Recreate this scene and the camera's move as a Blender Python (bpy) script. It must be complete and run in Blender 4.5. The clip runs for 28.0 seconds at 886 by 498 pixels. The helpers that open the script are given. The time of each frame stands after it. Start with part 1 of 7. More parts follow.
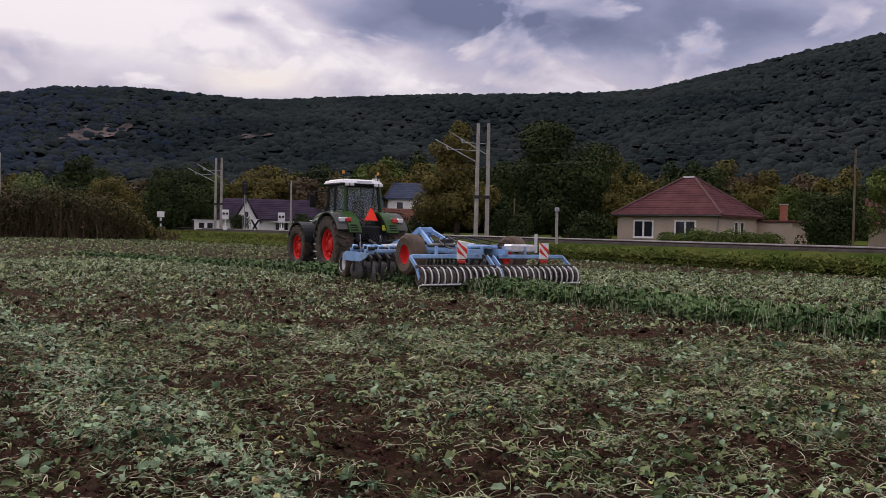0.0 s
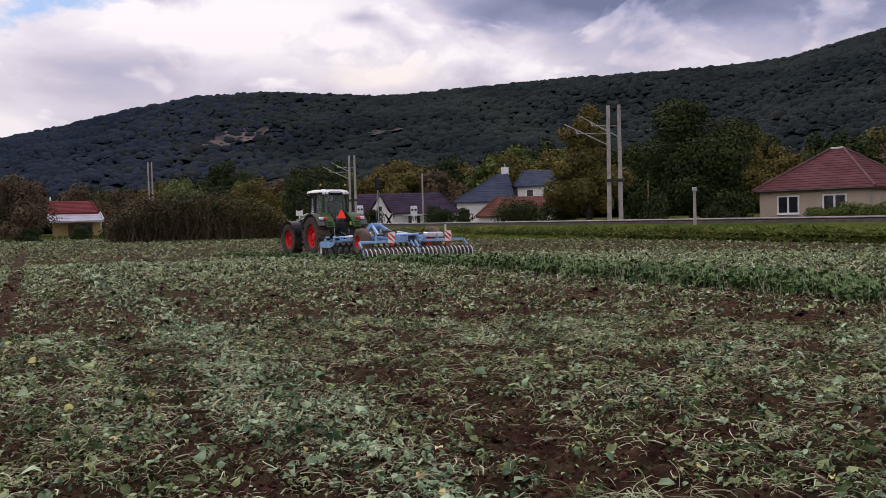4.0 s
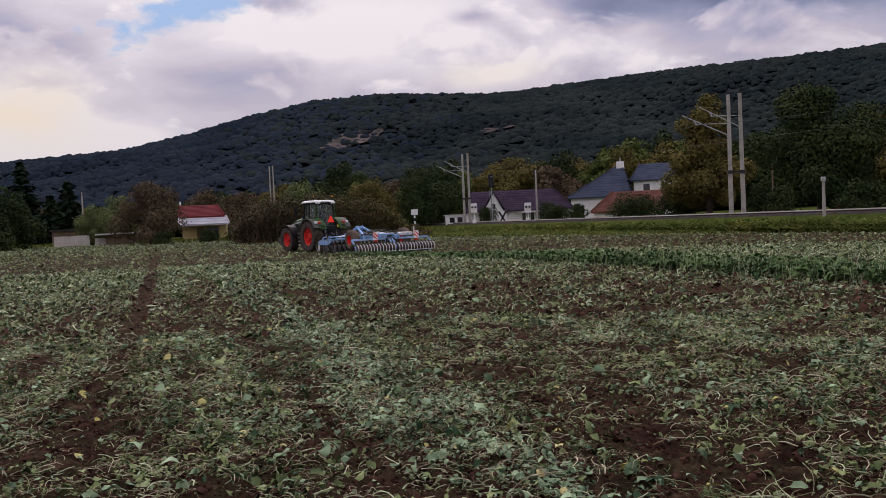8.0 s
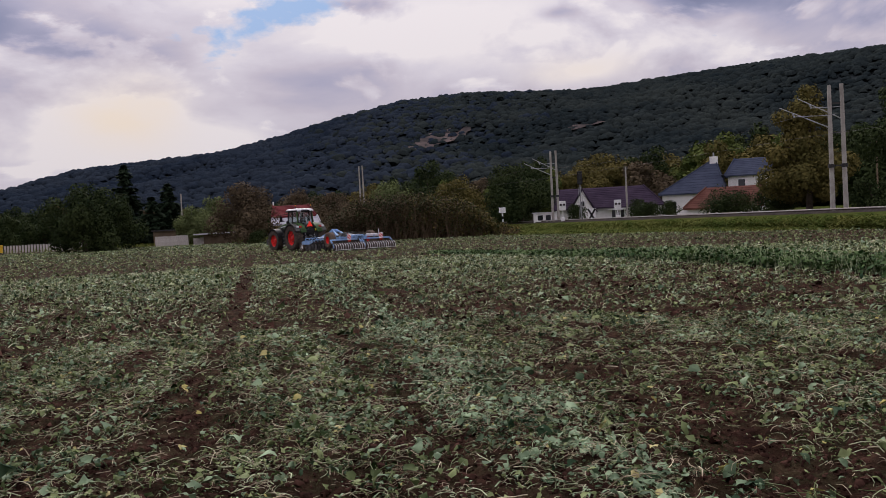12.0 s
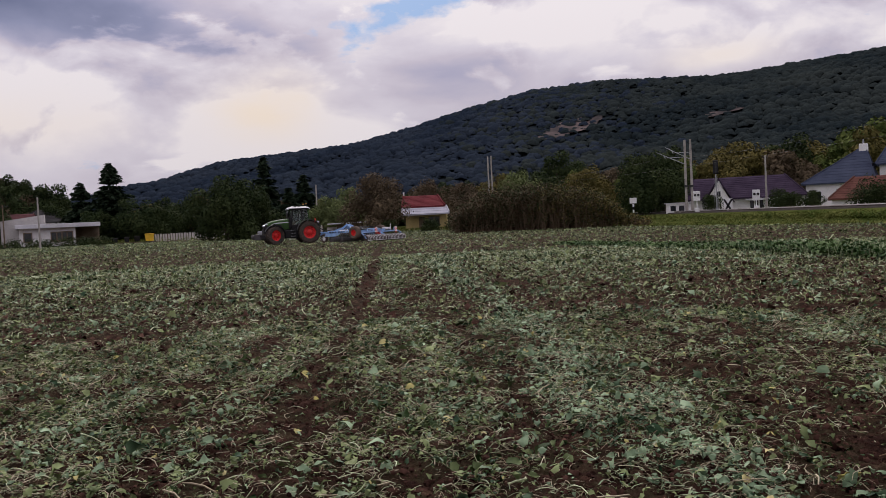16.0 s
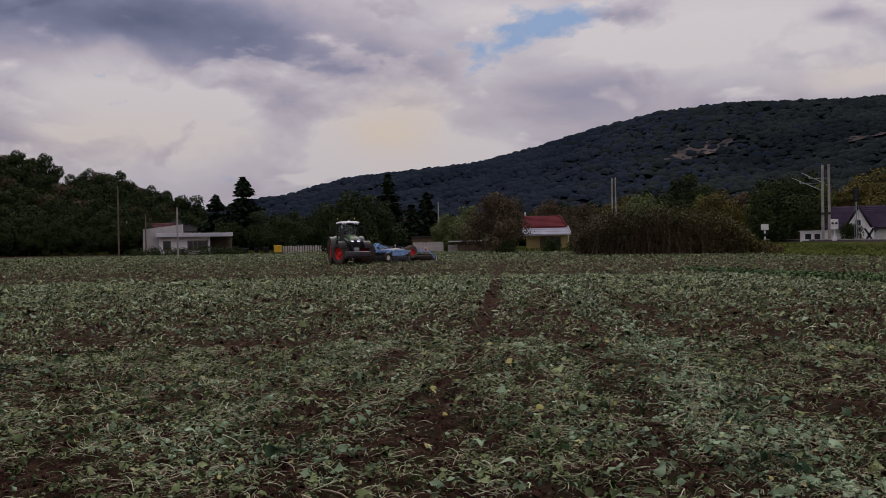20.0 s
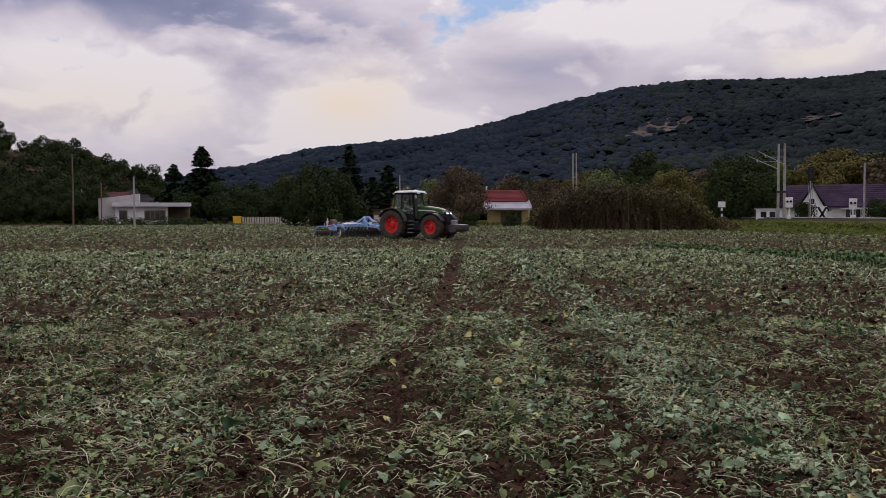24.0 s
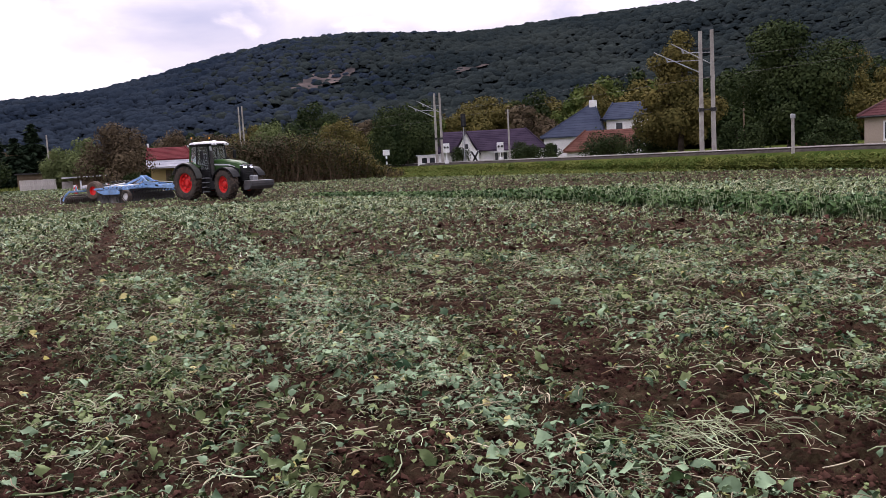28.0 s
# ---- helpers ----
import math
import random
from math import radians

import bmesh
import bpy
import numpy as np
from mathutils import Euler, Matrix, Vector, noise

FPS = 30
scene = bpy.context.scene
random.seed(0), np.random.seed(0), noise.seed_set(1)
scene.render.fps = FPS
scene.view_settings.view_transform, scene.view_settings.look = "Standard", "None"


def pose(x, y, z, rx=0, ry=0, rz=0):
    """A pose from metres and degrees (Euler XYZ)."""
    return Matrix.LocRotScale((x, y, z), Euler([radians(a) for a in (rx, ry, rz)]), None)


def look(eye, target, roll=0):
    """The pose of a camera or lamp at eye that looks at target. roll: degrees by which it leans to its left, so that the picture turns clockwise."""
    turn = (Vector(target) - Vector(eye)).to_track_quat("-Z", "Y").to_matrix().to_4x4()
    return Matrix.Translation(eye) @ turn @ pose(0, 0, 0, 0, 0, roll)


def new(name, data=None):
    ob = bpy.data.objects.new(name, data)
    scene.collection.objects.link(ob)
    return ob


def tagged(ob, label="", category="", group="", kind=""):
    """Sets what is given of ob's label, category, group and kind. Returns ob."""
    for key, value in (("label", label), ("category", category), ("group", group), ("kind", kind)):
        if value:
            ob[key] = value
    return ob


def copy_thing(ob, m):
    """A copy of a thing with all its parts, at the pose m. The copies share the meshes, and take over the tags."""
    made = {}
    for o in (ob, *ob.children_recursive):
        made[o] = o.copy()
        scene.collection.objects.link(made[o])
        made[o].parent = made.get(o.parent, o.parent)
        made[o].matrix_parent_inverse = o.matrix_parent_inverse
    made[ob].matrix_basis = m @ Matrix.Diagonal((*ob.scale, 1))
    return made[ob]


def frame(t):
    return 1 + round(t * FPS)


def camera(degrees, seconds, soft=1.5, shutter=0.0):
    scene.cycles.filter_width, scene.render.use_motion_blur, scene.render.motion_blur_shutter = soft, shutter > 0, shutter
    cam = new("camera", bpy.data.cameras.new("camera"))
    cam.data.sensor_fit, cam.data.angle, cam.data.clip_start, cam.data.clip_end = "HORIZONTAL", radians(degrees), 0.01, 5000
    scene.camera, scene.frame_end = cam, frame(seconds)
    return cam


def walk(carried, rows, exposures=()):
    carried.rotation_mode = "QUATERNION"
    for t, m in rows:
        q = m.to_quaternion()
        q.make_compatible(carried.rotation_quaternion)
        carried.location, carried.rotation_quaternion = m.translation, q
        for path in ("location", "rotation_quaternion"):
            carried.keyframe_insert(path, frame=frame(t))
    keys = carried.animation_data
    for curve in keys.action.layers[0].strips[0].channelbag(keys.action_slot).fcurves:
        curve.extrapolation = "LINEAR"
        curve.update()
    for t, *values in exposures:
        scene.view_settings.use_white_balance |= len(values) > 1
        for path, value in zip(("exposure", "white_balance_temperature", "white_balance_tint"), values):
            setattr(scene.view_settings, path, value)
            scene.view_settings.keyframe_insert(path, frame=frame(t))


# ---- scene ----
cam = camera(54.30, 28.0, soft=0.75)
PATH = [  # seconds, x, y, z, and the turn in degrees
    (0, 0.095, -0.093, 1.738, 88.718, -1.19, -16.148),
    (0.5, 0.103, -0.091, 1.738, 88.736, -0.66, -15.809),
    (1, 0.106, -0.081, 1.737, 88.713, -0.271, -15.614),
    (1.5, 0.089, -0.066, 1.732, 88.504, -0.128, -15.032),
    (2, 0.066, -0.058, 1.73, 87.839, -0.336, -13.65),
    (2.5, 0.03, -0.034, 1.741, 87.701, -1.031, -12.007),
    (3, -0.011, -0.012, 1.75, 87.722, 1.056, -9.6),
    (3.5, -0.034, -0.003, 1.769, 87.92, 1.536, -8.198),
    (5.5, -0.037, 0.006, 1.766, 87.929, 1.721, -6.023),
    (6, -0.035, 0.011, 1.766, 87.904, 2.016, -4.895),
    (6.5, -0.039, 0.006, 1.768, 87.932, 2.053, -3.66),
    (7, -0.048, -0.002, 1.77, 87.954, 2.13, -2.358),
    (7.5, -0.05, -0.007, 1.767, 88, 2.229, -1.022),
    (8, -0.055, -0.001, 1.769, 88.057, 2.519, -0),
    (8.5, -0.058, -0.002, 1.771, 88.116, 2.608, 0.943),
    (9, -0.062, 0.006, 1.771, 88.091, 2.679, 1.67),
    (9.5, -0.065, 0.01, 1.77, 88.12, 2.682, 2.523),
    (10, -0.066, -0.006, 1.773, 88.128, 2.734, 2.988),
    (10.5, -0.066, -0.01, 1.776, 88.111, 2.785, 3.296),
    (11, -0.064, -0.011, 1.776, 88.113, 2.803, 3.412),
    (11.5, -0.071, -0.011, 1.776, 88.153, 2.825, 4.177),
    (12, -0.079, -0.011, 1.769, 88.217, 2.923, 5.814),
    (12.5, -0.085, -0.016, 1.772, 88.249, 2.943, 7.006),
    (14.5, 0.164, -0.002, 1.791, 87.906, 2.899, 8.331),
    (15, 0.151, -0.006, 1.788, 87.946, 2.91, 10.256),
    (15.5, 0.122, 0.011, 1.783, 87.934, 2.886, 12.875),
    (16, 0.085, 0.022, 1.782, 87.994, 2.763, 14.385),
    (16.5, 0.035, 0.035, 1.778, 88.047, 2.836, 15.862),
    (17, -0.012, 0.036, 1.779, 88.209, 1.909, 16.785),
    (17.5, -0.038, 0.015, 1.778, 88.436, 1.706, 19.933),
    (18, -0.057, 0.006, 1.785, 88.97, 1.782, 21.651),
    (18.5, -0.063, 0.007, 1.778, 89.283, 1.482, 21.9),
    (19, -0.075, 0.007, 1.784, 89.389, 1.366, 22.177),
    (19.5, -0.069, -0.002, 1.781, 89.371, 1.392, 22.253),
    (20, -0.065, -0.007, 1.779, 89.524, 0.974, 22.305),
    (20.5, -0.067, -0.008, 1.777, 89.524, 0.272, 22.715),
    (21, -0.077, -0.007, 1.779, 89.236, -0.087, 23.01),
    (21.5, -0.085, -0.011, 1.78, 89.028, -0.456, 23.083),
    (23.5, -0.058, -0.015, 1.785, 87.964, 0.532, 21.308),
    (24, -0.063, -0.006, 1.783, 87.729, 0.245, 19.731),
    (24.5, -0.047, 0.012, 1.786, 87.67, -0.205, 19.108),
    (25, -0.022, 0.031, 1.768, 87.61, 0.198, 14.742),
    (25.5, 0.036, 0.033, 1.747, 86.579, 0.26, 13.245),
    (26, 0.07, 0.013, 1.725, 85.967, 1.515, 9.933),
    (26.5, 0.112, 0.051, 1.681, 85.529, 3.098, 1.427),
    (27, 0.137, 0.078, 1.662, 84.531, 2.86, -1.828),
    (27.5, 0.136, 0.086, 1.669, 84.124, 2.879, -1.762),
    (28, 0.143, 0.092, 1.679, 84.079, 2.936, -1.732),
]
EXPOSURES = [(t, stops, 6180 if t > 26 else 6360, 17.5 if t > 26 else 15.5) for t, stops in ((0, -0.1), (1, 0.06), (2, 0.3), (3, 0.05), (6, 0.08), (8, -0.18), (10, -0.24), (12, -0.22), (15, -0.18), (16, -0.2), (18, -0.62), (20, -0.7), (21, -0.44), (24, -0.26), (25, -0.14), (26, 0.26), (27, 0.7), (28, 0.55))]

walk(cam, [(t, pose(*p)) for t, *p in PATH], EXPOSURES)

# ---- world and sun ----
def build_world():
    w = bpy.data.worlds.new("evening_sky")
    w.use_nodes = True
    scene.world = w
    nt = w.node_tree
    nt.nodes.clear()
    N = nt.nodes.new
    L = nt.links.new

    def math_(op, a, b=None, clamp=False):
        n = N("ShaderNodeMath")
        n.operation, n.use_clamp = op, clamp
        for i, v in enumerate((a, b)):
            if v is None:
                continue
            if isinstance(v, (int, float)):
                n.inputs[i].default_value = v
            else:
                L(v, n.inputs[i])
        return n.outputs[0]

    def mix(f, a, b):
        n = N("ShaderNodeMix")
        n.data_type = "RGBA"
        for i, v in ((0, f), (6, a), (7, b)):
            if isinstance(v, (int, float)):
                n.inputs[i].default_value = v
            elif isinstance(v, tuple):
                n.inputs[i].default_value = (*v, 1)
            else:
                L(v, n.inputs[i])
        return n.outputs[2]

    tc = N("ShaderNodeTexCoord")
    sky = N("ShaderNodeTexSky")
    sky.sky_type, sky.sun_disc = "NISHITA", False
    sky.sun_elevation, sky.sun_rotation = radians(37), radians(SUN_AZ)
    sky.altitude, sky.air_density, sky.dust_density = 300, 1.0, 1.5
    skyc = N("ShaderNodeVectorMath")
    skyc.operation = "SCALE"
    L(sky.outputs[0], skyc.inputs[0])
    skyc.inputs[3].default_value = 0.055
    sep = N("ShaderNodeSeparateXYZ")
    L(tc.outputs["Generated"], sep.inputs[0])
    x, y, z = sep.outputs
    comb = N("ShaderNodeCombineXYZ")
    L(x, comb.inputs[0])
    L(y, comb.inputs[1])
    L(math_("MULTIPLY", z, 2.0), comb.inputs[2])

    def cloud(scale, detail, rough, dist, off):
        m = N("ShaderNodeMapping")
        m.inputs["Location"].default_value = off
        L(comb.outputs[0], m.inputs[0])
        n = N("ShaderNodeTexNoise")
        n.inputs["Scale"].default_value, n.inputs["Detail"].default_value = scale, detail
        n.inputs["Roughness"].default_value, n.inputs["Distortion"].default_value = rough, dist
        L(m.outputs[0], n.inputs["Vector"])
        return n.outputs["Fac"]

    # direction blobs: bright breaks and heavy dark banks of the evening clouds
    warp = cloud(7.5, 4, 0.46, 0.1, (7, 3, 1))
    edge = cloud(16.0, 7, 0.55, 0.1, (3, 3, 1))
    warp = math_("ADD", math_("MULTIPLY", warp, 0.75), math_("MULTIPLY", edge, 0.25))

    def blob(az, el, wa, we, amount):
        a, e = radians(az), radians(el)
        c = Vector((math.sin(a) * math.cos(e), math.cos(a) * math.cos(e), math.sin(e)))
        rt = Vector((math.cos(a), -math.sin(a), 0))
        up = rt.cross(c)
        total = None
        for v, wd in ((rt, wa), (up, we)):
            d = N("ShaderNodeVectorMath")
            d.operation = "DOT_PRODUCT"
            L(tc.outputs["Generated"], d.inputs[0])
            d.inputs[1].default_value = v / math.sin(radians(wd))
            q = math_("POWER", math_("ABSOLUTE", math_("ADD", d.outputs["Value"], math_("MULTIPLY", math_("SUBTRACT", warp, 0.5), 1.7))), 2.0)
            total = q if total is None else math_("ADD", total, q)
        d = N("ShaderNodeVectorMath")
        d.operation = "DOT_PRODUCT"
        L(tc.outputs["Generated"], d.inputs[0])
        d.inputs[1].default_value = c
        front = math_("GREATER_THAN", d.outputs["Value"], 0.0)
        g = math_("POWER", 2.718, math_("MULTIPLY", total, -1.0))
        return math_("MULTIPLY", math_("MULTIPLY", g, front), amount)

    def smooth(v, a, b):
        m = N("ShaderNodeMapRange")
        m.interpolation_type = "SMOOTHSTEP"
        m.inputs[1].default_value, m.inputs[2].default_value = a, b
        L(v, m.inputs[0])
        return m.outputs[0]

    def blend(f, a, b):
        return math_("ADD", a, math_("MULTIPLY", f, math_("SUBTRACT", b, a)))

    placed = None
    for b in SKY_BLOBS:
        g = blob(*b)
        placed = g if placed is None else math_("ADD", placed, g)
    # a bright veil, a wide grey deck before it, and smaller heaps, each lit on its upper side
    d1, u1 = cloud(2.7, 7, 0.5, 0.3, (2.3, 0.4, 0.0)), cloud(2.7, 7, 0.5, 0.3, (2.3, 0.4, 0.06))
    d2, u2 = cloud(7.0, 7, 0.52, 0.25, (4, 1, 3)), cloud(7.0, 7, 0.52, 0.25, (4, 1, 3.035))
    thick = math_("SUBTRACT", d1, math_("MULTIPLY", placed, 0.14))
    deck = math_("ADD", math_("SUBTRACT", 0.63, math_("MULTIPLY", smooth(thick, 0.53, 0.74), 0.24)), math_("MULTIPLY", math_("SUBTRACT", d1, u1), 1.5))
    lum = blend(smooth(thick, 0.4, 0.55), 0.86, deck)
    heap = math_("ADD", math_("SUBTRACT", 0.7, math_("MULTIPLY", smooth(d2, 0.55, 0.72), 0.16)), math_("MULTIPLY", math_("SUBTRACT", d2, u2), 2.0))
    lum = blend(math_("MULTIPLY", smooth(d2, 0.49, 0.57), 0.75), lum, heap)
    lum = math_("ADD", math_("ADD", math_("MULTIPLY", math_("SUBTRACT", lum, 0.7), 1.35), 0.73), math_("MULTIPLY", placed, 0.55))
    ramp = N("ShaderNodeValToRGB")
    L(lum, ramp.inputs[0])
    el = ramp.color_ramp.elements
    el[0].position, el[0].color = 0.0, (0.16, 0.185, 0.29, 1)
    el[1].position, el[1].color = 1.0, (0.92, 0.87, 0.86, 1)
    for p, c in ((0.28, (0.29, 0.31, 0.44)), (0.5, (0.46, 0.45, 0.57)), (0.68, (0.62, 0.575, 0.645)), (0.84, (0.75, 0.71, 0.76))):
        e = el.new(p)
        e.color = (*c, 1)
    # gaps of blue
    gap = None
    for b in SKY_GAPS:
        g = blob(*b)
        gap = g if gap is None else math_("ADD", gap, g)
    gapf = math_("MULTIPLY", math_("SUBTRACT", math_("ADD", gap, math_("MULTIPLY", math_("SUBTRACT", edge, 0.5), 2.6)), 0.45), 2.6, True)
    clear = mix(0.7, skyc.outputs[0], (0.34, 0.56, 0.9))
    col = mix(gapf, ramp.outputs[0], clear)
    warm = math_("ADD", blob(-25.5, 7.6, 3.6, 2.2, 1.0), math_("ADD", blob(-44, 6.5, 8, 1.6, 0.6), blob(3.5, 9.3, 3.5, 1.0, 0.6)))
    wf = math_("MULTIPLY", warm, math_("MULTIPLY", lum, 0.45), True)
    col = mix(wf, col, (1.0, 0.84, 0.62))
    # the unseen sky behind the viewer is dimmed to darken faces turned this way
    ahead = N("ShaderNodeMapRange")
    ahead.inputs[1].default_value, ahead.inputs[2].default_value = -0.35, 0.75
    ahead.inputs[3].default_value, ahead.inputs[4].default_value = BACK_DIM, 1.0
    L(y, ahead.inputs[0])
    dim = N("ShaderNodeVectorMath")
    dim.operation = "SCALE"
    L(col, dim.inputs[0])
    L(ahead.outputs[0], dim.inputs[3])
    col = dim.outputs[0]
    # warm band low over the horizon
    low = math_("POWER", math_("SUBTRACT", 1.0, math_("MAXIMUM", z, 0.0), True), 14.0)
    col = mix(math_("MULTIPLY", low, 0.14), col, (0.84, 0.72, 0.7))
    # an overcast sky is brighter overhead than low down
    over = N("ShaderNodeVectorMath")
    over.operation = "SCALE"
    L(col, over.inputs[0])
    L(math_("MULTIPLY", math_("ADD", math_("MAXIMUM", z, 0.0), 1.0), 1 / 1.17), over.inputs[3])
    bg = N("ShaderNodeBackground")
    L(over.outputs[0], bg.inputs[0])
    bg.inputs[1].default_value = SKY_STRENGTH
    out = N("ShaderNodeOutputWorld")
    L(bg.outputs[0], out.inputs[0])


SUN_AZ = -24.0
SKY_STRENGTH = 1.0
BACK_DIM = 0.92
# azimuth, elevation, half widths in degrees, amount
SKY_BLOBS = [(-3, 11, 9, 2.2, 0.22), (7, 10.8, 8, 1.9, 0.2), (-10, 12.0, 6, 1.2, 0.24), (16, 14, 10, 1.8, -0.65), (32, 12.8, 11, 2.4, -0.55), (-43, 14.2, 13, 2.4, -0.75), (-13, 9.2, 8, 1.8, -0.2),
             (-30, 11.5, 9, 1.4, -0.22), (2.5, 13, 1.4, 0.42, -0.5), (-25.5, 7.2, 3, 1.8, 0.45), (-44, 8, 9, 2.2, 0.1), (-36.5, 9.2, 2.4, 0.8, 0.22),
             (-31, 8, 14, 4.5, 0.3), (-25.5, 7.3, 2.4, 1.3, 0.4), (-8, 12.4, 4, 1.1, 0.25), (-15, 13.4, 6, 2.2, 0.2), (-20, 12.4, 3, 2.0, 0.2), (4.2, 9.3, 1.5, 0.7, 0.3)]
SKY_GAPS = [(-15, 14.1, 3.8, 1.35, 0.9), (-19.3, 12.0, 2.4, 1.7, 0.5), (-1, 16.4, 4, 0.9, 0.7)]
build_world()
sun = new("sun", bpy.data.lights.new("sun", "SUN"))
sun.data.energy, sun.data.angle, sun.data.color = 1.6, radians(30), (1.0, 0.93, 0.84)
a_ = radians(SUN_AZ)
sun.matrix_world = look((0, 0, 60), (-60 * math.sin(a_), -60 * math.cos(a_), 60 - 46))


# ---- materials ----
def mat(name, c1, c2, scale=4.0, rough=0.8, metal=0.0, bump=0.15, fine=45.0, island=0.0, spec=0.35, obrand=0.0, emit=0.0, dirt=None, dirt_amt=0.4, deep=0.02):
    m = bpy.data.materials.new(name)
    m.use_nodes = True
    nt = m.node_tree
    N, L = nt.nodes.new, nt.links.new
    b = nt.nodes["Principled BSDF"]
    tc = N("ShaderNodeTexCoord")

    def nz(s, det):
        n = N("ShaderNodeTexNoise")
        n.inputs["Scale"].default_value, n.inputs["Detail"].default_value = s, det
        L(tc.outputs["Object"], n.inputs["Vector"])
        return n.outputs["Fac"]

    def mix(f, a, c, kind="MIX"):
        n = N("ShaderNodeMix")
        n.data_type, n.blend_type = "RGBA", kind
        for i, v in ((0, f), (6, a), (7, c)):
            if isinstance(v, (int, float)):
                n.inputs[i].default_value = v
            elif isinstance(v, tuple):
                n.inputs[i].default_value = (*v, 1)
            else:
                L(v, n.inputs[i])
        return n.outputs[2]

    big, small = nz(scale, 5), nz(fine, 4)
    r = N("ShaderNodeMapRange")
    r.inputs[1].default_value, r.inputs[2].default_value = 0.32, 0.68
    L(big, r.inputs[0])
    f = r.outputs[0]
    if island or obrand:
        src = N("ShaderNodeNewGeometry").outputs["Random Per Island"] if island else N("ShaderNodeObjectInfo").outputs["Random"]
        q = N("ShaderNodeMath")
        q.operation = "ADD"
        q.use_clamp = True
        h = N("ShaderNodeMath")
        h.operation = "MULTIPLY_ADD"
        L(src, h.inputs[0])
        h.inputs[1].default_value, h.inputs[2].default_value = (island or obrand), -(island or obrand) / 2
        L(f, q.inputs[0])
        L(h.outputs[0], q.inputs[1])
        f = q.outputs[0]
    col = mix(f, c1, c2)
    g = N("ShaderNodeMapRange")
    g.inputs[3].default_value, g.inputs[4].default_value = 0.72, 1.25
    L(small, g.inputs[0])
    gc = N("ShaderNodeCombineXYZ")
    for i in range(3):
        L(g.outputs[0], gc.inputs[i])
    col = mix(1.0, col, gc.outputs[0], "MULTIPLY")
    if dirt:
        dn = nz(scale * 2.3, 8)
        dr = N("ShaderNodeMapRange")
        dr.inputs[1].default_value, dr.inputs[2].default_value, dr.inputs[4].default_value = 0.45, 0.7, dirt_amt
        L(dn, dr.inputs[0])
        col = mix(dr.outputs[0], col, dirt)
    L(col, b.inputs["Base Color"])
    b.inputs["Roughness"].default_value, b.inputs["Metallic"].default_value = rough, metal
    b.inputs["Specular IOR Level"].default_value = spec
    if emit:
        L(col, b.inputs["Emission Color"])
        b.inputs["Emission Strength"].default_value = emit
    if bump:
        bn = N("ShaderNodeBump")
        bn.inputs["Strength"].default_value, bn.inputs["Distance"].default_value = bump, deep
        L(small, bn.inputs["Height"])
        L(bn.outputs[0], b.inputs["Normal"])
    return m


M = {}
M["soil"] = None
M["grass"] = mat("rough_grass", (0.03, 0.05, 0.011), (0.085, 0.095, 0.026), 0.35, 0.95, fine=5, bump=0.6, spec=0.0)
M["grassblade"] = mat("grass_blades", (0.055, 0.095, 0.017), (0.19, 0.19, 0.055), 0.4, 0.8, fine=6, island=0.6, spec=0.02)
# slope sheet shares the crowns' blue, a haze painted into its colour
M["hill"] = mat("hazed_slope", (0.025, 0.034, 0.04), (0.04, 0.049, 0.05), 0.02, 0.95, fine=0.2, bump=0, spec=0.0)
# distance haze is put into both crown colours as blue, more in the west
M["crown_haze_west"] = mat("hazy_west_woodland", (0.018, 0.027, 0.042), (0.034, 0.045, 0.06), 0.012, 0.95, fine=0.9, bump=0.9, deep=0.8, island=0.45, spec=0.0)
M["crown_haze"] = mat("woodland_crowns", (0.018, 0.026, 0.029), (0.037, 0.046, 0.043), 0.012, 0.95, fine=0.9, bump=0.9, deep=0.8, island=0.45, spec=0.0)
M["scar"] = mat("bare_rock_slope", (0.15, 0.118, 0.112), (0.04, 0.04, 0.04), 0.06, 0.95, fine=0.3, bump=0.4, spec=0.0)
M["leaf_green"] = mat("leaves_green", (0.055, 0.085, 0.022), (0.125, 0.15, 0.042), 0.25, 0.7, fine=2, island=0.7, spec=0.02)
M["leaf_dark"] = mat("leaves_dark_green", (0.021, 0.035, 0.014), (0.053, 0.07, 0.026), 0.25, 0.7, fine=2, island=0.7, spec=0.02)
M["leaf_olive"] = mat("leaves_olive", (0.085, 0.08, 0.026), (0.17, 0.14, 0.045), 0.25, 0.7, fine=2, island=0.7, spec=0.02)
M["leaf_rust"] = mat("leaves_rust", (0.07, 0.053, 0.034), (0.145, 0.112, 0.068), 0.25, 0.7, fine=2, island=0.7, spec=0.02)
M["leaf_willow"] = mat("leaves_willow", (0.12, 0.15, 0.06), (0.17, 0.2, 0.08), 0.25, 0.7, fine=2, island=0.7, spec=0.02)
M["needle"] = mat("spruce_needles", (0.018, 0.032, 0.018), (0.035, 0.052, 0.03), 0.4, 0.8, fine=3, island=0.5, spec=0.02)
M["reed"] = mat("dry_reed_stems", (0.09, 0.062, 0.04), (0.18, 0.13, 0.085), 0.5, 0.9, fine=4, island=0.7, spec=0.05)
M["bark"] = mat("bark", (0.06, 0.048, 0.036), (0.11, 0.09, 0.07), 1.5, 0.95, fine=14, bump=0.6, spec=0.02)
M["concrete"] = mat("grey_concrete", (0.32, 0.3, 0.27), (0.44, 0.42, 0.38), 0.8, 0.9, fine=12, dirt=(0.16, 0.14, 0.12))
M["steel"] = mat("galvanised_steel", (0.3, 0.31, 0.32), (0.42, 0.43, 0.44), 1.5, 0.5, 0.7, fine=18)
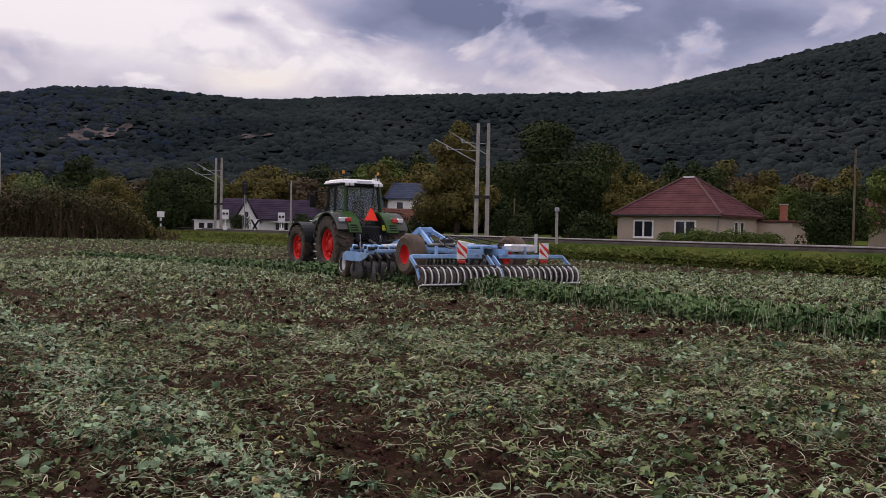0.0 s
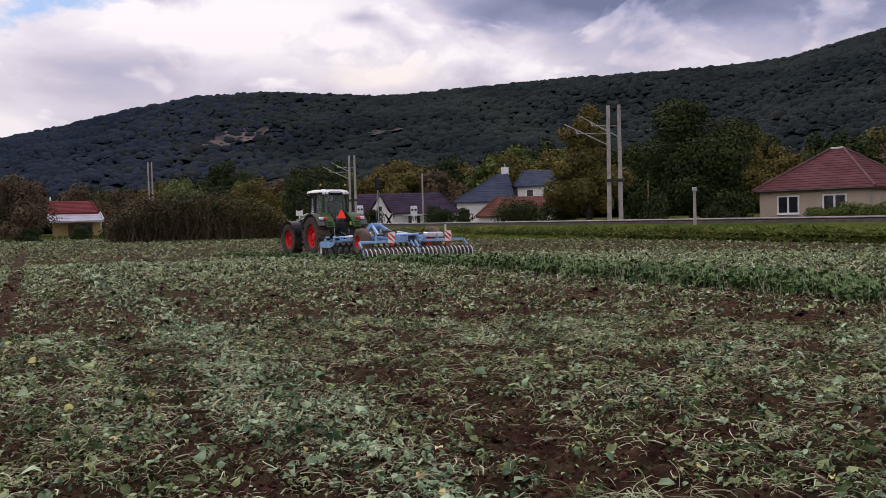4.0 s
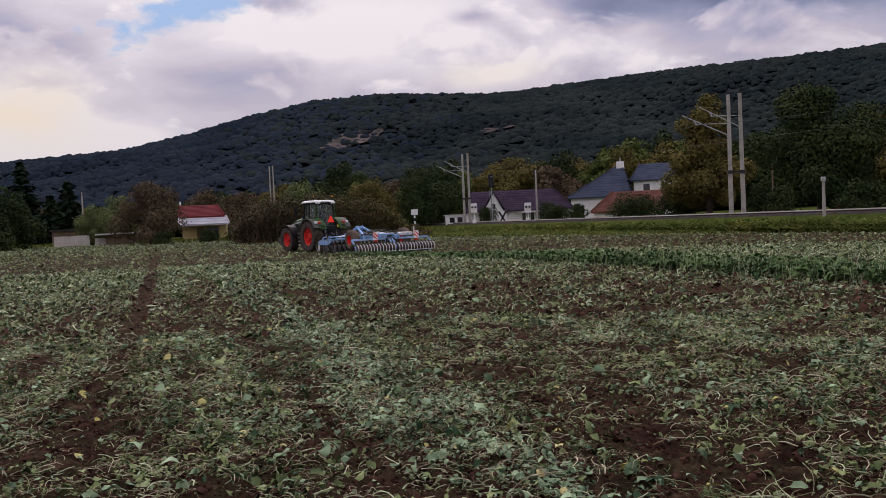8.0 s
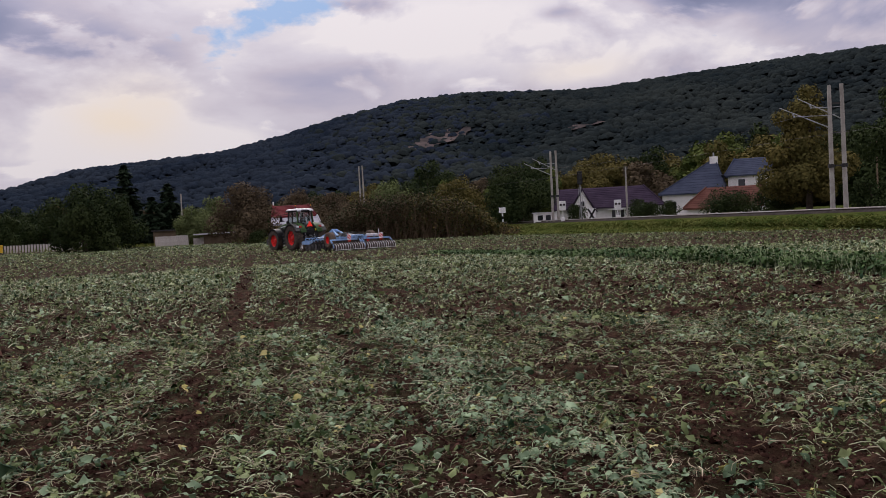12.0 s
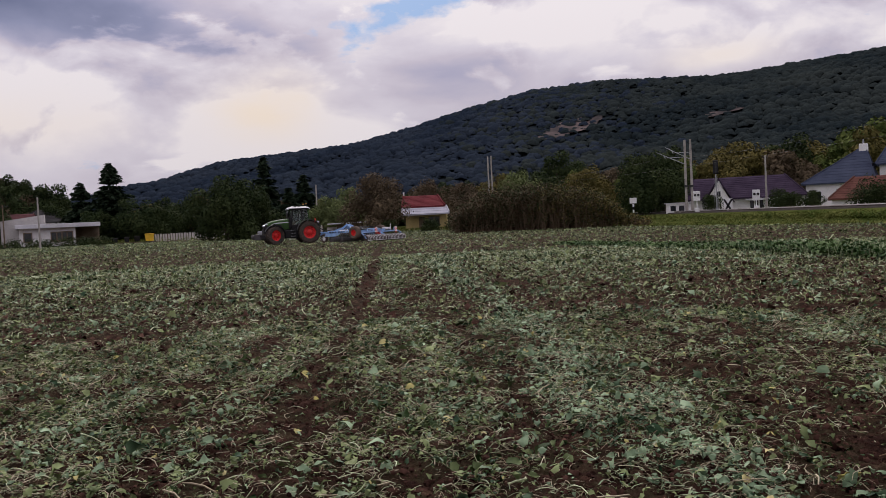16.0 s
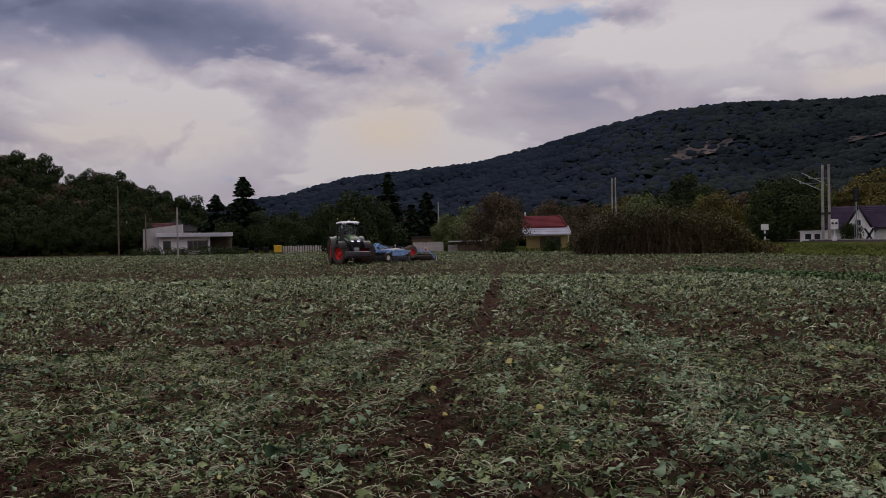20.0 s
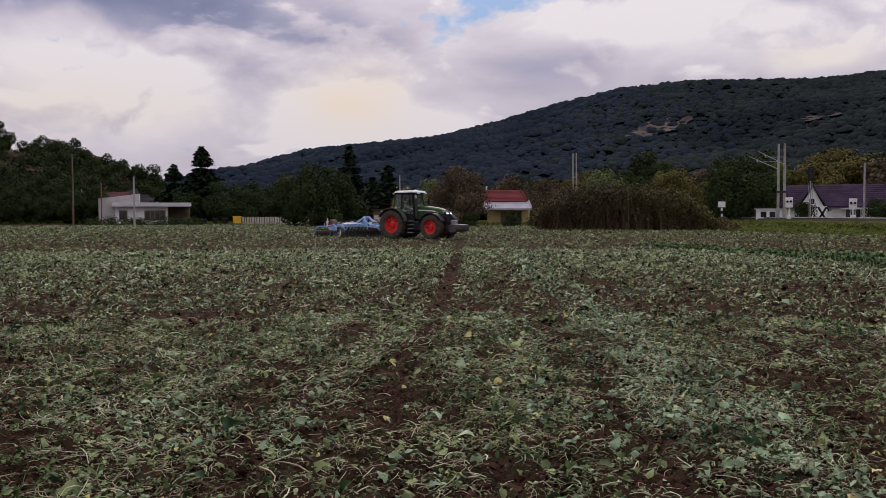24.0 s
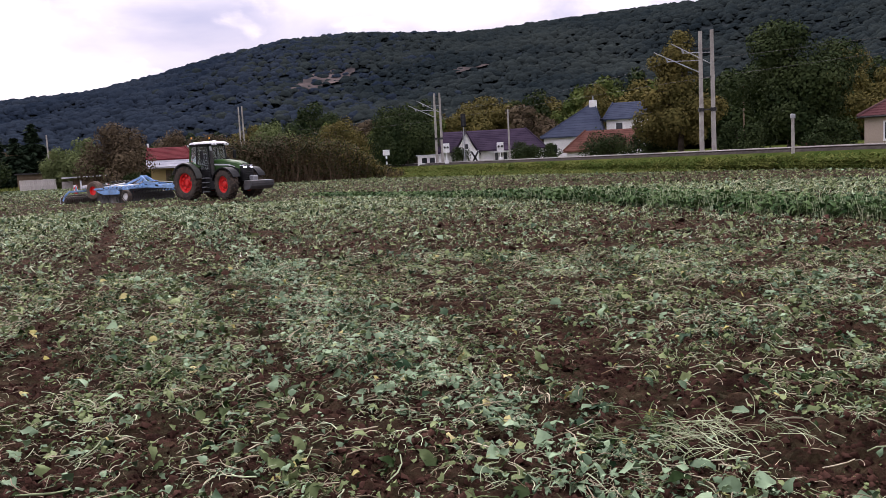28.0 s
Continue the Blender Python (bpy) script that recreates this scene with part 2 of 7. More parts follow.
M["darksteel"] = mat("dark_steel", (0.03, 0.03, 0.033), (0.07, 0.066, 0.062), 2, 0.6, 0.3, fine=18)
M["railsteel"] = mat("worn_bright_rail", (0.22, 0.2, 0.185), (0.36, 0.335, 0.31), 0.6, 0.5, 0.2, fine=10, dirt=(0.16, 0.12, 0.1), dirt_amt=0.4)
M["rust"] = mat("rusty_rail_steel", (0.028, 0.021, 0.018), (0.055, 0.042, 0.036), 1, 0.9, 0.0, fine=10, spec=0.05)
M["ballast"] = mat("dark_ballast", (0.03, 0.026, 0.023), (0.06, 0.052, 0.046), 2, 0.95, fine=7, bump=1.0, spec=0.02)
M["plaster_cream"] = mat("cream_plaster", (0.44, 0.355, 0.275), (0.52, 0.43, 0.34), 0.5, 0.9, fine=9, dirt=(0.4, 0.33, 0.26), dirt_amt=0.25)
M["plaster_white"] = mat("white_plaster", (0.8, 0.79, 0.78), (0.88, 0.87, 0.86), 0.5, 0.9, fine=9, dirt=(0.55, 0.52, 0.48), dirt_amt=0.2)
# the shade on the bungalow's tall block is put into this grey
M["plaster_shaded"] = mat("shaded_white_plaster", (0.4, 0.385, 0.37), (0.5, 0.48, 0.46), 0.5, 0.9, fine=9, dirt=(0.28, 0.26, 0.24), dirt_amt=0.35)
M["plaster_yellow"] = mat("yellow_plaster", (0.46, 0.35, 0.14), (0.55, 0.43, 0.19), 0.5, 0.9, fine=9, dirt=(0.36, 0.3, 0.2), dirt_amt=0.3)
M["roof_red"] = mat("brown_red_tiles", (0.088, 0.037, 0.039), (0.13, 0.056, 0.057), 0.8, 0.85, fine=8, obrand=0.4, spec=0.04)
M["roof_metalred"] = mat("painted_red_roof", (0.12, 0.022, 0.026), (0.17, 0.034, 0.038), 0.5, 0.8, fine=6, spec=0.05)
M["roof_blue"] = mat("slate_blue_roof", (0.046, 0.056, 0.088), (0.07, 0.083, 0.122), 0.6, 0.9, fine=7, obrand=0.3, spec=0.05)
M["roof_purple"] = mat("dark_plum_roof", (0.038, 0.027, 0.046), (0.062, 0.045, 0.07), 0.6, 0.9, fine=7, obrand=0.3, spec=0.04)
M["roof_dark"] = mat("dark_grey_roof", (0.035, 0.034, 0.036), (0.065, 0.062, 0.062), 0.6, 0.9, fine=7, obrand=0.3, spec=0.04)
M["roof_orange"] = mat("old_orange_tiles", (0.12, 0.053, 0.042), (0.17, 0.08, 0.062), 0.8, 0.9, fine=7, obrand=0.4, spec=0.05)
M["brick"] = mat("red_brick", (0.28, 0.1, 0.06), (0.38, 0.16, 0.1), 2, 0.9, fine=9)
M["white"] = mat("white_paint", (0.8, 0.8, 0.8), (0.88, 0.88, 0.87), 1, 0.5, fine=12, dirt=(0.6, 0.58, 0.55), dirt_amt=0.2)
M["porch_tin"] = mat("dull_sheet_roof", (0.4, 0.4, 0.45), (0.52, 0.52, 0.57), 0.6, 0.6, 0.0, fine=8, spec=0.1)
M["tin"] = mat("pale_sheet_roof", (0.55, 0.55, 0.58), (0.68, 0.68, 0.7), 0.6, 0.45, 0.2, fine=8)
M["glass_dark"] = mat("dark_window_glass", (0.012, 0.014, 0.018), (0.025, 0.028, 0.034), 1, 0.08, 0.0, bump=0, spec=0.6)
M["wood"] = mat("weathered_wood", (0.12, 0.085, 0.055), (0.2, 0.15, 0.1), 1, 0.85, fine=14)
M["fence"] = mat("pale_fence_paint", (0.5, 0.47, 0.43), (0.66, 0.63, 0.58), 0.8, 0.85, fine=8, dirt=(0.25, 0.22, 0.18), dirt_amt=0.5, obrand=0.5)
M["black"] = mat("black_plastic", (0.009, 0.009, 0.01), (0.018, 0.018, 0.019), 2, 0.5, fine=30, spec=0.2)
M["yellow"] = mat("yellow_plastic", (0.7, 0.42, 0.02), (0.8, 0.52, 0.04), 2, 0.45, fine=20)
M["redsig"] = mat("red_reflector", (0.65, 0.03, 0.02), (0.8, 0.06, 0.04), 4, 0.4, fine=30)


def soil_material():
    m = bpy.data.materials.new("brown_field_soil")
    m.use_nodes = True
    nt = m.node_tree
    N, L = nt.nodes.new, nt.links.new
    b = nt.nodes["Principled BSDF"]
    tc = N("ShaderNodeTexCoord")

    def nz(s, det, rgh=0.6):
        n = N("ShaderNodeTexNoise")
        n.inputs["Scale"].default_value, n.inputs["Detail"].default_value, n.inputs["Roughness"].default_value = s, det, rgh
        L(tc.outputs["Object"], n.inputs["Vector"])
        return n.outputs["Fac"]

    def ramp(src, stops):
        r = N("ShaderNodeValToRGB")
        e = r.color_ramp.elements
        e[0].position, e[0].color = stops[0][0], (*stops[0][1], 1)
        e[1].position, e[1].color = stops[-1][0], (*stops[-1][1], 1)
        for p, c in stops[1:-1]:
            e.new(p).color = (*c, 1)
        L(src, r.inputs[0])
        return r.outputs[0]

    soil = ramp(nz(5, 8), [(0.34, (0.014, 0.0065, 0.0045)), (0.53, (0.04, 0.019, 0.014)), (0.72, (0.105, 0.053, 0.038))])
    # chopped leaves and stems too small to stand out singly
    chop = ramp(nz(14, 6, 0.75), [(0.36, (0.03, 0.035, 0.014)), (0.52, (0.085, 0.09, 0.04)), (0.66, (0.21, 0.21, 0.12))])
    cover = N("ShaderNodeMapRange")
    cover.inputs[1].default_value, cover.inputs[2].default_value = 0.4, 0.56
    L(nz(2.2, 7, 0.7), cover.inputs[0])
    mx = N("ShaderNodeMix")
    mx.data_type = "RGBA"
    amt = N("ShaderNodeMath")
    amt.operation = "MULTIPLY"
    amt.inputs[1].default_value = 0.26
    L(cover.outputs[0], amt.inputs[0])
    L(amt.outputs[0], mx.inputs[0])
    L(soil, mx.inputs[6])
    L(chop, mx.inputs[7])
    L(mx.outputs[2], b.inputs["Base Color"])
    b.inputs["Roughness"].default_value, b.inputs["Specular IOR Level"].default_value = 0.95, 0.02
    bp = N("ShaderNodeBump")
    bp.inputs["Strength"].default_value, bp.inputs["Distance"].default_value = 0.9, 0.06
    L(nz(9, 8, 0.7), bp.inputs["Height"])
    crumb = N("ShaderNodeBump")
    crumb.inputs["Strength"].default_value, crumb.inputs["Distance"].default_value = 1.0, 0.02
    L(nz(48, 5, 0.65), crumb.inputs["Height"])
    L(bp.outputs[0], crumb.inputs["Normal"])
    L(crumb.outputs[0], b.inputs["Normal"])
    return m


M["soil"] = soil_material()


# ---- mesh helpers ----
def part(name, bm, material, parent, label=""):
    me = bpy.data.meshes.new(name)
    bm.to_mesh(me)
    bm.free()
    me.materials.append(material)
    ob = new(name, me)
    ob.parent = parent
    if label:
        ob["label"] = label
    return ob


def share(name, me, parent, m):
    ob = new(name, me)
    ob.parent = parent
    ob.matrix_basis = m
    return ob


def thing(name, m, label, category, group="", kind=""):
    ob = new(name)
    ob.empty_display_size = 0.2
    ob.matrix_world = m
    return tagged(ob, label, category, group, kind)


def box(bm, x0, x1, y0, y1, z0, z1, bevel=0.0):
    r = bmesh.ops.create_cube(bm, size=1)
    vs = r["verts"]
    for v in vs:
        v.co = Vector(((x0 + x1) / 2 + v.co.x * (x1 - x0), (y0 + y1) / 2 + v.co.y * (y1 - y0), (z0 + z1) / 2 + v.co.z * (z1 - z0)))
    if bevel:
        es = list({e for v in vs for e in v.link_edges})
        bmesh.ops.bevel(bm, geom=es, offset=bevel, segments=1, affect="EDGES", profile=0.5)
    return bm


def boxm(*a, bevel=0.0):
    return box(bmesh.new(), *a, bevel=bevel)


def tube(bm, p0, p1, r0, r1=None, seg=10):
    p0, p1 = Vector(p0), Vector(p1)
    r1 = r0 if r1 is None else r1
    d = p1 - p0
    m = Matrix.Translation((p0 + p1) / 2) @ d.to_track_quat("Z", "Y").to_matrix().to_4x4()
    bmesh.ops.create_cone(bm, cap_ends=True, segments=seg, radius1=r0, radius2=r1, depth=d.length, matrix=m)
    return bm


def beam(bm, p0, p1, w, h):
    """A square bar from p0 to p1."""
    p0, p1 = Vector(p0), Vector(p1)
    d = p1 - p0
    q = d.to_track_quat("X", "Z").to_matrix().to_4x4()
    r = bmesh.ops.create_cube(bm, size=1)
    m = Matrix.Translation((p0 + p1) / 2) @ q @ Matrix.Diagonal((d.length, w, h, 1))
    bmesh.ops.transform(bm, matrix=m, verts=r["verts"])
    return bm


def prism(bm, outline, y0, y1, axis="y"):
    """Extrudes an outline of (a, b) from y0 to y1 along an axis."""
    def p(a, b, c):
        return (a, c, b) if axis == "y" else ((c, a, b) if axis == "x" else (a, b, c))
    v0 = [bm.verts.new(p(a, b, y0)) for a, b in outline]
    v1 = [bm.verts.new(p(a, b, y1)) for a, b in outline]
    n = len(outline)
    bm.faces.new(v0)
    bm.faces.new(v1[::-1])
    for i in range(n):
        bm.faces.new((v0[i], v1[i], v1[(i + 1) % n], v0[(i + 1) % n]))
    bmesh.ops.recalc_face_normals(bm, faces=bm.faces[:])
    return bm


def lathe(bm, profile, seg=24, axis="y", closed=False):
    """Turns a profile of (radius, along) about an axis."""
    rings = []
    for r, h in profile:
        ring = []
        for i in range(seg):
            a = 2 * math.pi * i / seg
            c, s = r * math.cos(a), r * math.sin(a)
            ring.append(bm.verts.new((c, h, s) if axis == "y" else ((c, s, h) if axis == "z" else (h, c, s))))
        rings.append(ring)
    pairs = list(zip(rings, rings[1:])) + ([(rings[-1], rings[0])] if closed else [])
    for ra, rb in pairs:
        for i in range(seg):
            bm.faces.new((ra[i], ra[(i + 1) % seg], rb[(i + 1) % seg], rb[i]))
    if not closed:
        bm.faces.new(rings[0])
        bm.faces.new(rings[-1])
    bmesh.ops.recalc_face_normals(bm, faces=bm.faces[:])
    return bm


def raw(name, verts, faces, material, parent=None, smooth=False):
    """A mesh object from arrays of vertices and of equal-sided faces."""
    verts, faces = np.asarray(verts, np.float32), np.asarray(faces, np.int32)
    me = bpy.data.meshes.new(name)
    n, k = faces.shape
    me.vertices.add(len(verts))
    me.vertices.foreach_set("co", verts.ravel())
    me.loops.add(n * k)
    me.loops.foreach_set("vertex_index", faces.ravel())
    me.polygons.add(n)
    me.polygons.foreach_set("loop_start", np.arange(0, n * k, k, dtype=np.int32))
    me.polygons.foreach_set("loop_total", np.full(n, k, np.int32))
    if smooth:
        me.polygons.foreach_set("use_smooth", np.ones(n, bool))
    me.materials.append(material)
    me.update(calc_edges=True)
    me.validate()
    ob = new(name, me)
    ob.parent = parent
    return ob


def scatter(tv, tf, place, rot, size):
    """Copies of a small template (tv, tf) at places, each with its own turn matrix and size: joined arrays."""
    n, k = len(place), len(tv)
    v = np.einsum("nij,kj->nki", rot, tv) * size[:, None, None] + place[:, None, :]
    f = tf[None] + (np.arange(n) * k)[:, None, None]
    return v.reshape(-1, 3), f.reshape(-1, tf.shape[1])


def turns(yaw, pitch, roll):
    cy, sy, cp, sp, cr, sr = np.cos(yaw), np.sin(yaw), np.cos(pitch), np.sin(pitch), np.cos(roll), np.sin(roll)
    R = np.empty((len(yaw), 3, 3))
    R[:, 0] = np.stack([cy * cp, cy * sp * sr - sy * cr, cy * sp * cr + sy * sr], 1)
    R[:, 1] = np.stack([sy * cp, sy * sp * sr + cy * cr, sy * sp * cr - cy * sr], 1)
    R[:, 2] = np.stack([-sp, cp * sr, cp * cr], 1)
    return R


def gz(x, y):
    """Height of the field, which rises a little to the west and swells where the tractor starts."""
    return -0.0046 * np.clip(x, -140, 60) + 0.17 * np.exp(-((x - 6) / 8) ** 2 - ((y - 27) / 10) ** 2)


def polar(az, d, z=None):
    a = radians(az)
    x, y = d * math.sin(a), d * math.cos(a)
    return (x, y, float(gz(x, y)) if z is None else z)


EYE_Z = 1.78


def seen(az, el, d):
    """The point at distance d in a direction from where one stands."""
    x, y, _ = polar(az, d)
    return (x, y, EYE_Z + d * math.tan(radians(el)))


# ---- ground ----
def noise2(x, y, s, seed=0.0, octaves=3):
    return np.array([noise.fractal((a * s + seed, b * s - seed, seed), 1.0, 2.0, octaves) for a, b in zip(x, y)])


def ground_sheet():
    rings = np.concatenate([np.linspace(0.02, 3, 8), np.geomspace(3.1, 20, 210), np.geomspace(20.3, 45, 70), np.geomspace(46, 140, 40), np.geomspace(150, 4500, 20)])
    az = np.radians(np.concatenate([np.arange(-54, 50, 0.32), np.arange(50, 306, 8)]))
    A, R = np.meshgrid(az, rings)
    x, y = (R * np.sin(A)).ravel(), (R * np.cos(A)).ravel()
    r = R.ravel()
    z = gz(x, y)
    near = r < 45
    rough = np.zeros(len(x))
    n1 = noise2(x[near], y[near], 0.9, 3.1, 3)
    n2 = noise2(x[near], y[near], 5.5, 8.7, 4)
    n3 = noise2(x[near], y[near], 13.0, 1.7, 3)
    n4 = noise2(x[near], y[near], 31.0, 5.7, 2)
    rough[near] = 0.035 * n1 + (0.05 * n2 + 0.03 * n3 + 0.014 * n4) * np.clip((45 - r[near]) / 20, 0, 1)
    z = z + rough
    nr, na = A.shape
    i = np.arange(nr * na).reshape(nr, na)
    j = np.roll(i, -1, axis=1)
    f = np.stack([i[:-1], j[:-1], j[1:], i[1:]], -1).reshape(-1, 4)
    v = np.stack([x, y, z], 1)
    v = np.concatenate([v, [[0, 0, 0]]])
    ob = raw("ground", v, f[:, ::-1], M["soil"], smooth=True)
    return tagged(ob, "brown tilled soil strewn with chopped green leaves and stems", "field", kind="structure")


ground = ground_sheet()

# the line of the railway and of the field's edge, south-east to north-west
RAIL = [(75, -55), (58, -14), (43.5, 21), (35.9, 39.2), (26.8, 61.2), (23.5, 69.1), (13.3, 93.5), (3.1, 118), (-8, 142), (-24, 168), (-50, 200), (-90, 235)]
EDGE = [(70, -58), (52, -14), (39, 19), (32.5, 35.2), (24.3, 55.1), (17, 66), (9, 76), (0.8, 86.5), (-5, 95), (-12, 100), (-26, 112), (-60, 150)]
RAIL_Z = 1.16


def along(line, n):
    p = np.array(line, float)
    d = np.concatenate([[0], np.cumsum(np.hypot(*np.diff(p, axis=0).T))])
    # smooth polyline
    s = np.linspace(0, d[-1], n)
    q = np.stack([np.interp(s, d, p[:, 0]), np.interp(s, d, p[:, 1])], 1)
    for _ in range(6):
        q[1:-1] = (q[:-2] + 2 * q[1:-1] + q[2:]) / 4
    return q


NR = 220
rail_line, edge_line = along(RAIL, NR), along(EDGE, NR)
t_ = np.gradient(rail_line, axis=0)
t_ /= np.hypot(*t_.T)[:, None]
side = np.stack([t_[:, 1], -t_[:, 0]], 1)   # points to the far side of the railway
side *= np.sign((side * np.array([1.0, 0.4])).sum(1))[:, None]


def sweep(name, line_fns, material, label, category):
    """A strip between given lines, each an array of (x, y, z)."""
    v = np.concatenate(line_fns)
    k, n = len(line_fns), len(line_fns[0])
    i = np.arange(k * n).reshape(k, n)
    f = np.stack([i[:-1, :-1], i[:-1, 1:], i[1:, 1:], i[1:, :-1]], -1).reshape(-1, 4)
    return tagged(raw(name, v, f, material, smooth=True), label, category, kind="structure")


def lift(xy, z):
    return np.concatenate([xy, np.broadcast_to(np.asarray(z, float).reshape(-1, 1), (len(xy), 1))], 1)


g0 = gz(edge_line[:, 0], edge_line[:, 1])
wob = noise2(edge_line[:, 0], edge_line[:, 1], 0.25, 2.0)[:, None]
e1 = edge_line + wob * 1.2
foot = rail_line - side * 4.6
mid = (edge_line + foot) / 2
bank = sweep("embankment", [lift(e1, g0 - 0.05), lift(mid * 0.6 + e1 * 0.4, g0 + 0.22), lift(foot, np.maximum(0.45, g0 + 0.3)), lift(rail_line - side * 1.9, RAIL_Z - 0.2),
                            lift(rail_line + side * 6, RAIL_Z - 0.3), lift(rail_line + side * 30, 0.9), lift(rail_line + side * 230, 2.0)],
             M["grass"], "rough green grass bank rising to the railway", "grass bank")
ballast = sweep("ballast_bed", [lift(rail_line - side * 1.75, RAIL_Z - 0.3), lift(rail_line - side * 1.35, RAIL_Z - 0.03), lift(rail_line + side * 4.5, RAIL_Z - 0.06), lift(rail_line + side * 5.3, RAIL_Z - 0.45)],
                M["ballast"], "dark crushed stone bed under the rails", "ballast")
for off in (-0.75, 0.75):
    c = rail_line + side * off
    q = [lift(c - side * 0.02, RAIL_Z - 0.02), lift(c - side * 0.02, RAIL_Z + 0.06), lift(c + side * 0.02, RAIL_Z + 0.06), lift(c + side * 0.02, RAIL_Z - 0.02)]
    sweep("rail_web", q, M["rust"], "rusty web of the rail on the embankment", "rail")
    q = [lift(c - side * 0.04, RAIL_Z + 0.055), lift(c - side * 0.045, RAIL_Z + 0.15), lift(c + side * 0.045, RAIL_Z + 0.15), lift(c + side * 0.04, RAIL_Z + 0.055)]
    sweep("rail", q, M["railsteel"] if off < 0 else M["rust"], "worn steel rail on the embankment", "rail")

# meadow beyond the field to the west and north
MEADOW = [(-5, 95), (-14, 103), (-25, 116), (-36, 124), (-55, 131), (-80, 126), (-104, 118), (-132, 108), (-190, 90)]
mline = along(MEADOW, 160)
mwob = noise2(mline[:, 0], mline[:, 1], 0.2, 5.0)[:, None]
mdir = mline / np.hypot(*mline.T)[:, None]
meadow = sweep("meadow", [lift(mline + mdir * mwob * 2, gz(mline[:, 0], 0) - 0.03), lift(mline + mdir * 3, gz(mline[:, 0], 0) + 0.12), lift(mline + mdir * 60, gz(mline[:, 0], 0) + 0.5), lift(mline + mdir * 400, gz(mline[:, 0], 0) + 3)],
               M["grass"], "short dull green grass beyond the field", "meadow")


# ---- hills ----
def smoothstep(t):
    t = np.clip(t, 0, 1)
    return t * t * (3 - 2 * t)


RIDGE = [(-75, 1.5), (-55, 1.2), (-44, 1.2), (-38.5, 1.8), (-34.3, 2.7), (-31, 3.65), (-28.4, 4.4), (-24.5, 4.78), (-20.1, 5.22), (-17, 5.92), (-14.2, 6.72), (-11.3, 7.45),
         (-8, 8.15), (-3.9, 8.45), (1.3, 8.25), (4, 8.12), (8.5, 8.5), (12.5, 8.75), (16.2, 8.95), (25.4, 9.05), (29.4, 9.3), (33.8, 10.25), (38.1, 11.15), (42.4, 11.9), (50, 12.6), (75, 12)]
RAZ, REL = np.array(RIDGE).T
D_TOP = 950.0


def hill_z(az, d):
    """Height of the long wooded ridge at azimuth (degrees) and distance."""
    top = D_TOP * np.tan(np.radians(np.interp(az, RAZ, REL))) - 4
    foot = np.interp(az, [-40, -10, 30, 50], [330, 300, 240, 200])
    u = (d - foot) / (D_TOP - foot)
    return 2 + top * np.clip(u, 0, 1) ** 0.9 * smoothstep(u * 1.15 + 0.1)


def hill_sheet():
    az = np.arange(-75, 75.1, 0.5)
    ds = np.concatenate([np.linspace(180, D_TOP, 50), [1000, 1200, 1700]])
    A, D = np.meshgrid(az, ds)
    Z = hill_z(A, np.minimum(D, D_TOP)) - np.clip(D - D_TOP, 0, None) * 0.12
    n = noise2((D * np.sin(np.radians(A))).ravel(), (D * np.cos(np.radians(A))).ravel(), 0.008, 4.0, 4).reshape(A.shape)
    Z = Z + n * 9 * smoothstep((D - 330) / 150) * (1 - smoothstep((D - 800) / 120))
    v = np.stack([D * np.sin(np.radians(A)), D * np.cos(np.radians(A)), Z], -1).reshape(-1, 3)
    r, c = A.shape
    i = np.arange(r * c).reshape(r, c)
    f = np.stack([i[:-1, :-1], i[:-1, 1:], i[1:, 1:], i[1:, :-1]], -1).reshape(-1, 4)
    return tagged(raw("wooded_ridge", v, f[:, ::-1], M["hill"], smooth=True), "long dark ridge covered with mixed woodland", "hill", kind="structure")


hill_sheet()
SCARS = [(-5.2, 5.75, 2.6, 0.42), (-7.0, 5.15, 1.2, 0.5), (4.0, 5.35, 1.3, 0.22)]


def scar_mask(az, el):
    s = np.zeros(len(az), bool)
    for a, e, wa, we in SCARS:
        tilt = (az - a) * 0.16
        s |= ((az - a) / wa) ** 2 + ((el - e - tilt) / we) ** 2 < 1
    return s


def crown_template(rings, seg):
    v, f = [(0, 0, 1.0)], []
    for k in range(rings):
        a = (k + 1) / rings * 1.75
        for s in range(seg):
            b = 2 * math.pi * (s + 0.5 * k) / seg
            v.append((math.sin(a) * math.cos(b), math.sin(a) * math.sin(b), math.cos(a)))
    for s in range(seg):
        f.append((0, 1 + s, 1 + (s + 1) % seg))
    for k in range(rings - 1):
        o, p = 1 + k * seg, 1 + (k + 1) * seg
        for s in range(seg):
            f += [(o + s, p + s, o + (s + 1) % seg), (o + (s + 1) % seg, p + s, p + (s + 1) % seg)]
    return np.array(v), np.array(f)


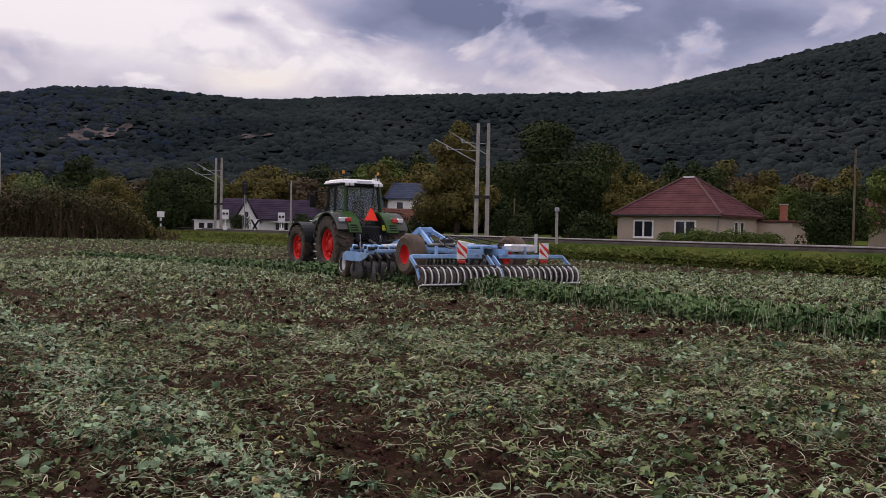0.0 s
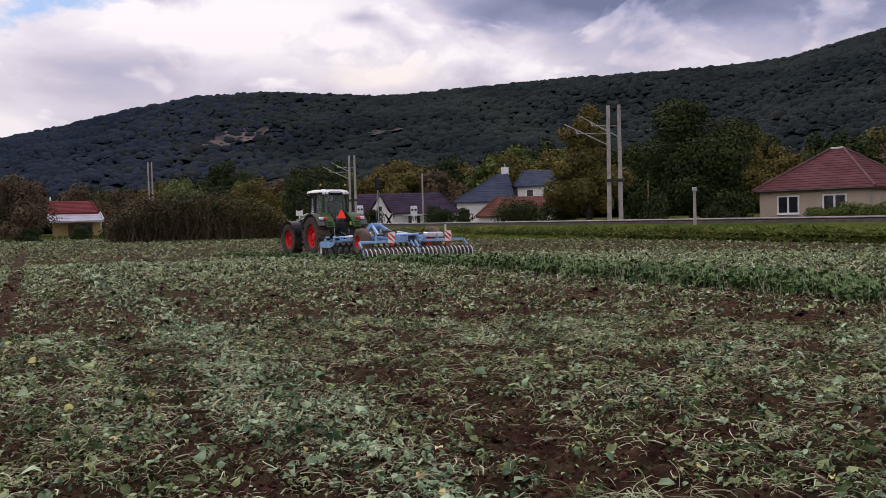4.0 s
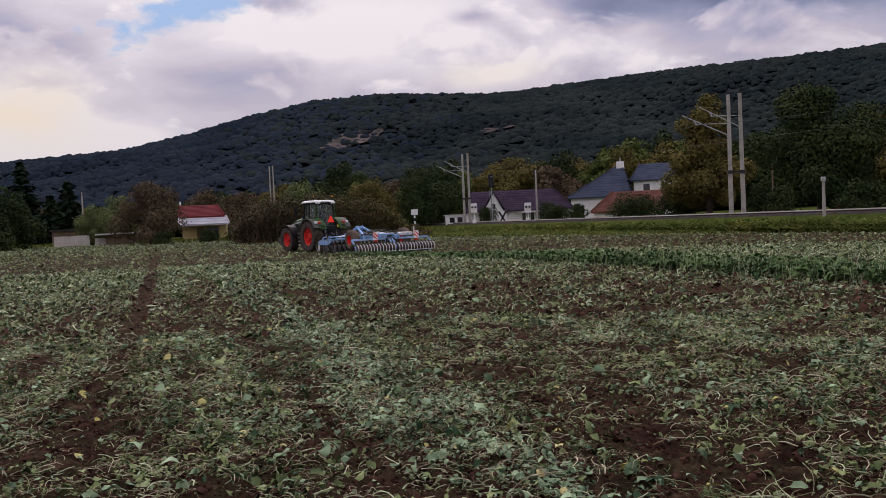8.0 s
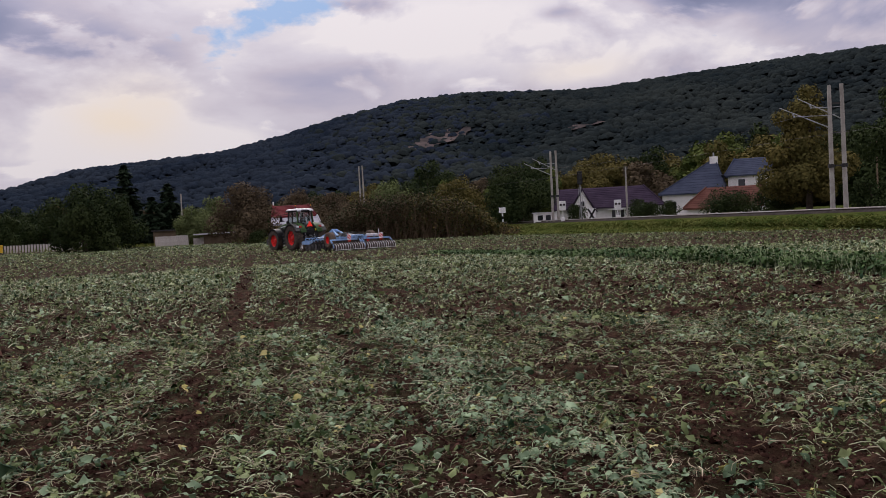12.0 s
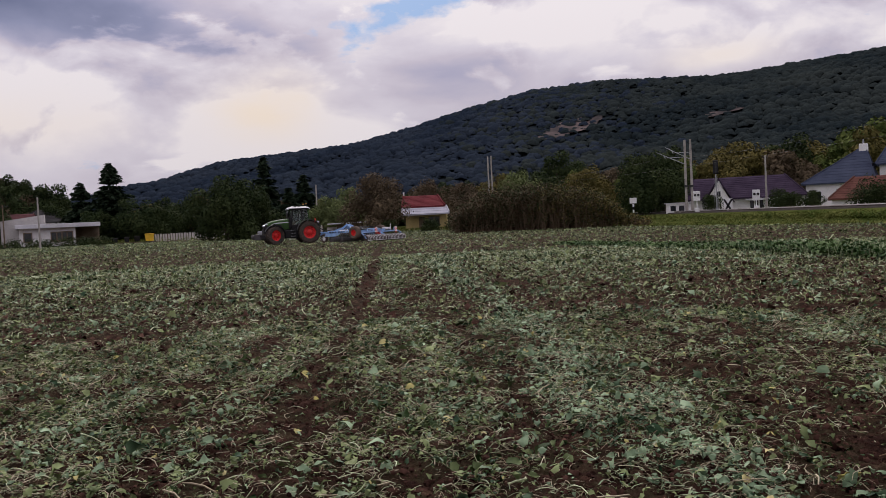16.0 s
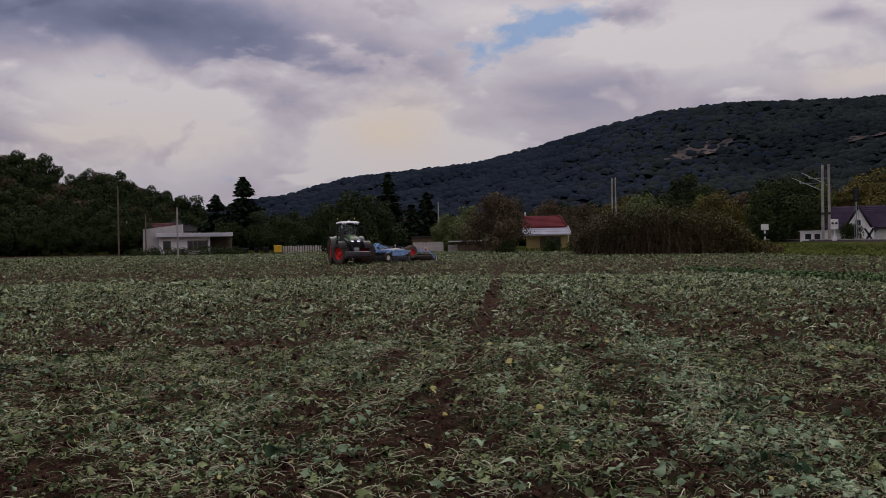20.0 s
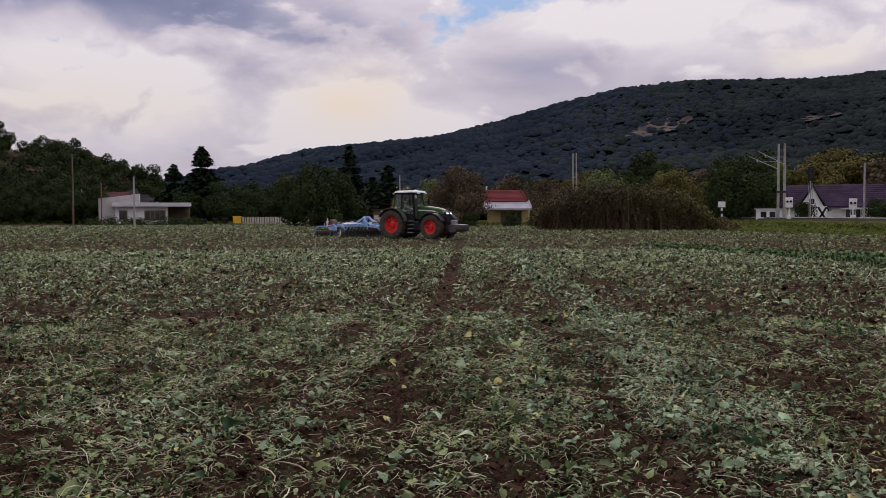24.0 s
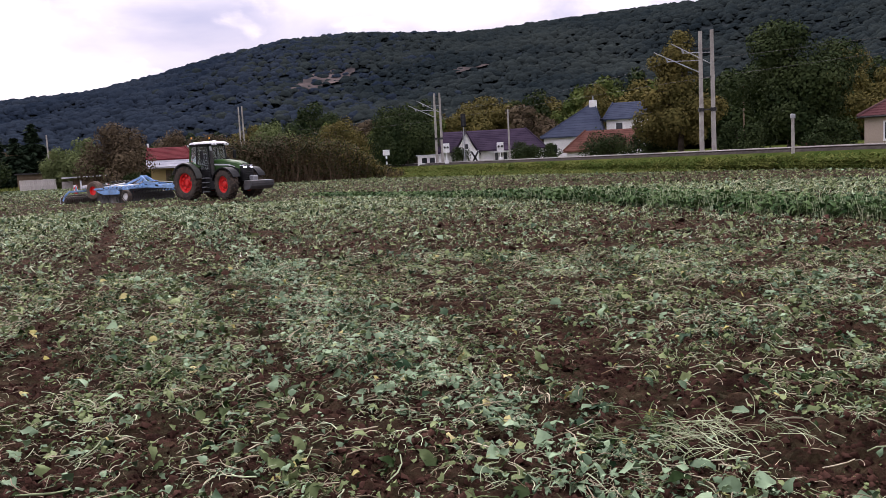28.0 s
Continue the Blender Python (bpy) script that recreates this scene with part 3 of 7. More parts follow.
def woodland():
    rng = np.random.default_rng(5)
    n = 52000
    az = rng.uniform(-42, 52, n)
    d = np.sqrt(rng.uniform(215 ** 2, (D_TOP + 4) ** 2, n))
    foot = np.interp(az, [-40, -10, 30, 50], [330, 300, 240, 200])
    ok = d > foot - 10
    # a dense row along the skyline
    az2 = rng.uniform(-42, 52, 2600)
    az, d = np.concatenate([az[ok], az2]), np.concatenate([d[ok], D_TOP + rng.uniform(-14, 3, 2600)])
    z = hill_z(az, d)
    el = np.degrees(np.arctan2(z + 2 - EYE_Z, d))
    keep = ~(scar_mask(az, el) | scar_mask(az, el + 0.25)) | (rng.random(len(az)) < 0.3)
    az, d, z = az[keep], d[keep], z[keep]
    x, y = d * np.sin(np.radians(az)), d * np.cos(np.radians(az))
    z = z + noise2(x, y, 0.008, 4.0, 4) * 9 * smoothstep((d - 330) / 150) * (1 - smoothstep((d - 800) / 120))
    n = len(x)
    size = rng.gamma(9, 0.285, n).clip(1.4, 5.0) * np.where(d > D_TOP - 20, 0.75, 1)
    base_v, base_f = crown_template(3, 6)
    rot = turns(rng.uniform(0, 6.28, n), rng.normal(0, 0.2, n), rng.normal(0, 0.2, n))
    v0, f0 = scatter(base_v * np.array([1.12, 1.12, 0.85]), base_f, np.stack([x, y, z + size * 0.2], 1), rot, size)
    v0 += rng.normal(0, 0.07, v0.shape) * np.repeat(size, len(base_v))[:, None]
    # the share of bluer crowns grows westward, painting thicker haze there
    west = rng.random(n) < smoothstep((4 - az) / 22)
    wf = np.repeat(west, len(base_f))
    tagged(raw("hill_crowns", v0, f0[~wf], M["crown_haze"], smooth=True), "rounded dark crowns of the ridge's woodland, tinted blue for haze", "woodland", kind="stuff")
    tagged(raw("dark_hill_crowns", v0, f0[wf], M["crown_haze_west"], smooth=True), "dark crowns of the ridge's western woodland, tinted bluer for haze", "woodland", kind="stuff")
    # bare slopes
    for k, (a, e, wa, we) in enumerate(SCARS):
        g = 64
        aa, ee = np.meshgrid(np.linspace(a - wa, a + wa, g), np.linspace(e - we, e + we, 22))
        ee = ee + (aa - a) * 0.16
        dd = np.full(aa.shape, 600.0)
        for it in range(40):
            dd = dd + (np.tan(np.radians(ee)) * dd + EYE_Z - hill_z(aa, dd)) * 3.0
            dd = np.clip(dd, 320, 940)
        xx, yy = dd * np.sin(np.radians(aa)), dd * np.cos(np.radians(aa))
        zz = hill_z(aa, dd) + noise2(xx.ravel(), yy.ravel(), 0.008, 4.0, 4).reshape(xx.shape) * 9 * smoothstep((dd - 330) / 150) * (1 - smoothstep((dd - 800) / 120)) + 1.9
        i = np.arange(aa.size).reshape(aa.shape)
        f = np.stack([i[:-1, :-1], i[:-1, 1:], i[1:, 1:], i[1:, :-1]], -1).reshape(-1, 4)
        cen = np.stack([((aa - a) / wa).ravel()[f].mean(1), (((ee - e - (aa - a) * 0.16) / we)).ravel()[f].mean(1)], 1)
        fx, fy = xx.ravel()[f].mean(1), yy.ravel()[f].mean(1)
        f = f[(cen ** 2).sum(1) < 0.62 + 1.3 * noise2(fx, fy, 0.035, 3.0 + k, 3)]
        tagged(raw("bare_slope", np.stack([xx, yy, zz], -1).reshape(-1, 3), f[:, ::-1], M["scar"], smooth=True), "bare brown earth clearing on the wooded slope", "bare slope", kind="structure")


woodland()


# ---- trees ----
LEAF_V = np.array([(-0.5, 0, 0), (0, -0.32, 0.06), (0.5, 0, 0), (0, 0.32, 0.06)])
LEAF_F = np.array([(0, 1, 2, 3)])


def crown_points(rng, lobes, n, inner=0.35):
    """Points in the outer shells of ellipsoid lobes (x, y, z, rx, ry, rz)."""
    L_ = np.array(lobes)
    vol = (L_[:, 3] * L_[:, 4] * L_[:, 5]) ** 0.75
    k = rng.choice(len(L_), n, p=vol / vol.sum())
    u = rng.normal(size=(n, 3))
    u /= np.linalg.norm(u, axis=1)[:, None]
    r = (inner + (1 - inner) * rng.random(n) ** 0.45) * (1 + 0.1 * rng.normal(size=n))
    return L_[k, :3] + u * L_[k, 3:] * r[:, None], u


def leaf_mesh(rng, p, u, size, loose=0.42):
    """Leaves that lie roughly on the surface of their clump, each with its own lean and turn."""
    n = len(p)
    w = u + rng.normal(0, loose, (n, 3)) + np.array([0, 0, 0.15])
    w /= np.linalg.norm(w, axis=1)[:, None]
    a = np.cross(w, rng.normal(size=(n, 3)))
    a /= np.linalg.norm(a, axis=1)[:, None] + 1e-9
    rot = np.stack([a, np.cross(w, a), w], 2)
    return scatter(LEAF_V, LEAF_F, p, rot, rng.uniform(0.6, 1.3, n) * size)


def tree(at, height, width, leaf, label, seed, n=4200, size=0.42, trunk=0.2, lobes=None, category="tree", low=0.12, top_narrow=0.5, name="tree"):
    rng = np.random.default_rng(seed)
    t = thing(name, pose(*at), label, category)
    h, w = height, width / 2
    if lobes is None:
        lobes = []
        for k in range(26):
            f = rng.uniform(low + 0.1, 0.95)
            rr = w * (1 - top_narrow * max(0, (f - 0.45) / 0.55) ** 1.4) * (0.75 + 0.25 * min(1, f / 0.3))
            a = rng.uniform(0, 6.28)
            o = rng.uniform(0.35, 0.85) * rr
            s = rng.uniform(0.2, 0.42) * rr + 0.18
            lobes.append((o * math.cos(a), o * math.sin(a), f * h, s, s, s * rng.uniform(0.75, 1.1)))
        lobes.append((0, 0, 0.55 * h, w * 0.5, w * 0.5, h * 0.36))
    bm = bmesh.new()
    lean = Vector((rng.normal(0, 0.02), rng.normal(0, 0.02), 0)) * h
    tube(bm, (0, 0, -0.3), Vector((0, 0, h * 0.45)) + lean, trunk * 1.25, trunk * 0.7, 9)
    tube(bm, Vector((0, 0, h * 0.44)) + lean, Vector((0, 0, h * 0.85)) + lean * 1.5, trunk * 0.7, trunk * 0.15, 7)
    for k in range(7):
        l = lobes[int(rng.integers(len(lobes)))]
        b = h * rng.uniform(0.18, 0.5)
        tube(bm, Vector((0, 0, b)) + lean * (b / h), (l[0] * 0.9, l[1] * 0.9, max(l[2], b + 0.3)), trunk * 0.4, trunk * 0.1, 5)
    part("trunk", bm, M["bark"], t, "brown bark trunk with limbs")
    p, u = crown_points(rng, lobes, int(n * 2.8), 0.62)
    p[:, 2] = np.maximum(p[:, 2], low * h * rng.random(len(p)) + 0.1)
    v, f = leaf_mesh(rng, p, u, size * 0.72)
    raw("crown", v, f, leaf, t)
    return t


def spruce(at, height, width, seed, label):
    rng = np.random.default_rng(seed)
    t = thing("conifer", pose(*at), label, "conifer")
    part("trunk", tube(bmesh.new(), (0, 0, -0.3), (0, 0, height), 0.24, 0.02, 9), M["bark"], t)
    P, Rm, S = [], [], []
    bm = bmesh.new()
    tiers = int(height * 1.5)
    for k in range(tiers):
        f = (k + 0.5) / tiers
        z = height * (0.07 + 0.92 * f)
        ln = width / 2 * (1 - f) ** 0.85 * rng.uniform(0.75, 1.15) + 0.12
        nb = max(5, int(9 * (1 - f) + 4))
        a0 = rng.uniform(0, 6.28)
        for b in range(nb):
            a = a0 + b * 6.283 / nb + rng.normal(0, 0.15)
            l = ln * rng.uniform(0.6, 1.15)
            droop = 0.16 * l - 0.3 * l * (f > 0.7)
            e = Vector((l * math.cos(a), l * math.sin(a), z - droop))
            tube(bm, (0, 0, z), e, 0.03, 0.01, 3)
            m = int(8 + 22 * l)
            s = rng.random(m) ** 0.7
            q = np.outer(s, np.array(e) - np.array((0, 0, z))) + np.array((0, 0, z))
            q += rng.normal(0, 0.09, (m, 3)) * (0.4 + s[:, None]) * np.array([1.3, 1.3, 0.7])
            q[:, 2] -= rng.random(m) * 0.3
            P.append(q)
            S.append(np.full(m, a))
    tagged(part("branches", bm, M["bark"], t), kind="stuff")
    P, S = np.concatenate(P), np.concatenate(S)
    rot = turns(S + rng.normal(0, 0.5, len(S)), rng.normal(0.25, 0.25, len(S)), rng.normal(0, 0.4, len(S)))
    v, f = scatter(LEAF_V * np.array([1, 0.8, 1]), LEAF_F, P, rot, rng.uniform(0.7, 1.35, len(P)))
    raw("needles", v, f, M["needle"], t)
    return t


def onto(az, d, rise=0.0):
    x, y, z = polar(az, d)
    return (x, y, z + rise)


# trees by the railway
tree(onto(17.1, 84, 1.0), 11.8, 7.6, M["leaf_olive"], "tall dense lime tree with olive yellowing leaves", 11, 7500, 0.42, 0.26, low=0.05, top_narrow=0.75)
tree(onto(23.6, 96, 1.0), 12.9, 13.5, M["leaf_dark"], "broad dark green walnut tree behind the railway", 12, 9000, 0.5, 0.34, low=0.06, top_narrow=0.5)
tree(onto(26.6, 112, 1.0), 11.0, 9, M["leaf_olive"], "yellowing garden tree behind the dark walnut", 13, 3600, 0.5, 0.26, low=0.1)
tree(onto(40.4, 80, 0.9), 5.0, 6.5, M["leaf_dark"], "round dark green garden shrub", 14, 3200, 0.36, 0.14, category="shrub", low=0.0, name="shrub")
tree(onto(38.2, 104, 1.0), 6.6, 6.5, M["leaf_green"], "green garden tree beside the cream house", 15, 2600, 0.42, 0.16, low=0.05)
tree(onto(43.8, 92, 1.0), 8.0, 7, M["leaf_green"], "green garden tree by the field lane", 16, 2600, 0.42, 0.16, low=0.05)
tree(onto(-0.6, 128, 0.8), 9.0, 11.5, M["leaf_dark"], "spreading dark green tree beside the level crossing", 17, 5200, 0.5, 0.24, low=0.02, top_narrow=0.45)
tree(onto(-4.6, 140, 0.8), 8.5, 9, M["leaf_olive"], "yellow-green tree behind the reed bush", 18, 3000, 0.5, 0.2, low=0.05)
tree(onto(-9.2, 132, 0.8), 7.6, 7, M["leaf_willow"], "pale green young tree behind the reed bush", 19, 2600, 0.45, 0.16, low=0.05)
tree(onto(12.9, 96, 0.9), 2.6, 7.0, M["leaf_dark"], "low dark green hedge bush beside the railway", 20, 2200, 0.3, 0.1, category="bush", low=0.0, name="bush")
tree(onto(15.2, 88, 0.9), 2.9, 4.6, M["leaf_dark"], "low dark green hedge bush beside the railway", 21, 1800, 0.3, 0.1, category="bush", low=0.0, name="bush")
tree(onto(20.6, 78, 0.9), 2.6, 4.5, M["leaf_dark"], "low dark green hedge bush beside the railway", 22, 1800, 0.3, 0.1, category="bush", low=0.0, name="bush")
tree(onto(26.0, 74, 0.9), 2.4, 4.0, M["leaf_dark"], "low dark green hedge bush beside the railway", 23, 1600, 0.3, 0.1, category="bush", low=0.0, name="bush")
for k, (az, d, h, w) in enumerate([(31.2, 78, 0.95, 2.6), (32.6, 76, 1.2, 3.0), (33.9, 74, 1.0, 2.8), (35.2, 73, 1.15, 3.0), (36.6, 72, 1.0, 2.6)]):
    tree(onto(az, d, 0.95), h, w, M["leaf_green"], "clipped green garden shrub before the cream house", 30 + k, 1100, 0.24, 0.07, category="shrub", low=0.0, name="shrub")
for k, (az, d, h, w) in enumerate([(3.0, 124, 2.4, 3.0), (6.9, 122, 2.6, 3.6), (7.6, 119, 2.0, 3.4), (8.9, 126, 2.2, 2.6)]):
    tree(onto(az, d, 0.9), h, w, M["leaf_dark"], "dark green garden bush beside the level crossing", 150 + k, 1100, 0.28, 0.06, category="bush", low=0.0, name="bush")
# west side, round the red-roofed house
tree(onto(-18.8, 121), 7.6, 10.4, M["leaf_rust"], "brownish spreading fruit tree", 41, 4200, 0.45, 0.22, low=0.0, top_narrow=0.45)
tree(onto(-12.8, 150), 7.4, 9, M["leaf_rust"], "brown tree behind the thicket", 52, 2600, 0.5, 0.22, low=0.05)
tree(onto(-14.9, 147), 7.9, 11, M["leaf_rust"], "rusty brown tree behind the red-roofed house", 42, 3200, 0.5, 0.22, low=0.05)
tree(onto(-21.7, 138), 5.4, 6.2, M["leaf_willow"], "small weeping willow with pale green leaves", 43, 3400, 0.42, 0.16, low=0.0, top_narrow=0.3)
tree(onto(-20.6, 165), 8.0, 7.0, M["leaf_willow"], "greyish green tree behind the willow", 44, 2400, 0.5, 0.2, low=0.05)
tree(onto(-28.4, 118), 8.6, 10.5, M["leaf_dark"], "tall dark green tree at the field edge", 45, 4800, 0.48, 0.24, low=0.0, top_narrow=0.4)
tree(onto(-26.8, 124), 7.4, 8.0, M["leaf_dark"], "dark green tree at the field edge", 46, 3200, 0.46, 0.2, low=0.0)
spruce(onto(-25.9, 162), 14.6, 9.0, 47, "tall dark spruce behind the fence")
spruce(onto(-23.4, 158), 10.8, 7.5, 48, "dark spruce with a bare tip behind the fence")
spruce(onto(-24.4, 152), 8.2, 7.4, 49, "bushy dark spruce behind the fence")
spruce(onto(-35.3, 165), 14.2, 12.5, 50, "tall dark spruce with spreading tiers against the sky")
spruce(onto(-37.0, 172), 11.2, 9.0, 51, "dark spruce with a thin tip beside the bungalow")
for k, (az, d, h, w, lf) in enumerate([(-34.0, 158, 7.0, 10, "leaf_dark"), (-33.0, 156, 5.6, 8, "leaf_dark"), (-36.2, 160, 5.4, 7, "leaf_dark"), (-32.2, 162, 6.0, 8, "leaf_dark"), (-30.6, 168, 6.6, 9, "leaf_dark"), (-38.4, 185, 7.4, 7, "leaf_dark"), (-29.6, 175, 8.2, 9, "leaf_olive")]):
    tree(onto(az, d), h, w, M[lf], "dark leafy tree beside the spruces", 60 + k, 2600, 0.5, 0.2, low=0.0)

for k, (az, d, w) in enumerate([(-41.3, 140, 6), (-39.6, 138, 5), (-37.8, 137, 6), (-36.2, 138, 5)]):
    tree(onto(az, d), 0.6, w, M["leaf_dark"], "low dark scrub before the bungalow", 140 + k, 700, 0.3, 0.05, category="bush", low=0.0, name="bush")

# belt of trees behind the village and the dark wooded knoll to the west: a few kinds, repeated
kinds = []
for k, (lf, h, w, lb) in enumerate([("leaf_green", 11, 10, "green tree in the belt below the ridge"), ("leaf_olive", 12, 11, "yellowing tree in the belt below the ridge"),
                                    ("leaf_rust", 10, 10, "rusty brown tree in the belt below the ridge"), ("leaf_dark", 12, 11, "dark green tree in the belt below the ridge")]):
    kinds.append(tree(polar(-60 - 3 * k, 260), h, w, M[lf], lb, 80 + k, 3600, 0.8, 0.26, low=0.0))
rb = random.Random(8)


def belt(az, d, base, kind, s):
    x, y, z = polar(az, d)
    ob = copy_thing(kinds[kind], pose(x, y, z + base, 0, 0, rb.uniform(0, 360)))
    ob.scale = (s * rb.uniform(0.9, 1.15), s * rb.uniform(0.9, 1.15), s)
    ob["group"] = "trees below the ridge"


BELT_TOP = [(-36, 1.6), (-30, 2.2), (-24, 2.0), (-20, 1.7), (-16, 2.3), (-13, 2.1), (-8, 3.4), (-5, 3.8), (0, 3.6), (4.4, 3.8), (8, 4.0), (10, 4.7), (14, 5.1), (20, 5.0), (25, 4.8), (30, 4.8), (37, 4.6), (46, 4.2)]
for k in range(88):
    az = -34 + 81 * k / 87 + rb.uniform(-0.6, 0.6)
    d = rb.uniform(168, 225)
    top = float(np.interp(az, *np.array(BELT_TOP).T)) * rb.uniform(0.72, 1.02)
    tall = EYE_Z + d * math.tan(radians(top)) - 0.8
    belt(az, d, 0.8, rb.choice([0, 1, 1, 1, 2, 3, 3]) if az > -12 else rb.choice([2, 3, 3, 1]), tall / 11.5)
for k in range(46):
    az = -51.5 + 13.5 * ((k * 0.618) % 1.0)
    row = k % 4
    d = 205 + 24 * row
    tall = max(0.0, float(np.interp(az, [-52, -49.2, -45.4, -42.5, -39.5, -37], [5.6, 5.55, 5.2, 4.2, 2.9, 1.8])))
    top = EYE_Z + d * math.tan(radians(tall)) * (0.62 + 0.13 * row)
    belt(az, d, max(0.0, top - 11.5), rb.choice([3, 3, 2]), 1.0)


# dark scrub along the knoll's foot, down to the meadow
for k in range(26):
    az = -52.5 + 11.0 * ((k * 0.618) % 1.0)
    belt(az, 158 + 9 * (k % 3), -0.2, 3, 0.42 + 0.16 * (k % 3) + 0.12 * (k % 2))


def knoll():
    az, ds = np.arange(-75, -36, 1.0), np.linspace(185, 420, 14)
    A, D = np.meshgrid(az, ds)
    e = np.interp(A, [-75, -49.2, -45.4, -42.5, -39.5, -36], [5.4, 5.3, 4.9, 3.8, 2.2, 0.3])
    Z = 0.6 + (285 * np.tan(np.radians(e)) - 9).clip(0) * smoothstep((D - 185) / 110)
    v = np.stack([D * np.sin(np.radians(A)), D * np.cos(np.radians(A)), Z], -1).reshape(-1, 3)
    r, c = A.shape
    i = np.arange(r * c).reshape(r, c)
    f = np.stack([i[:-1, :-1], i[:-1, 1:], i[1:, 1:], i[1:, :-1]], -1).reshape(-1, 4)
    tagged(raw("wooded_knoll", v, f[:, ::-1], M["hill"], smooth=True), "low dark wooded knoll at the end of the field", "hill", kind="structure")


knoll()


def reed_bush():
    """The long thicket of reeds and willow scrub at the field's edge."""
    rng = np.random.default_rng(77)
    t = thing("thicket", pose(*polar(-8, 98)), "long brown and green thicket of reeds and scrub", "thicket")
    ox, oy, oz = polar(-8, 98)
    n = 24000
    az = rng.uniform(-13.6, -2.2, n)
    az[:500] = rng.uniform(-2.6, -0.9, 500)
    topz = np.interp(az, [-13.8, -13, -11.5, -9, -6.5, -4.2, -3.2, -2.4, -0.9], [1.9, 3.2, 4.7, 5.2, 5.1, 4.1, 3.0, 1.5, 0.9])
    d = rng.uniform(93.5, 101, n) + np.abs(az + 8) * 0.15
    bulge = 1 - ((d - 97.5) / 5.2) ** 2 * 0.4
    x, y = d * np.sin(np.radians(az)), d * np.cos(np.radians(az))
    h = topz * bulge * rng.uniform(0.72, 1.04, n) * (1 + 0.3 * noise2(x, y, 0.55, 2.0, 3))
    g = gz(x, y)
    # stems: thin upright blades
    k = n // 7
    lean = rng.normal(0, 0.19, (k, 2))
    w = rng.uniform(0.02, 0.05, k)
    yaw = rng.uniform(0, 3.14, k)
    wx, wy = w * np.cos(yaw), w * np.sin(yaw)
    b = np.stack([x[:k], y[:k], g[:k]], 1)
    tp = b + np.stack([lean[:, 0] * h[:k], lean[:, 1] * h[:k], h[:k] * 0.8], 1)
    o = np.stack([wx, wy, 0 * wx], 1)
    v = np.stack([b - o, b + o, tp + o * 0.3, tp - o * 0.3], 1).reshape(-1, 3) - np.array([ox, oy, oz])
    tagged(raw("dry_reed", v, np.arange(4 * k).reshape(k, 4), M["reed"], t), "dry brown upright stems", kind="stuff")
    # leaves above, rust at the west end and olive to the east
    reps = 4
    m = n * reps
    az, h, x, y, g = (np.tile(q, reps) for q in (az, h, x, y, g))
    for nm, mt, sel in (("rust_foliage", M["leaf_rust"], lambda a, r: r > 0.25 + (a + 13.5) / 16), ("olive_foliage", M["leaf_olive"], lambda a, r: (r <= 0.25 + (a + 13.5) / 16) & (r > 0.5)), ("green_foliage", M["leaf_dark"], lambda a, r: r <= 0.3)):
        r = rng.random(m)
        s = sel(az, r)
        pz = h * (0.1 + 0.9 * rng.uniform(0.0, 1.0, m) ** 0.8)
        p = np.stack([x + rng.normal(0, 0.3, m), y + rng.normal(0, 0.3, m), g + pz], 1)[s] - np.array([ox, oy, oz])
        q = len(p)
        rot = turns(rng.uniform(0, 6.28, q), rng.normal(0.2, 0.5, q), rng.normal(0, 0.5, q))
        v, f = scatter(LEAF_V, LEAF_F, p, rot, rng.uniform(0.12, 0.3, q))
        raw(nm, v, f, mt, t)


reed_bush()


# ---- railway gear ----
def mast(at, yaw, height, gap, label, arms=True, r=0.15):
    t = thing("overhead_line_mast", pose(*at, 0, 0, yaw), label, "railway mast", "masts of the railway")
    for s in (-1, 1):
        bm = bmesh.new()
        tube(bm, (s * gap / 2, 0, -1.2), (s * gap / 2 * 0.92, 0, height * (0.995 if s < 0 else 1.0)), r * 1.2, r * 0.85, 12)
        p = part("pole", bm, M["concrete"], t, "pale spun concrete pole")
        b2 = bmesh.new()
        z = height * 0.345
        tube(b2, (s * gap / 2, 0, z), (s * gap / 2, 0, z + 0.28), r * 1.45, r * 1.45, 12)
        part("clamp", b2, M["darksteel"], p)
    for z in (0.36, 0.85, 0.62):
        part("tie", beam(bmesh.new(), (-gap / 2, 0, height * z), (gap / 2, 0, height * z), 0.1, 0.12), M["darksteel"], t)
    if arms:
        for s, z0, z1, ln in ((-1, 0.66, 0.82, 3.6), (1, 0.72, 0.88, 3.2)):
            x0 = s * gap / 2
            bm = bmesh.new()
            tube(bm, (x0, 0, height * z0), (x0 - ln, -0.3, height * z1 + 0.25), 0.045, 0.035, 7)
            part("bracket", bm, M["steel"], t)
            bm = bmesh.new()
            tube(bm, (x0, 0, height * z0 + height * 0.1), (x0 - ln * 0.72, -0.25, height * z0 + height * 0.1 + 0.05), 0.03, 0.03, 7)
            tube(bm, (x0 - ln * 0.7, -0.22, height * z0 + height * 0.1), (x0 - ln * 0.74, -0.25, height * z0 + height * 0.1 + 0.35), 0.07, 0.07, 8)
            part("stay", bm, M["steel"], t)
    return t


mast((23.6, 69.4, RAIL_Z - 0.1), -12, 9.75, 0.95, "tall twin-pole concrete mast of the overhead line", r=0.165)
mast((3.3, 118.4, RAIL_Z - 0.1), -12, 9.6, 0.78, "tall twin-pole concrete mast of the overhead line", r=0.16)
mast((-26.1, 133.0, 0.6), 10, 10.6, 0.55, "twin-pole concrete mast behind the thicket", arms=False, r=0.12)


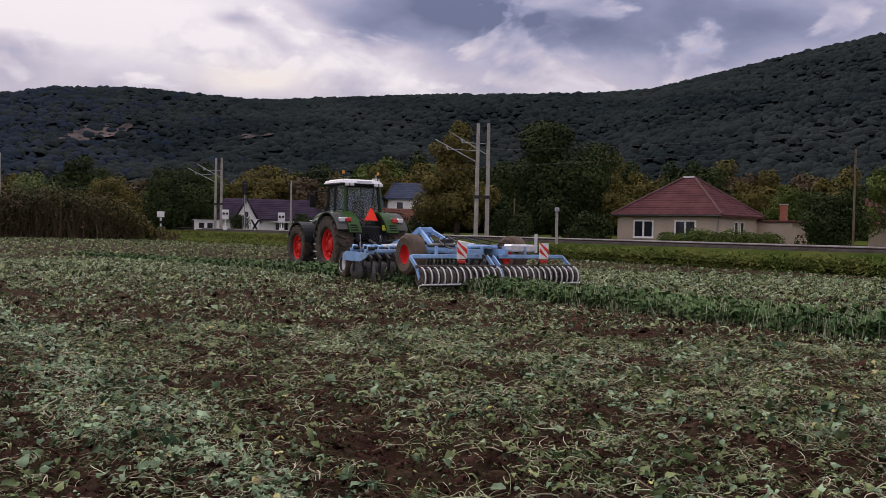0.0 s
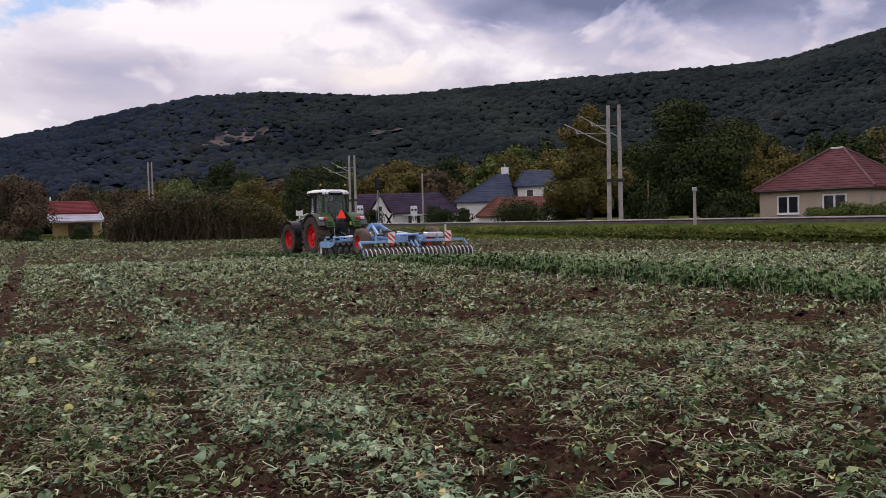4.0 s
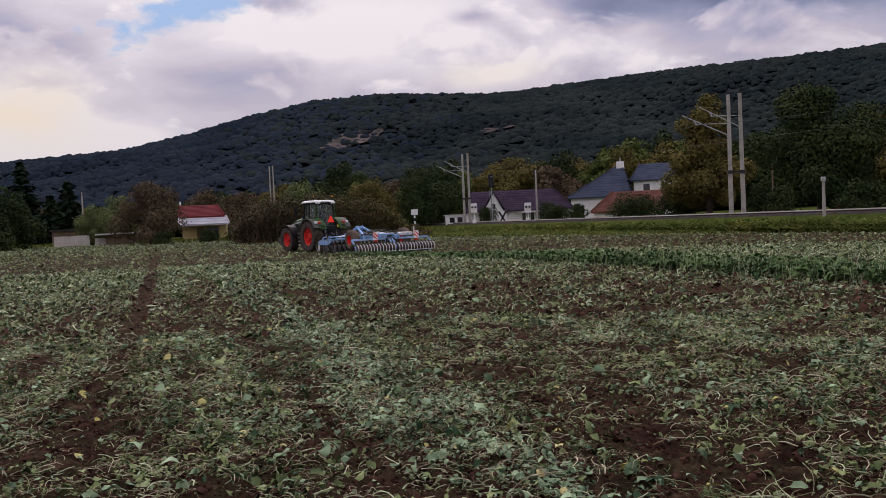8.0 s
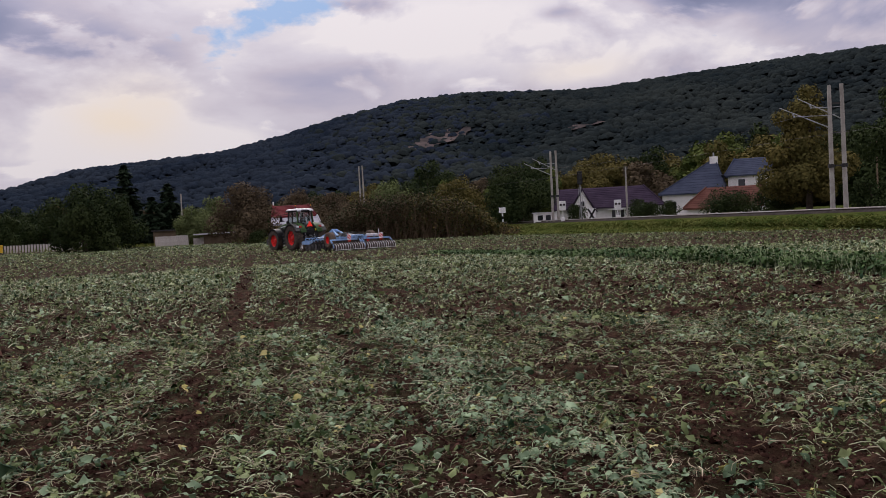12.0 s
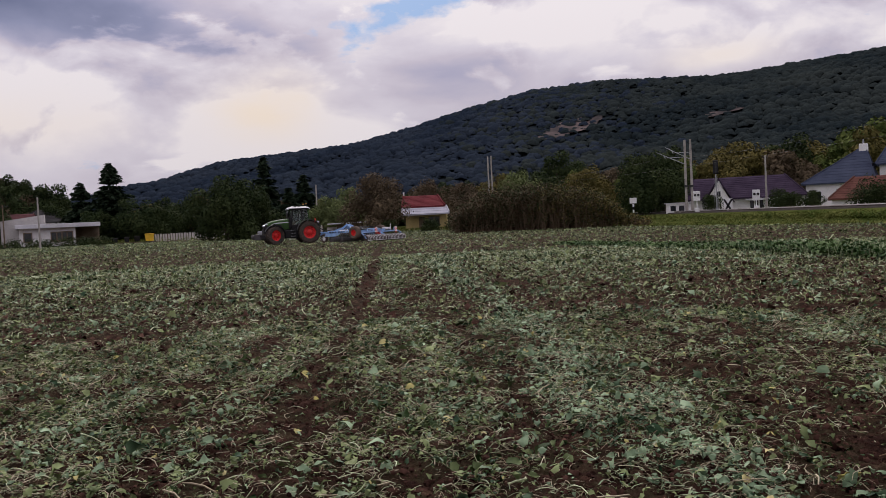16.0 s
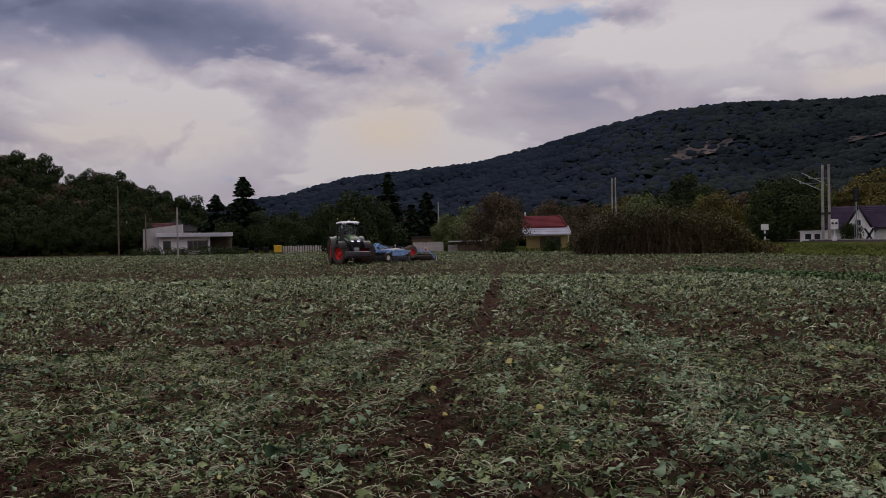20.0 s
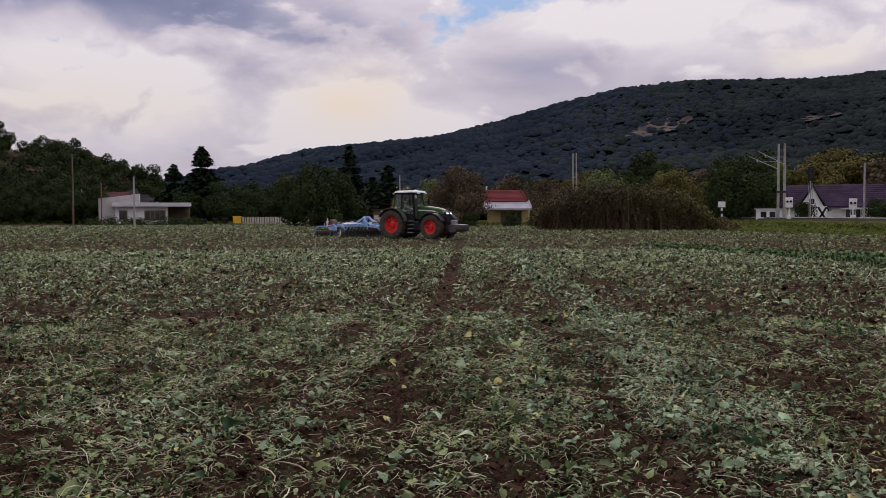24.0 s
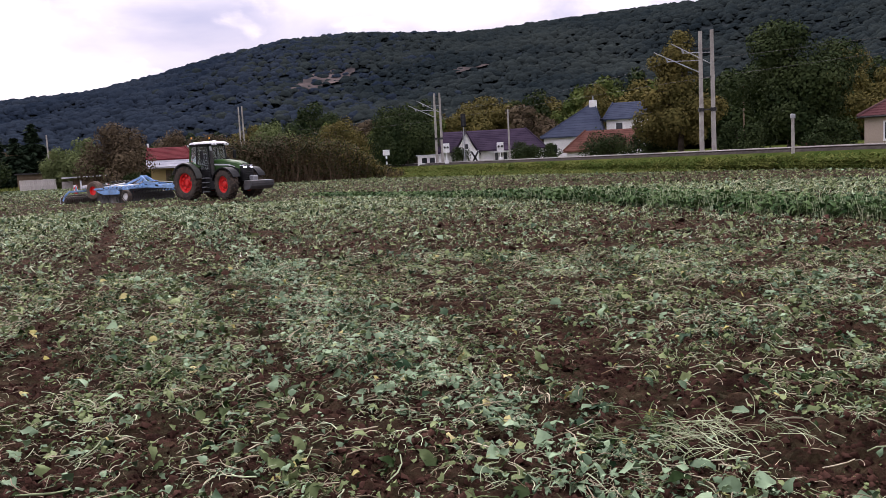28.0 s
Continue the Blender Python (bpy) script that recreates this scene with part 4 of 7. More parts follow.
def wires():
    """Contact and carrying wires of the railway, sagging from mast to mast."""
    runs = [(Vector((47.0, 12.0, 0)), Vector((20.3, 69.0, 0))), (Vector((20.3, 69.0, 0)), Vector((0.2, 118.0, 0))), (Vector((0.2, 118.0, 0)), Vector((-29, 152, 0)))]
    for z0, sag, lb in ((RAIL_Z + 5.6, 0.08, "thin dark contact wire over the rails"), (RAIL_Z + 7.2, 0.9, "thin dark carrying wire of the overhead line")):
        t = thing("overhead_wire", pose(0, 0, 0), lb, "wire", "wires of the railway")
        for a, b in runs:
            bm = bmesh.new()
            pts = [a.lerp(b, k / 10) + Vector((0, 0, z0 - sag * (1 - (k / 5 - 1) ** 2))) for k in range(11)]
            for p, q in zip(pts, pts[1:]):
                tube(bm, p, q, 0.008, 0.008, 4)
            part("span", bm, M["darksteel"], t)


wires()


def pole(at, h, r, label, cross=0.0, material="concrete", name="wooden_pole"):
    t = thing(name, pose(*at, 0, 0, rb.uniform(-15, 15)), label, "pole")
    part("shaft", tube(bmesh.new(), (0, 0, -0.3), (0, 0, h), r * 1.15, r * 0.8, 10), M[material], t)
    if cross:
        bm = bmesh.new()
        beam(bm, (-cross, 0, h - 0.3), (cross, 0, h - 0.3), 0.08, 0.1)
        for s in (-1, -0.4, 0.4, 1):
            tube(bm, (cross * s, 0, h - 0.25), (cross * s, 0, h - 0.05), 0.035, 0.03, 7)
        part("crossarm", bm, M["darksteel"], t)
    return t


pole(onto(6.2, 103, 0.9), 6.3, 0.11, "pale concrete post beside the level crossing", 0.25, name="concrete_pole")
pole(onto(41.65, 76, 0.9), 8.1, 0.085, "grey power pole with a crossarm in the gardens", 0.7, "wood", "power_pole")
pole(onto(20.9, 120, 0.9), 8.4, 0.1, "thin wooden power pole behind the trees", 0.7, "wood", "power_pole")
pole(onto(-22.6, 148), 8.3, 0.13, "thin pale pole behind the fence", 0, "concrete", "concrete_pole")
pole(onto(-15.7, 150), 8.3, 0.12, "thin brownish pole behind the red roof", 0, "wood", "wooden_pole")
pole(onto(-39.4, 128), 6.9, 0.13, "pale concrete pole before the bungalow", 0, "concrete", "concrete_pole")
pole(onto(-41.3, 140), 6.4, 0.1, "grey pole with a crossarm beside the bungalow", 0.9, "wood", "power_pole")
pole(onto(-42.9, 150), 11.2, 0.13, "dark wooden power pole before the knoll", 0.8, "wood", "power_pole")
pole(onto(-42.4, 165), 6.0, 0.1, "short grey post before the knoll", 0, "concrete", "concrete_pole")


def post_box(at, h, label):
    t = thing("signal_post", pose(*at), label, "post")
    part("shaft", tube(bmesh.new(), (0, 0, -0.5), (0, 0, h - 0.25), 0.11, 0.1, 9), M["concrete"], t)
    part("head", boxm(-0.14, 0.14, -0.12, 0.12, h - 0.3, h, bevel=0.03), M["steel"], t, "grey box on top")


post_box(seen(23.75, -0.55, 63.5), 2.35, "grey concrete post with a small box beside the track")


def crossing():
    # light signal with a dark head
    x, y, _ = polar(3.25, 112)
    t = thing("railway_signal", pose(x, y, RAIL_Z - 0.4), "tall railway light signal with a dark head", "signal")
    part("mast", tube(bmesh.new(), (0, 0, 0), (0, 0, 5.6), 0.09, 0.08, 10), M["steel"], t)
    hd = part("head", boxm(-0.32, 0.32, -0.16, 0.1, 4.9, 6.6, bevel=0.08), M["black"], t, "black signal head")
    for k in range(3):
        part("lens", tube(bmesh.new(), (0, -0.16, 5.2 + 0.5 * k), (0, -0.28, 5.2 + 0.5 * k), 0.13, 0.13, 12), M["glass_dark"], hd)
    part("ladder", beam(beam(bmesh.new(), (-0.22, 0.1, 0), (-0.22, 0.1, 4.6), 0.03, 0.03), (0.22, 0.1, 0), (0.22, 0.1, 4.6), 0.03, 0.03), M["steel"], t)
    # white board with a black cross
    x, y, _ = polar(3.92, 109)
    t = thing("warning_board", pose(x, y, RAIL_Z - 0.35), "white board with a black diagonal cross beside the track", "sign")
    part("panel", boxm(-0.5, 0.5, -0.03, 0.03, 0.05, 1.75, bevel=0.01), M["white"], t)
    bm = bmesh.new()
    for s in (-1, 1):
        beam(bm, (-0.45 * s, -0.04, 0.12), (0.45 * s, -0.04, 1.68), 0.02, 0.22)
    part("cross", bm, M["black"], t, "black diagonal cross")
    # crossing lights on posts
    for az, d, h in ((2.05, 113, 2.9), (5.6, 107, 2.6)):
        x, y, _ = polar(az, d)
        t = thing("crossing_light", pose(x, y, RAIL_Z - 0.5), "level crossing warning light on a white panel", "signal", "lights of the level crossing")
        part("post", tube(bmesh.new(), (0, 0, 0), (0, 0, h), 0.07, 0.06, 9), M["white"], t)
        pn = part("panel", boxm(-0.42, 0.42, -0.04, 0.04, h - 1.1, h + 0.15, bevel=0.05), M["white"], t, "white edged panel")
        for sx in (-0.2, 0.2):
            part("lamp", tube(bmesh.new(), (sx, -0.04, h - 0.35), (sx, -0.16, h - 0.35), 0.14, 0.14, 12), M["black"], pn)
        part("barrier_foot", boxm(-0.25, 0.25, -0.25, 0.25, 0, 0.9, bevel=0.04), M["white"], t)
    # white marker with a striped post
    x, y, _ = polar(-1.9, 104)
    t = thing("marker_post", pose(x, y, 0.5), "white square marker on a striped post", "sign")
    part("panel", boxm(-0.4, 0.4, -0.03, 0.03, 2.0, 2.65, bevel=0.02), M["white"], t)
    for k in range(6):
        part("band", tube(bmesh.new(), (0, 0, k * 0.34 - 0.1), (0, 0, (k + 1) * 0.34 - 0.1), 0.1, 0.1, 10), M["white"] if k % 2 else M["black"], t)
    # relay hut and low wall of the crossing
    x, y, _ = polar(0.9, 121)
    t = thing("crossing_hut", pose(x, y, 0.8, 0, 0, -8), "low white railway hut at the level crossing", "hut")
    part("wall", boxm(-1.5, 1.5, -1, 1, 0, 1.5, bevel=0.02), M["plaster_white"], t)
    part("roof", boxm(-1.7, 1.7, -1.2, 1.2, 1.5, 1.62), M["tin"], t)
    for sx in (-0.9, 0.2):
        part("window", boxm(sx, sx + 0.7, -1.03, -0.97, 0.5, 1.2), M["glass_dark"], t)


crossing()


# ---- houses ----
M["roof_cap"] = mat("pale_plum_ridge_tiles", (0.12, 0.066, 0.066), (0.17, 0.1, 0.1), 0.8, 0.9, fine=8, spec=0.05)
def window(parent, x, z, w, h, y, frame_m=None, mull=1):
    """A window in a wall that faces -y at depth y."""
    fm = frame_m or M["white"]
    pane = part("window", boxm(x - w / 2, x + w / 2, y - 0.015, y + 0.05, z, z + h), M["glass_dark"], parent, "dark glass")
    bm = bmesh.new()
    b = 0.15
    box(bm, x - w / 2 - b, x - w / 2, y - 0.06, y + 0.03, z - b, z + h + b)
    box(bm, x + w / 2, x + w / 2 + b, y - 0.06, y + 0.03, z - b, z + h + b)
    box(bm, x - w / 2, x + w / 2, y - 0.06, y + 0.03, z + h, z + h + b)
    box(bm, x - w / 2, x + w / 2, y - 0.06, y + 0.03, z - b, z)
    for k in range(mull):
        xm = x - w / 2 + w * (k + 1) / (mull + 1)
        box(bm, xm - b * 0.6, xm + b * 0.6, y - 0.05, y + 0.02, z, z + h)
    part("frame", bm, fm, pane)
    part("sill", boxm(x - w / 2 - 0.15, x + w / 2 + 0.15, y - 0.16, y, z - b - 0.05, z - b), fm, pane)
    return pane


def tiles_on(parent, a, b, c, d, rows, material, thick=0.03, name="tile_course"):
    """Overlapping courses of tiles on a roof face: a, b along the eave, c above b, d above a."""
    a, b, c, d = map(Vector, (a, b, c, d))
    n = (b - a).cross(d - a).normalized()
    if n.z < 0:
        n = -n
    for k in range(rows):
        f0, f1 = k / rows, min(1.0, (k + 1.12) / rows)
        p = [a.lerp(d, f0), b.lerp(c, f0), b.lerp(c, f1), a.lerp(d, f1)]
        bm = bmesh.new()
        lo = [bm.verts.new(q) for q in p]
        hi = [bm.verts.new(q + n * (thick * (1.6 if i < 2 else 0.5))) for i, q in enumerate(p)]
        bm.faces.new(hi)
        for i in range(4):
            bm.faces.new((lo[i], lo[(i + 1) % 4], hi[(i + 1) % 4], hi[i]))
        bmesh.ops.recalc_face_normals(bm, faces=bm.faces[:])
        part(name, bm, material, parent)


def roof_faces(parent, faces, material, rows, label="", caps=None):
    """A roof part of solid slope slabs with courses on each; faces: (a, b, c, d) corners, eave first."""
    bm = bmesh.new()
    for q in faces:
        vs = [bm.verts.new(p) for p in q]
        lo = [bm.verts.new(Vector(p) - Vector((0, 0, 0.18))) for p in q]
        bm.faces.new(vs)
        bm.faces.new(lo[::-1])
        for i in range(4):
            if (Vector(q[i]) - Vector(q[(i + 1) % 4])).length > 1e-4:
                bm.faces.new((vs[i], lo[i], lo[(i + 1) % 4], vs[(i + 1) % 4]))
    bmesh.ops.remove_doubles(bm, verts=bm.verts[:], dist=1e-4)
    bmesh.ops.recalc_face_normals(bm, faces=bm.faces[:])
    r = part("roof", bm, material, parent, label)
    for q in faces:
        tiles_on(r, *q, rows, material)
    seen_edges = set()
    for q in faces:
        for e_, t_2 in ((q[0], q[3]), (q[1], q[2])):
            key = tuple(round(c, 2) for c in (*e_, *t_2))
            if key in seen_edges or (Vector(e_) - Vector(t_2)).length < 0.3:
                continue
            seen_edges.add(key)
            up = Vector((0, 0, 0.09))
            part("hip_cap", tube(bmesh.new(), Vector(e_) + up, Vector(t_2) + up, 0.11, 0.11, 6), caps or material, r)
    return r


def hip_house():
    # south corner M, west corner L; the front runs from L to M
    Lx, Ly, Mx, My = 40.8, 77.9, 46.3, 68.8
    yaw = math.degrees(math.atan2(My - Ly, Mx - Lx))
    t = thing("hip_roof_house", pose(Lx, Ly, 0.75, 0, 0, yaw), "cream bungalow with a brown-red hipped tile roof", "house")
    W_, D_, H_ = 10.63, 8.6, 2.85
    bm = boxm(0, W_, 0, D_, -0.8, H_)
    wall = part("wall", bm, M["plaster_cream"], t)
    o = 0.45
    ax, ay, az_ = W_ / 2 + 0.1, D_ / 2, H_ + 3.75
    e = [(-o, -o, H_), (W_ + o, -o, H_), (W_ + o, D_ + o, H_), (-o, D_ + o, H_)]
    ra, rb_ = (ax - 0.55, ay, az_), (ax + 0.55, ay, az_)
    r = roof_faces(t, [(e[0], e[1], rb_, ra), (e[1], e[2], rb_, rb_), (e[2], e[3], ra, rb_), (e[3], e[0], ra, ra)], M["roof_red"], 16, "brown-red tile roof in courses", M["roof_cap"])
    part("ridge_cap", beam(bmesh.new(), (ax - 0.6, ay, az_ + 0.1), (ax + 0.6, ay, az_ + 0.1), 0.25, 0.16), M["white"], r, "pale ridge cap")
    part("gutter", tube(bmesh.new(), (-o, -o - 0.05, H_ - 0.08), (W_ + o, -o - 0.05, H_ - 0.08), 0.08, 0.08, 8), M["darksteel"], t)
    part("downpipe", tube(bmesh.new(), (W_ - 0.15, -0.08, 0), (W_ - 0.15, -0.08, H_), 0.05, 0.05, 8), M["steel"], t)
    window(t, 2.9, 0.75, 1.9, 1.45, 0)
    window(t, 7.3, 0.75, 1.9, 1.45, 0)
    # windows on the east side
    for x0 in (3.3, 4.6):
        p = part("window", boxm(W_ - 0.05, W_ + 0.02, x0, x0 + 0.65, 0.75, 2.2), M["glass_dark"], t, "narrow dark window")
        bm = bmesh.new()
        for y0 in (x0 - 0.1, x0 + 0.65):
            box(bm, W_ - 0.03, W_ + 0.06, y0, y0 + 0.1, 0.65, 2.3)
        box(bm, W_ - 0.03, W_ + 0.06, x0, x0 + 0.65, 2.2, 2.3)
        box(bm, W_ - 0.03, W_ + 0.06, x0, x0 + 0.65, 0.65, 0.75)
        part("frame", bm, M["white"], p)
    # annex with a chimney
    an = part("annex", boxm(W_ - 1.2, W_ + 3.4, D_, D_ + 4, -0.8, 2.35), M["plaster_cream"], t)
    part("annex_roof", boxm(W_ - 1.5, W_ + 3.8, D_ - 0.2, D_ + 4.3, 2.35, 2.55, bevel=0.04), M["roof_red"], an)
    ch = part("chimney", boxm(W_ + 1.6, W_ + 2.2, D_ + 1.4, D_ + 2.0, 2.5, 4.1, bevel=0.03), M["brick"], t, "red brick chimney")
    part("cap", boxm(W_ + 1.55, W_ + 2.25, D_ + 1.35, D_ + 2.05, 4.1, 4.22), M["concrete"], ch)


hip_house()


def blue_house():
    x, y, _ = polar(8.45, 152)
    t = thing("blue_roof_house", pose(x, y, 0.9, 0, 0, -16), "white house with slate-blue hipped roofs", "house")
    part("wall", boxm(0, 9.6, 0, 9, -0.6, 3.6), M["plaster_white"], t)
    o = 0.6
    H_ = 3.6
    e = [(-o, -o, H_), (9.6 + o, -o, H_), (9.6 + o, 9 + o, H_), (-o, 9 + o, H_)]
    ra, rb_ = (7.9, 4.5, 9.0), (8.6, 4.5, 9.0)
    r = roof_faces(t, [(e[0], e[1], rb_, ra), (e[1], e[2], rb_, rb_), (e[2], e[3], ra, rb_), (e[3], e[0], ra, ra)], M["roof_blue"], 12, "slate-blue roof")
    c = part("chimney", boxm(7.6, 8.9, 4.0, 4.9, 8.4, 9.7, bevel=0.03), M["plaster_white"], t, "white chimney stack")
    part("pot", tube(bmesh.new(), (8.25, 4.45, 9.7), (8.25, 4.45, 10.4), 0.14, 0.12, 8), M["steel"], c)
    window(t, 5.6, 0.9, 2.2, 1.7, 0, mull=1)
    window(t, 1.6, 0.9, 1.3, 1.4, 0, mull=0)
    # taller wing behind
    wg = part("wing_wall", boxm(10.4, 18.4, 5.5, 13, -0.6, 6.3), M["plaster_white"], t)
    e = [(9.8, 4.9, 6.3), (19.0, 4.9, 6.3), (19.0, 13.6, 6.3), (9.8, 13.6, 6.3)]
    ra, rb_ = (11.4, 9.2, 9.3), (16.6, 9.2, 9.3)
    roof_faces(t, [(e[0], e[1], rb_, ra), (e[1], e[2], rb_, rb_), (e[2], e[3], ra, rb_), (e[3], e[0], ra, ra)], M["roof_blue"], 9, "slate-blue roof")
    window(t, 15.6, 3.6, 0.9, 1.9, 5.5, mull=0)
    window(t, 12.6, 4.4, 1.1, 1.2, 5.5, mull=0)
    part("balcony", boxm(14.4, 18.4, 4.2, 5.5, 2.9, 3.1), M["concrete"], t)
    bm = bmesh.new()
    for k in range(9):
        tube(bm, (14.5 + k * 0.48, 4.25, 3.1), (14.5 + k * 0.48, 4.25, 4.0), 0.03, 0.03, 5)
    beam(bm, (14.4, 4.25, 4.0), (18.4, 4.25, 4.0), 0.06, 0.06)
    part("railing", bm, M["white"], t)
    sk = part("skylight", beam(bmesh.new(), (9.55, 1.9, 6.4), (9.85, 2.6, 6.0), 0.8, 0.1), M["glass_dark"], t)
    # low outbuilding with an orange tile roof
    x, y, _ = polar(9.9, 112)
    t = thing("tiled_outbuilding", pose(x, y, 0.7, 0, 0, -12), "low white outbuilding with an old orange tile roof", "outbuilding")
    part("wall", boxm(0, 8.6, 0, 5, -0.4, 1.3), M["plaster_white"], t)
    roof_faces(t, [((-0.4, -0.4, 1.2), (9.0, -0.4, 1.2), (9.0, 2.5, 3.7), (2.4, 2.5, 3.7)), ((9.0, 5.4, 1.2), (-0.4, 5.4, 1.2), (2.4, 2.5, 3.7), (9.0, 2.5, 3.7)), ((-0.4, 5.4, 1.2), (-0.4, -0.4, 1.2), (2.4, 2.5, 3.7), (2.4, 2.5, 3.7))], M["roof_orange"], 9, "weathered orange tiles")


blue_house()


def plum_house():
    x, y, _ = polar(1.6, 140)
    t = thing("plum_roof_house", pose(x, y, 0.9, 0, 0, -5), "long white house with a dark plum roof", "house")
    L_ = 16.6
    part("wall", boxm(0, L_, 0, 8, -0.5, 2.0), M["plaster_white"], t)
    zt = 5.2
    roof_faces(t, [((-0.5, -0.6, 1.9), (L_ + 0.5, -0.6, 1.9), (L_ - 2.6, 4, zt), (0.4, 4, zt)), ((L_ + 0.5, 8.6, 1.9), (-0.5, 8.6, 1.9), (0.4, 4, zt), (L_ - 2.6, 4, zt)),
                   ((L_ + 0.5, -0.6, 1.9), (L_ + 0.5, 8.6, 1.9), (L_ - 2.6, 4, zt), (L_ - 2.6, 4, zt)), ((-0.5, 8.6, 1.9), (-0.5, -0.6, 1.9), (0.4, 4, zt), (0.4, 4, zt))], M["roof_purple"], 11, "dark plum tiles")
    # white gable that faces the field
    gb = part("gable", prism(bmesh.new(), [(2.6, -0.5), (6.0, -0.5), (6.0, 1.7), (4.4, 4.6), (2.6, 1.7)], -1.6, 2.5), M["plaster_white"], t)
    bm = bmesh.new()
    beam(bm, (2.0, -0.1, 1.25), (4.4, -0.1, 5.0), 3.6, 0.16)
    beam(bm, (6.6, -0.1, 1.25), (4.4, -0.1, 5.0), 3.6, 0.16)
    part("gable_roof", bm, M["roof_purple"], t)
    window(t, 4.3, 2.2, 0.7, 0.8, -1.6, mull=0)
    window(t, 9.8, 0.2, 1.9, 1.2, 0, mull=2)
    window(t, 13.2, 0.2, 1.4, 1.2, 0, mull=1)
    part("canopy_beam", boxm(8.2, 12.0, -1.2, 0, 1.45, 1.6), M["white"], t)


plum_house()


def red_house():
    x, y, _ = polar(-16.9, 131)
    t = thing("red_roof_house", pose(x, y, 0.2, 0, 0, 12), "yellow cottage with a red roof and a pale porch roof", "house")
    part("wall", boxm(0.2, 6.4, 0, 6, -0.3, 2.6), M["plaster_yellow"], t)
    zt = 5.3
    roof_faces(t, [((-0.3, -0.2, 3.6), (6.2, -0.2, 3.6), (5.0, 3, zt), (-0.3, 3, zt)), ((6.2, 6.2, 3.6), (-0.3, 6.2, 3.6), (-0.3, 3, zt), (5.0, 3, zt)), ((6.2, -0.2, 3.6), (6.2, 6.2, 3.6), (5.0, 3, zt), (5.0, 3, zt))], M["roof_metalred"], 9, "dark red roof")
    part("upper_wall", boxm(0, 5.9, 0.1, 5.9, 2.5, 3.6), M["plaster_yellow"], t)
    roof_faces(t, [((-0.2, -1.6, 2.45), (6.9, -1.6, 2.45), (6.4, 0.1, 3.55), (-0.2, 0.1, 3.55))], M["porch_tin"], 3, "pale sheet porch roof")
    window(t, 4.5, 0.7, 1.4, 1.2, 0, M["wood"])
    part("doorway", boxm(2.2, 3.1, -0.04, 0.03, 0, 2.0), M["wood"], t, "brown wooden door")
    part("finial", tube(bmesh.new(), (-0.2, 3, 5.4), (-0.2, 3, 5.95), 0.09, 0.14, 8), M["white"], t)
    for az, d, h, w in ((-13.6, 122, 2.0, 2.8), (-15.2, 119, 1.7, 2.6), (-18.0, 116, 1.5, 3.0)):
        tree(onto(az, d), h, w, M["leaf_dark"], "low dark bush before the cottage", int(d * 7), 900, 0.26, 0.06, category="bush", low=0.0, name="bush")


red_house()


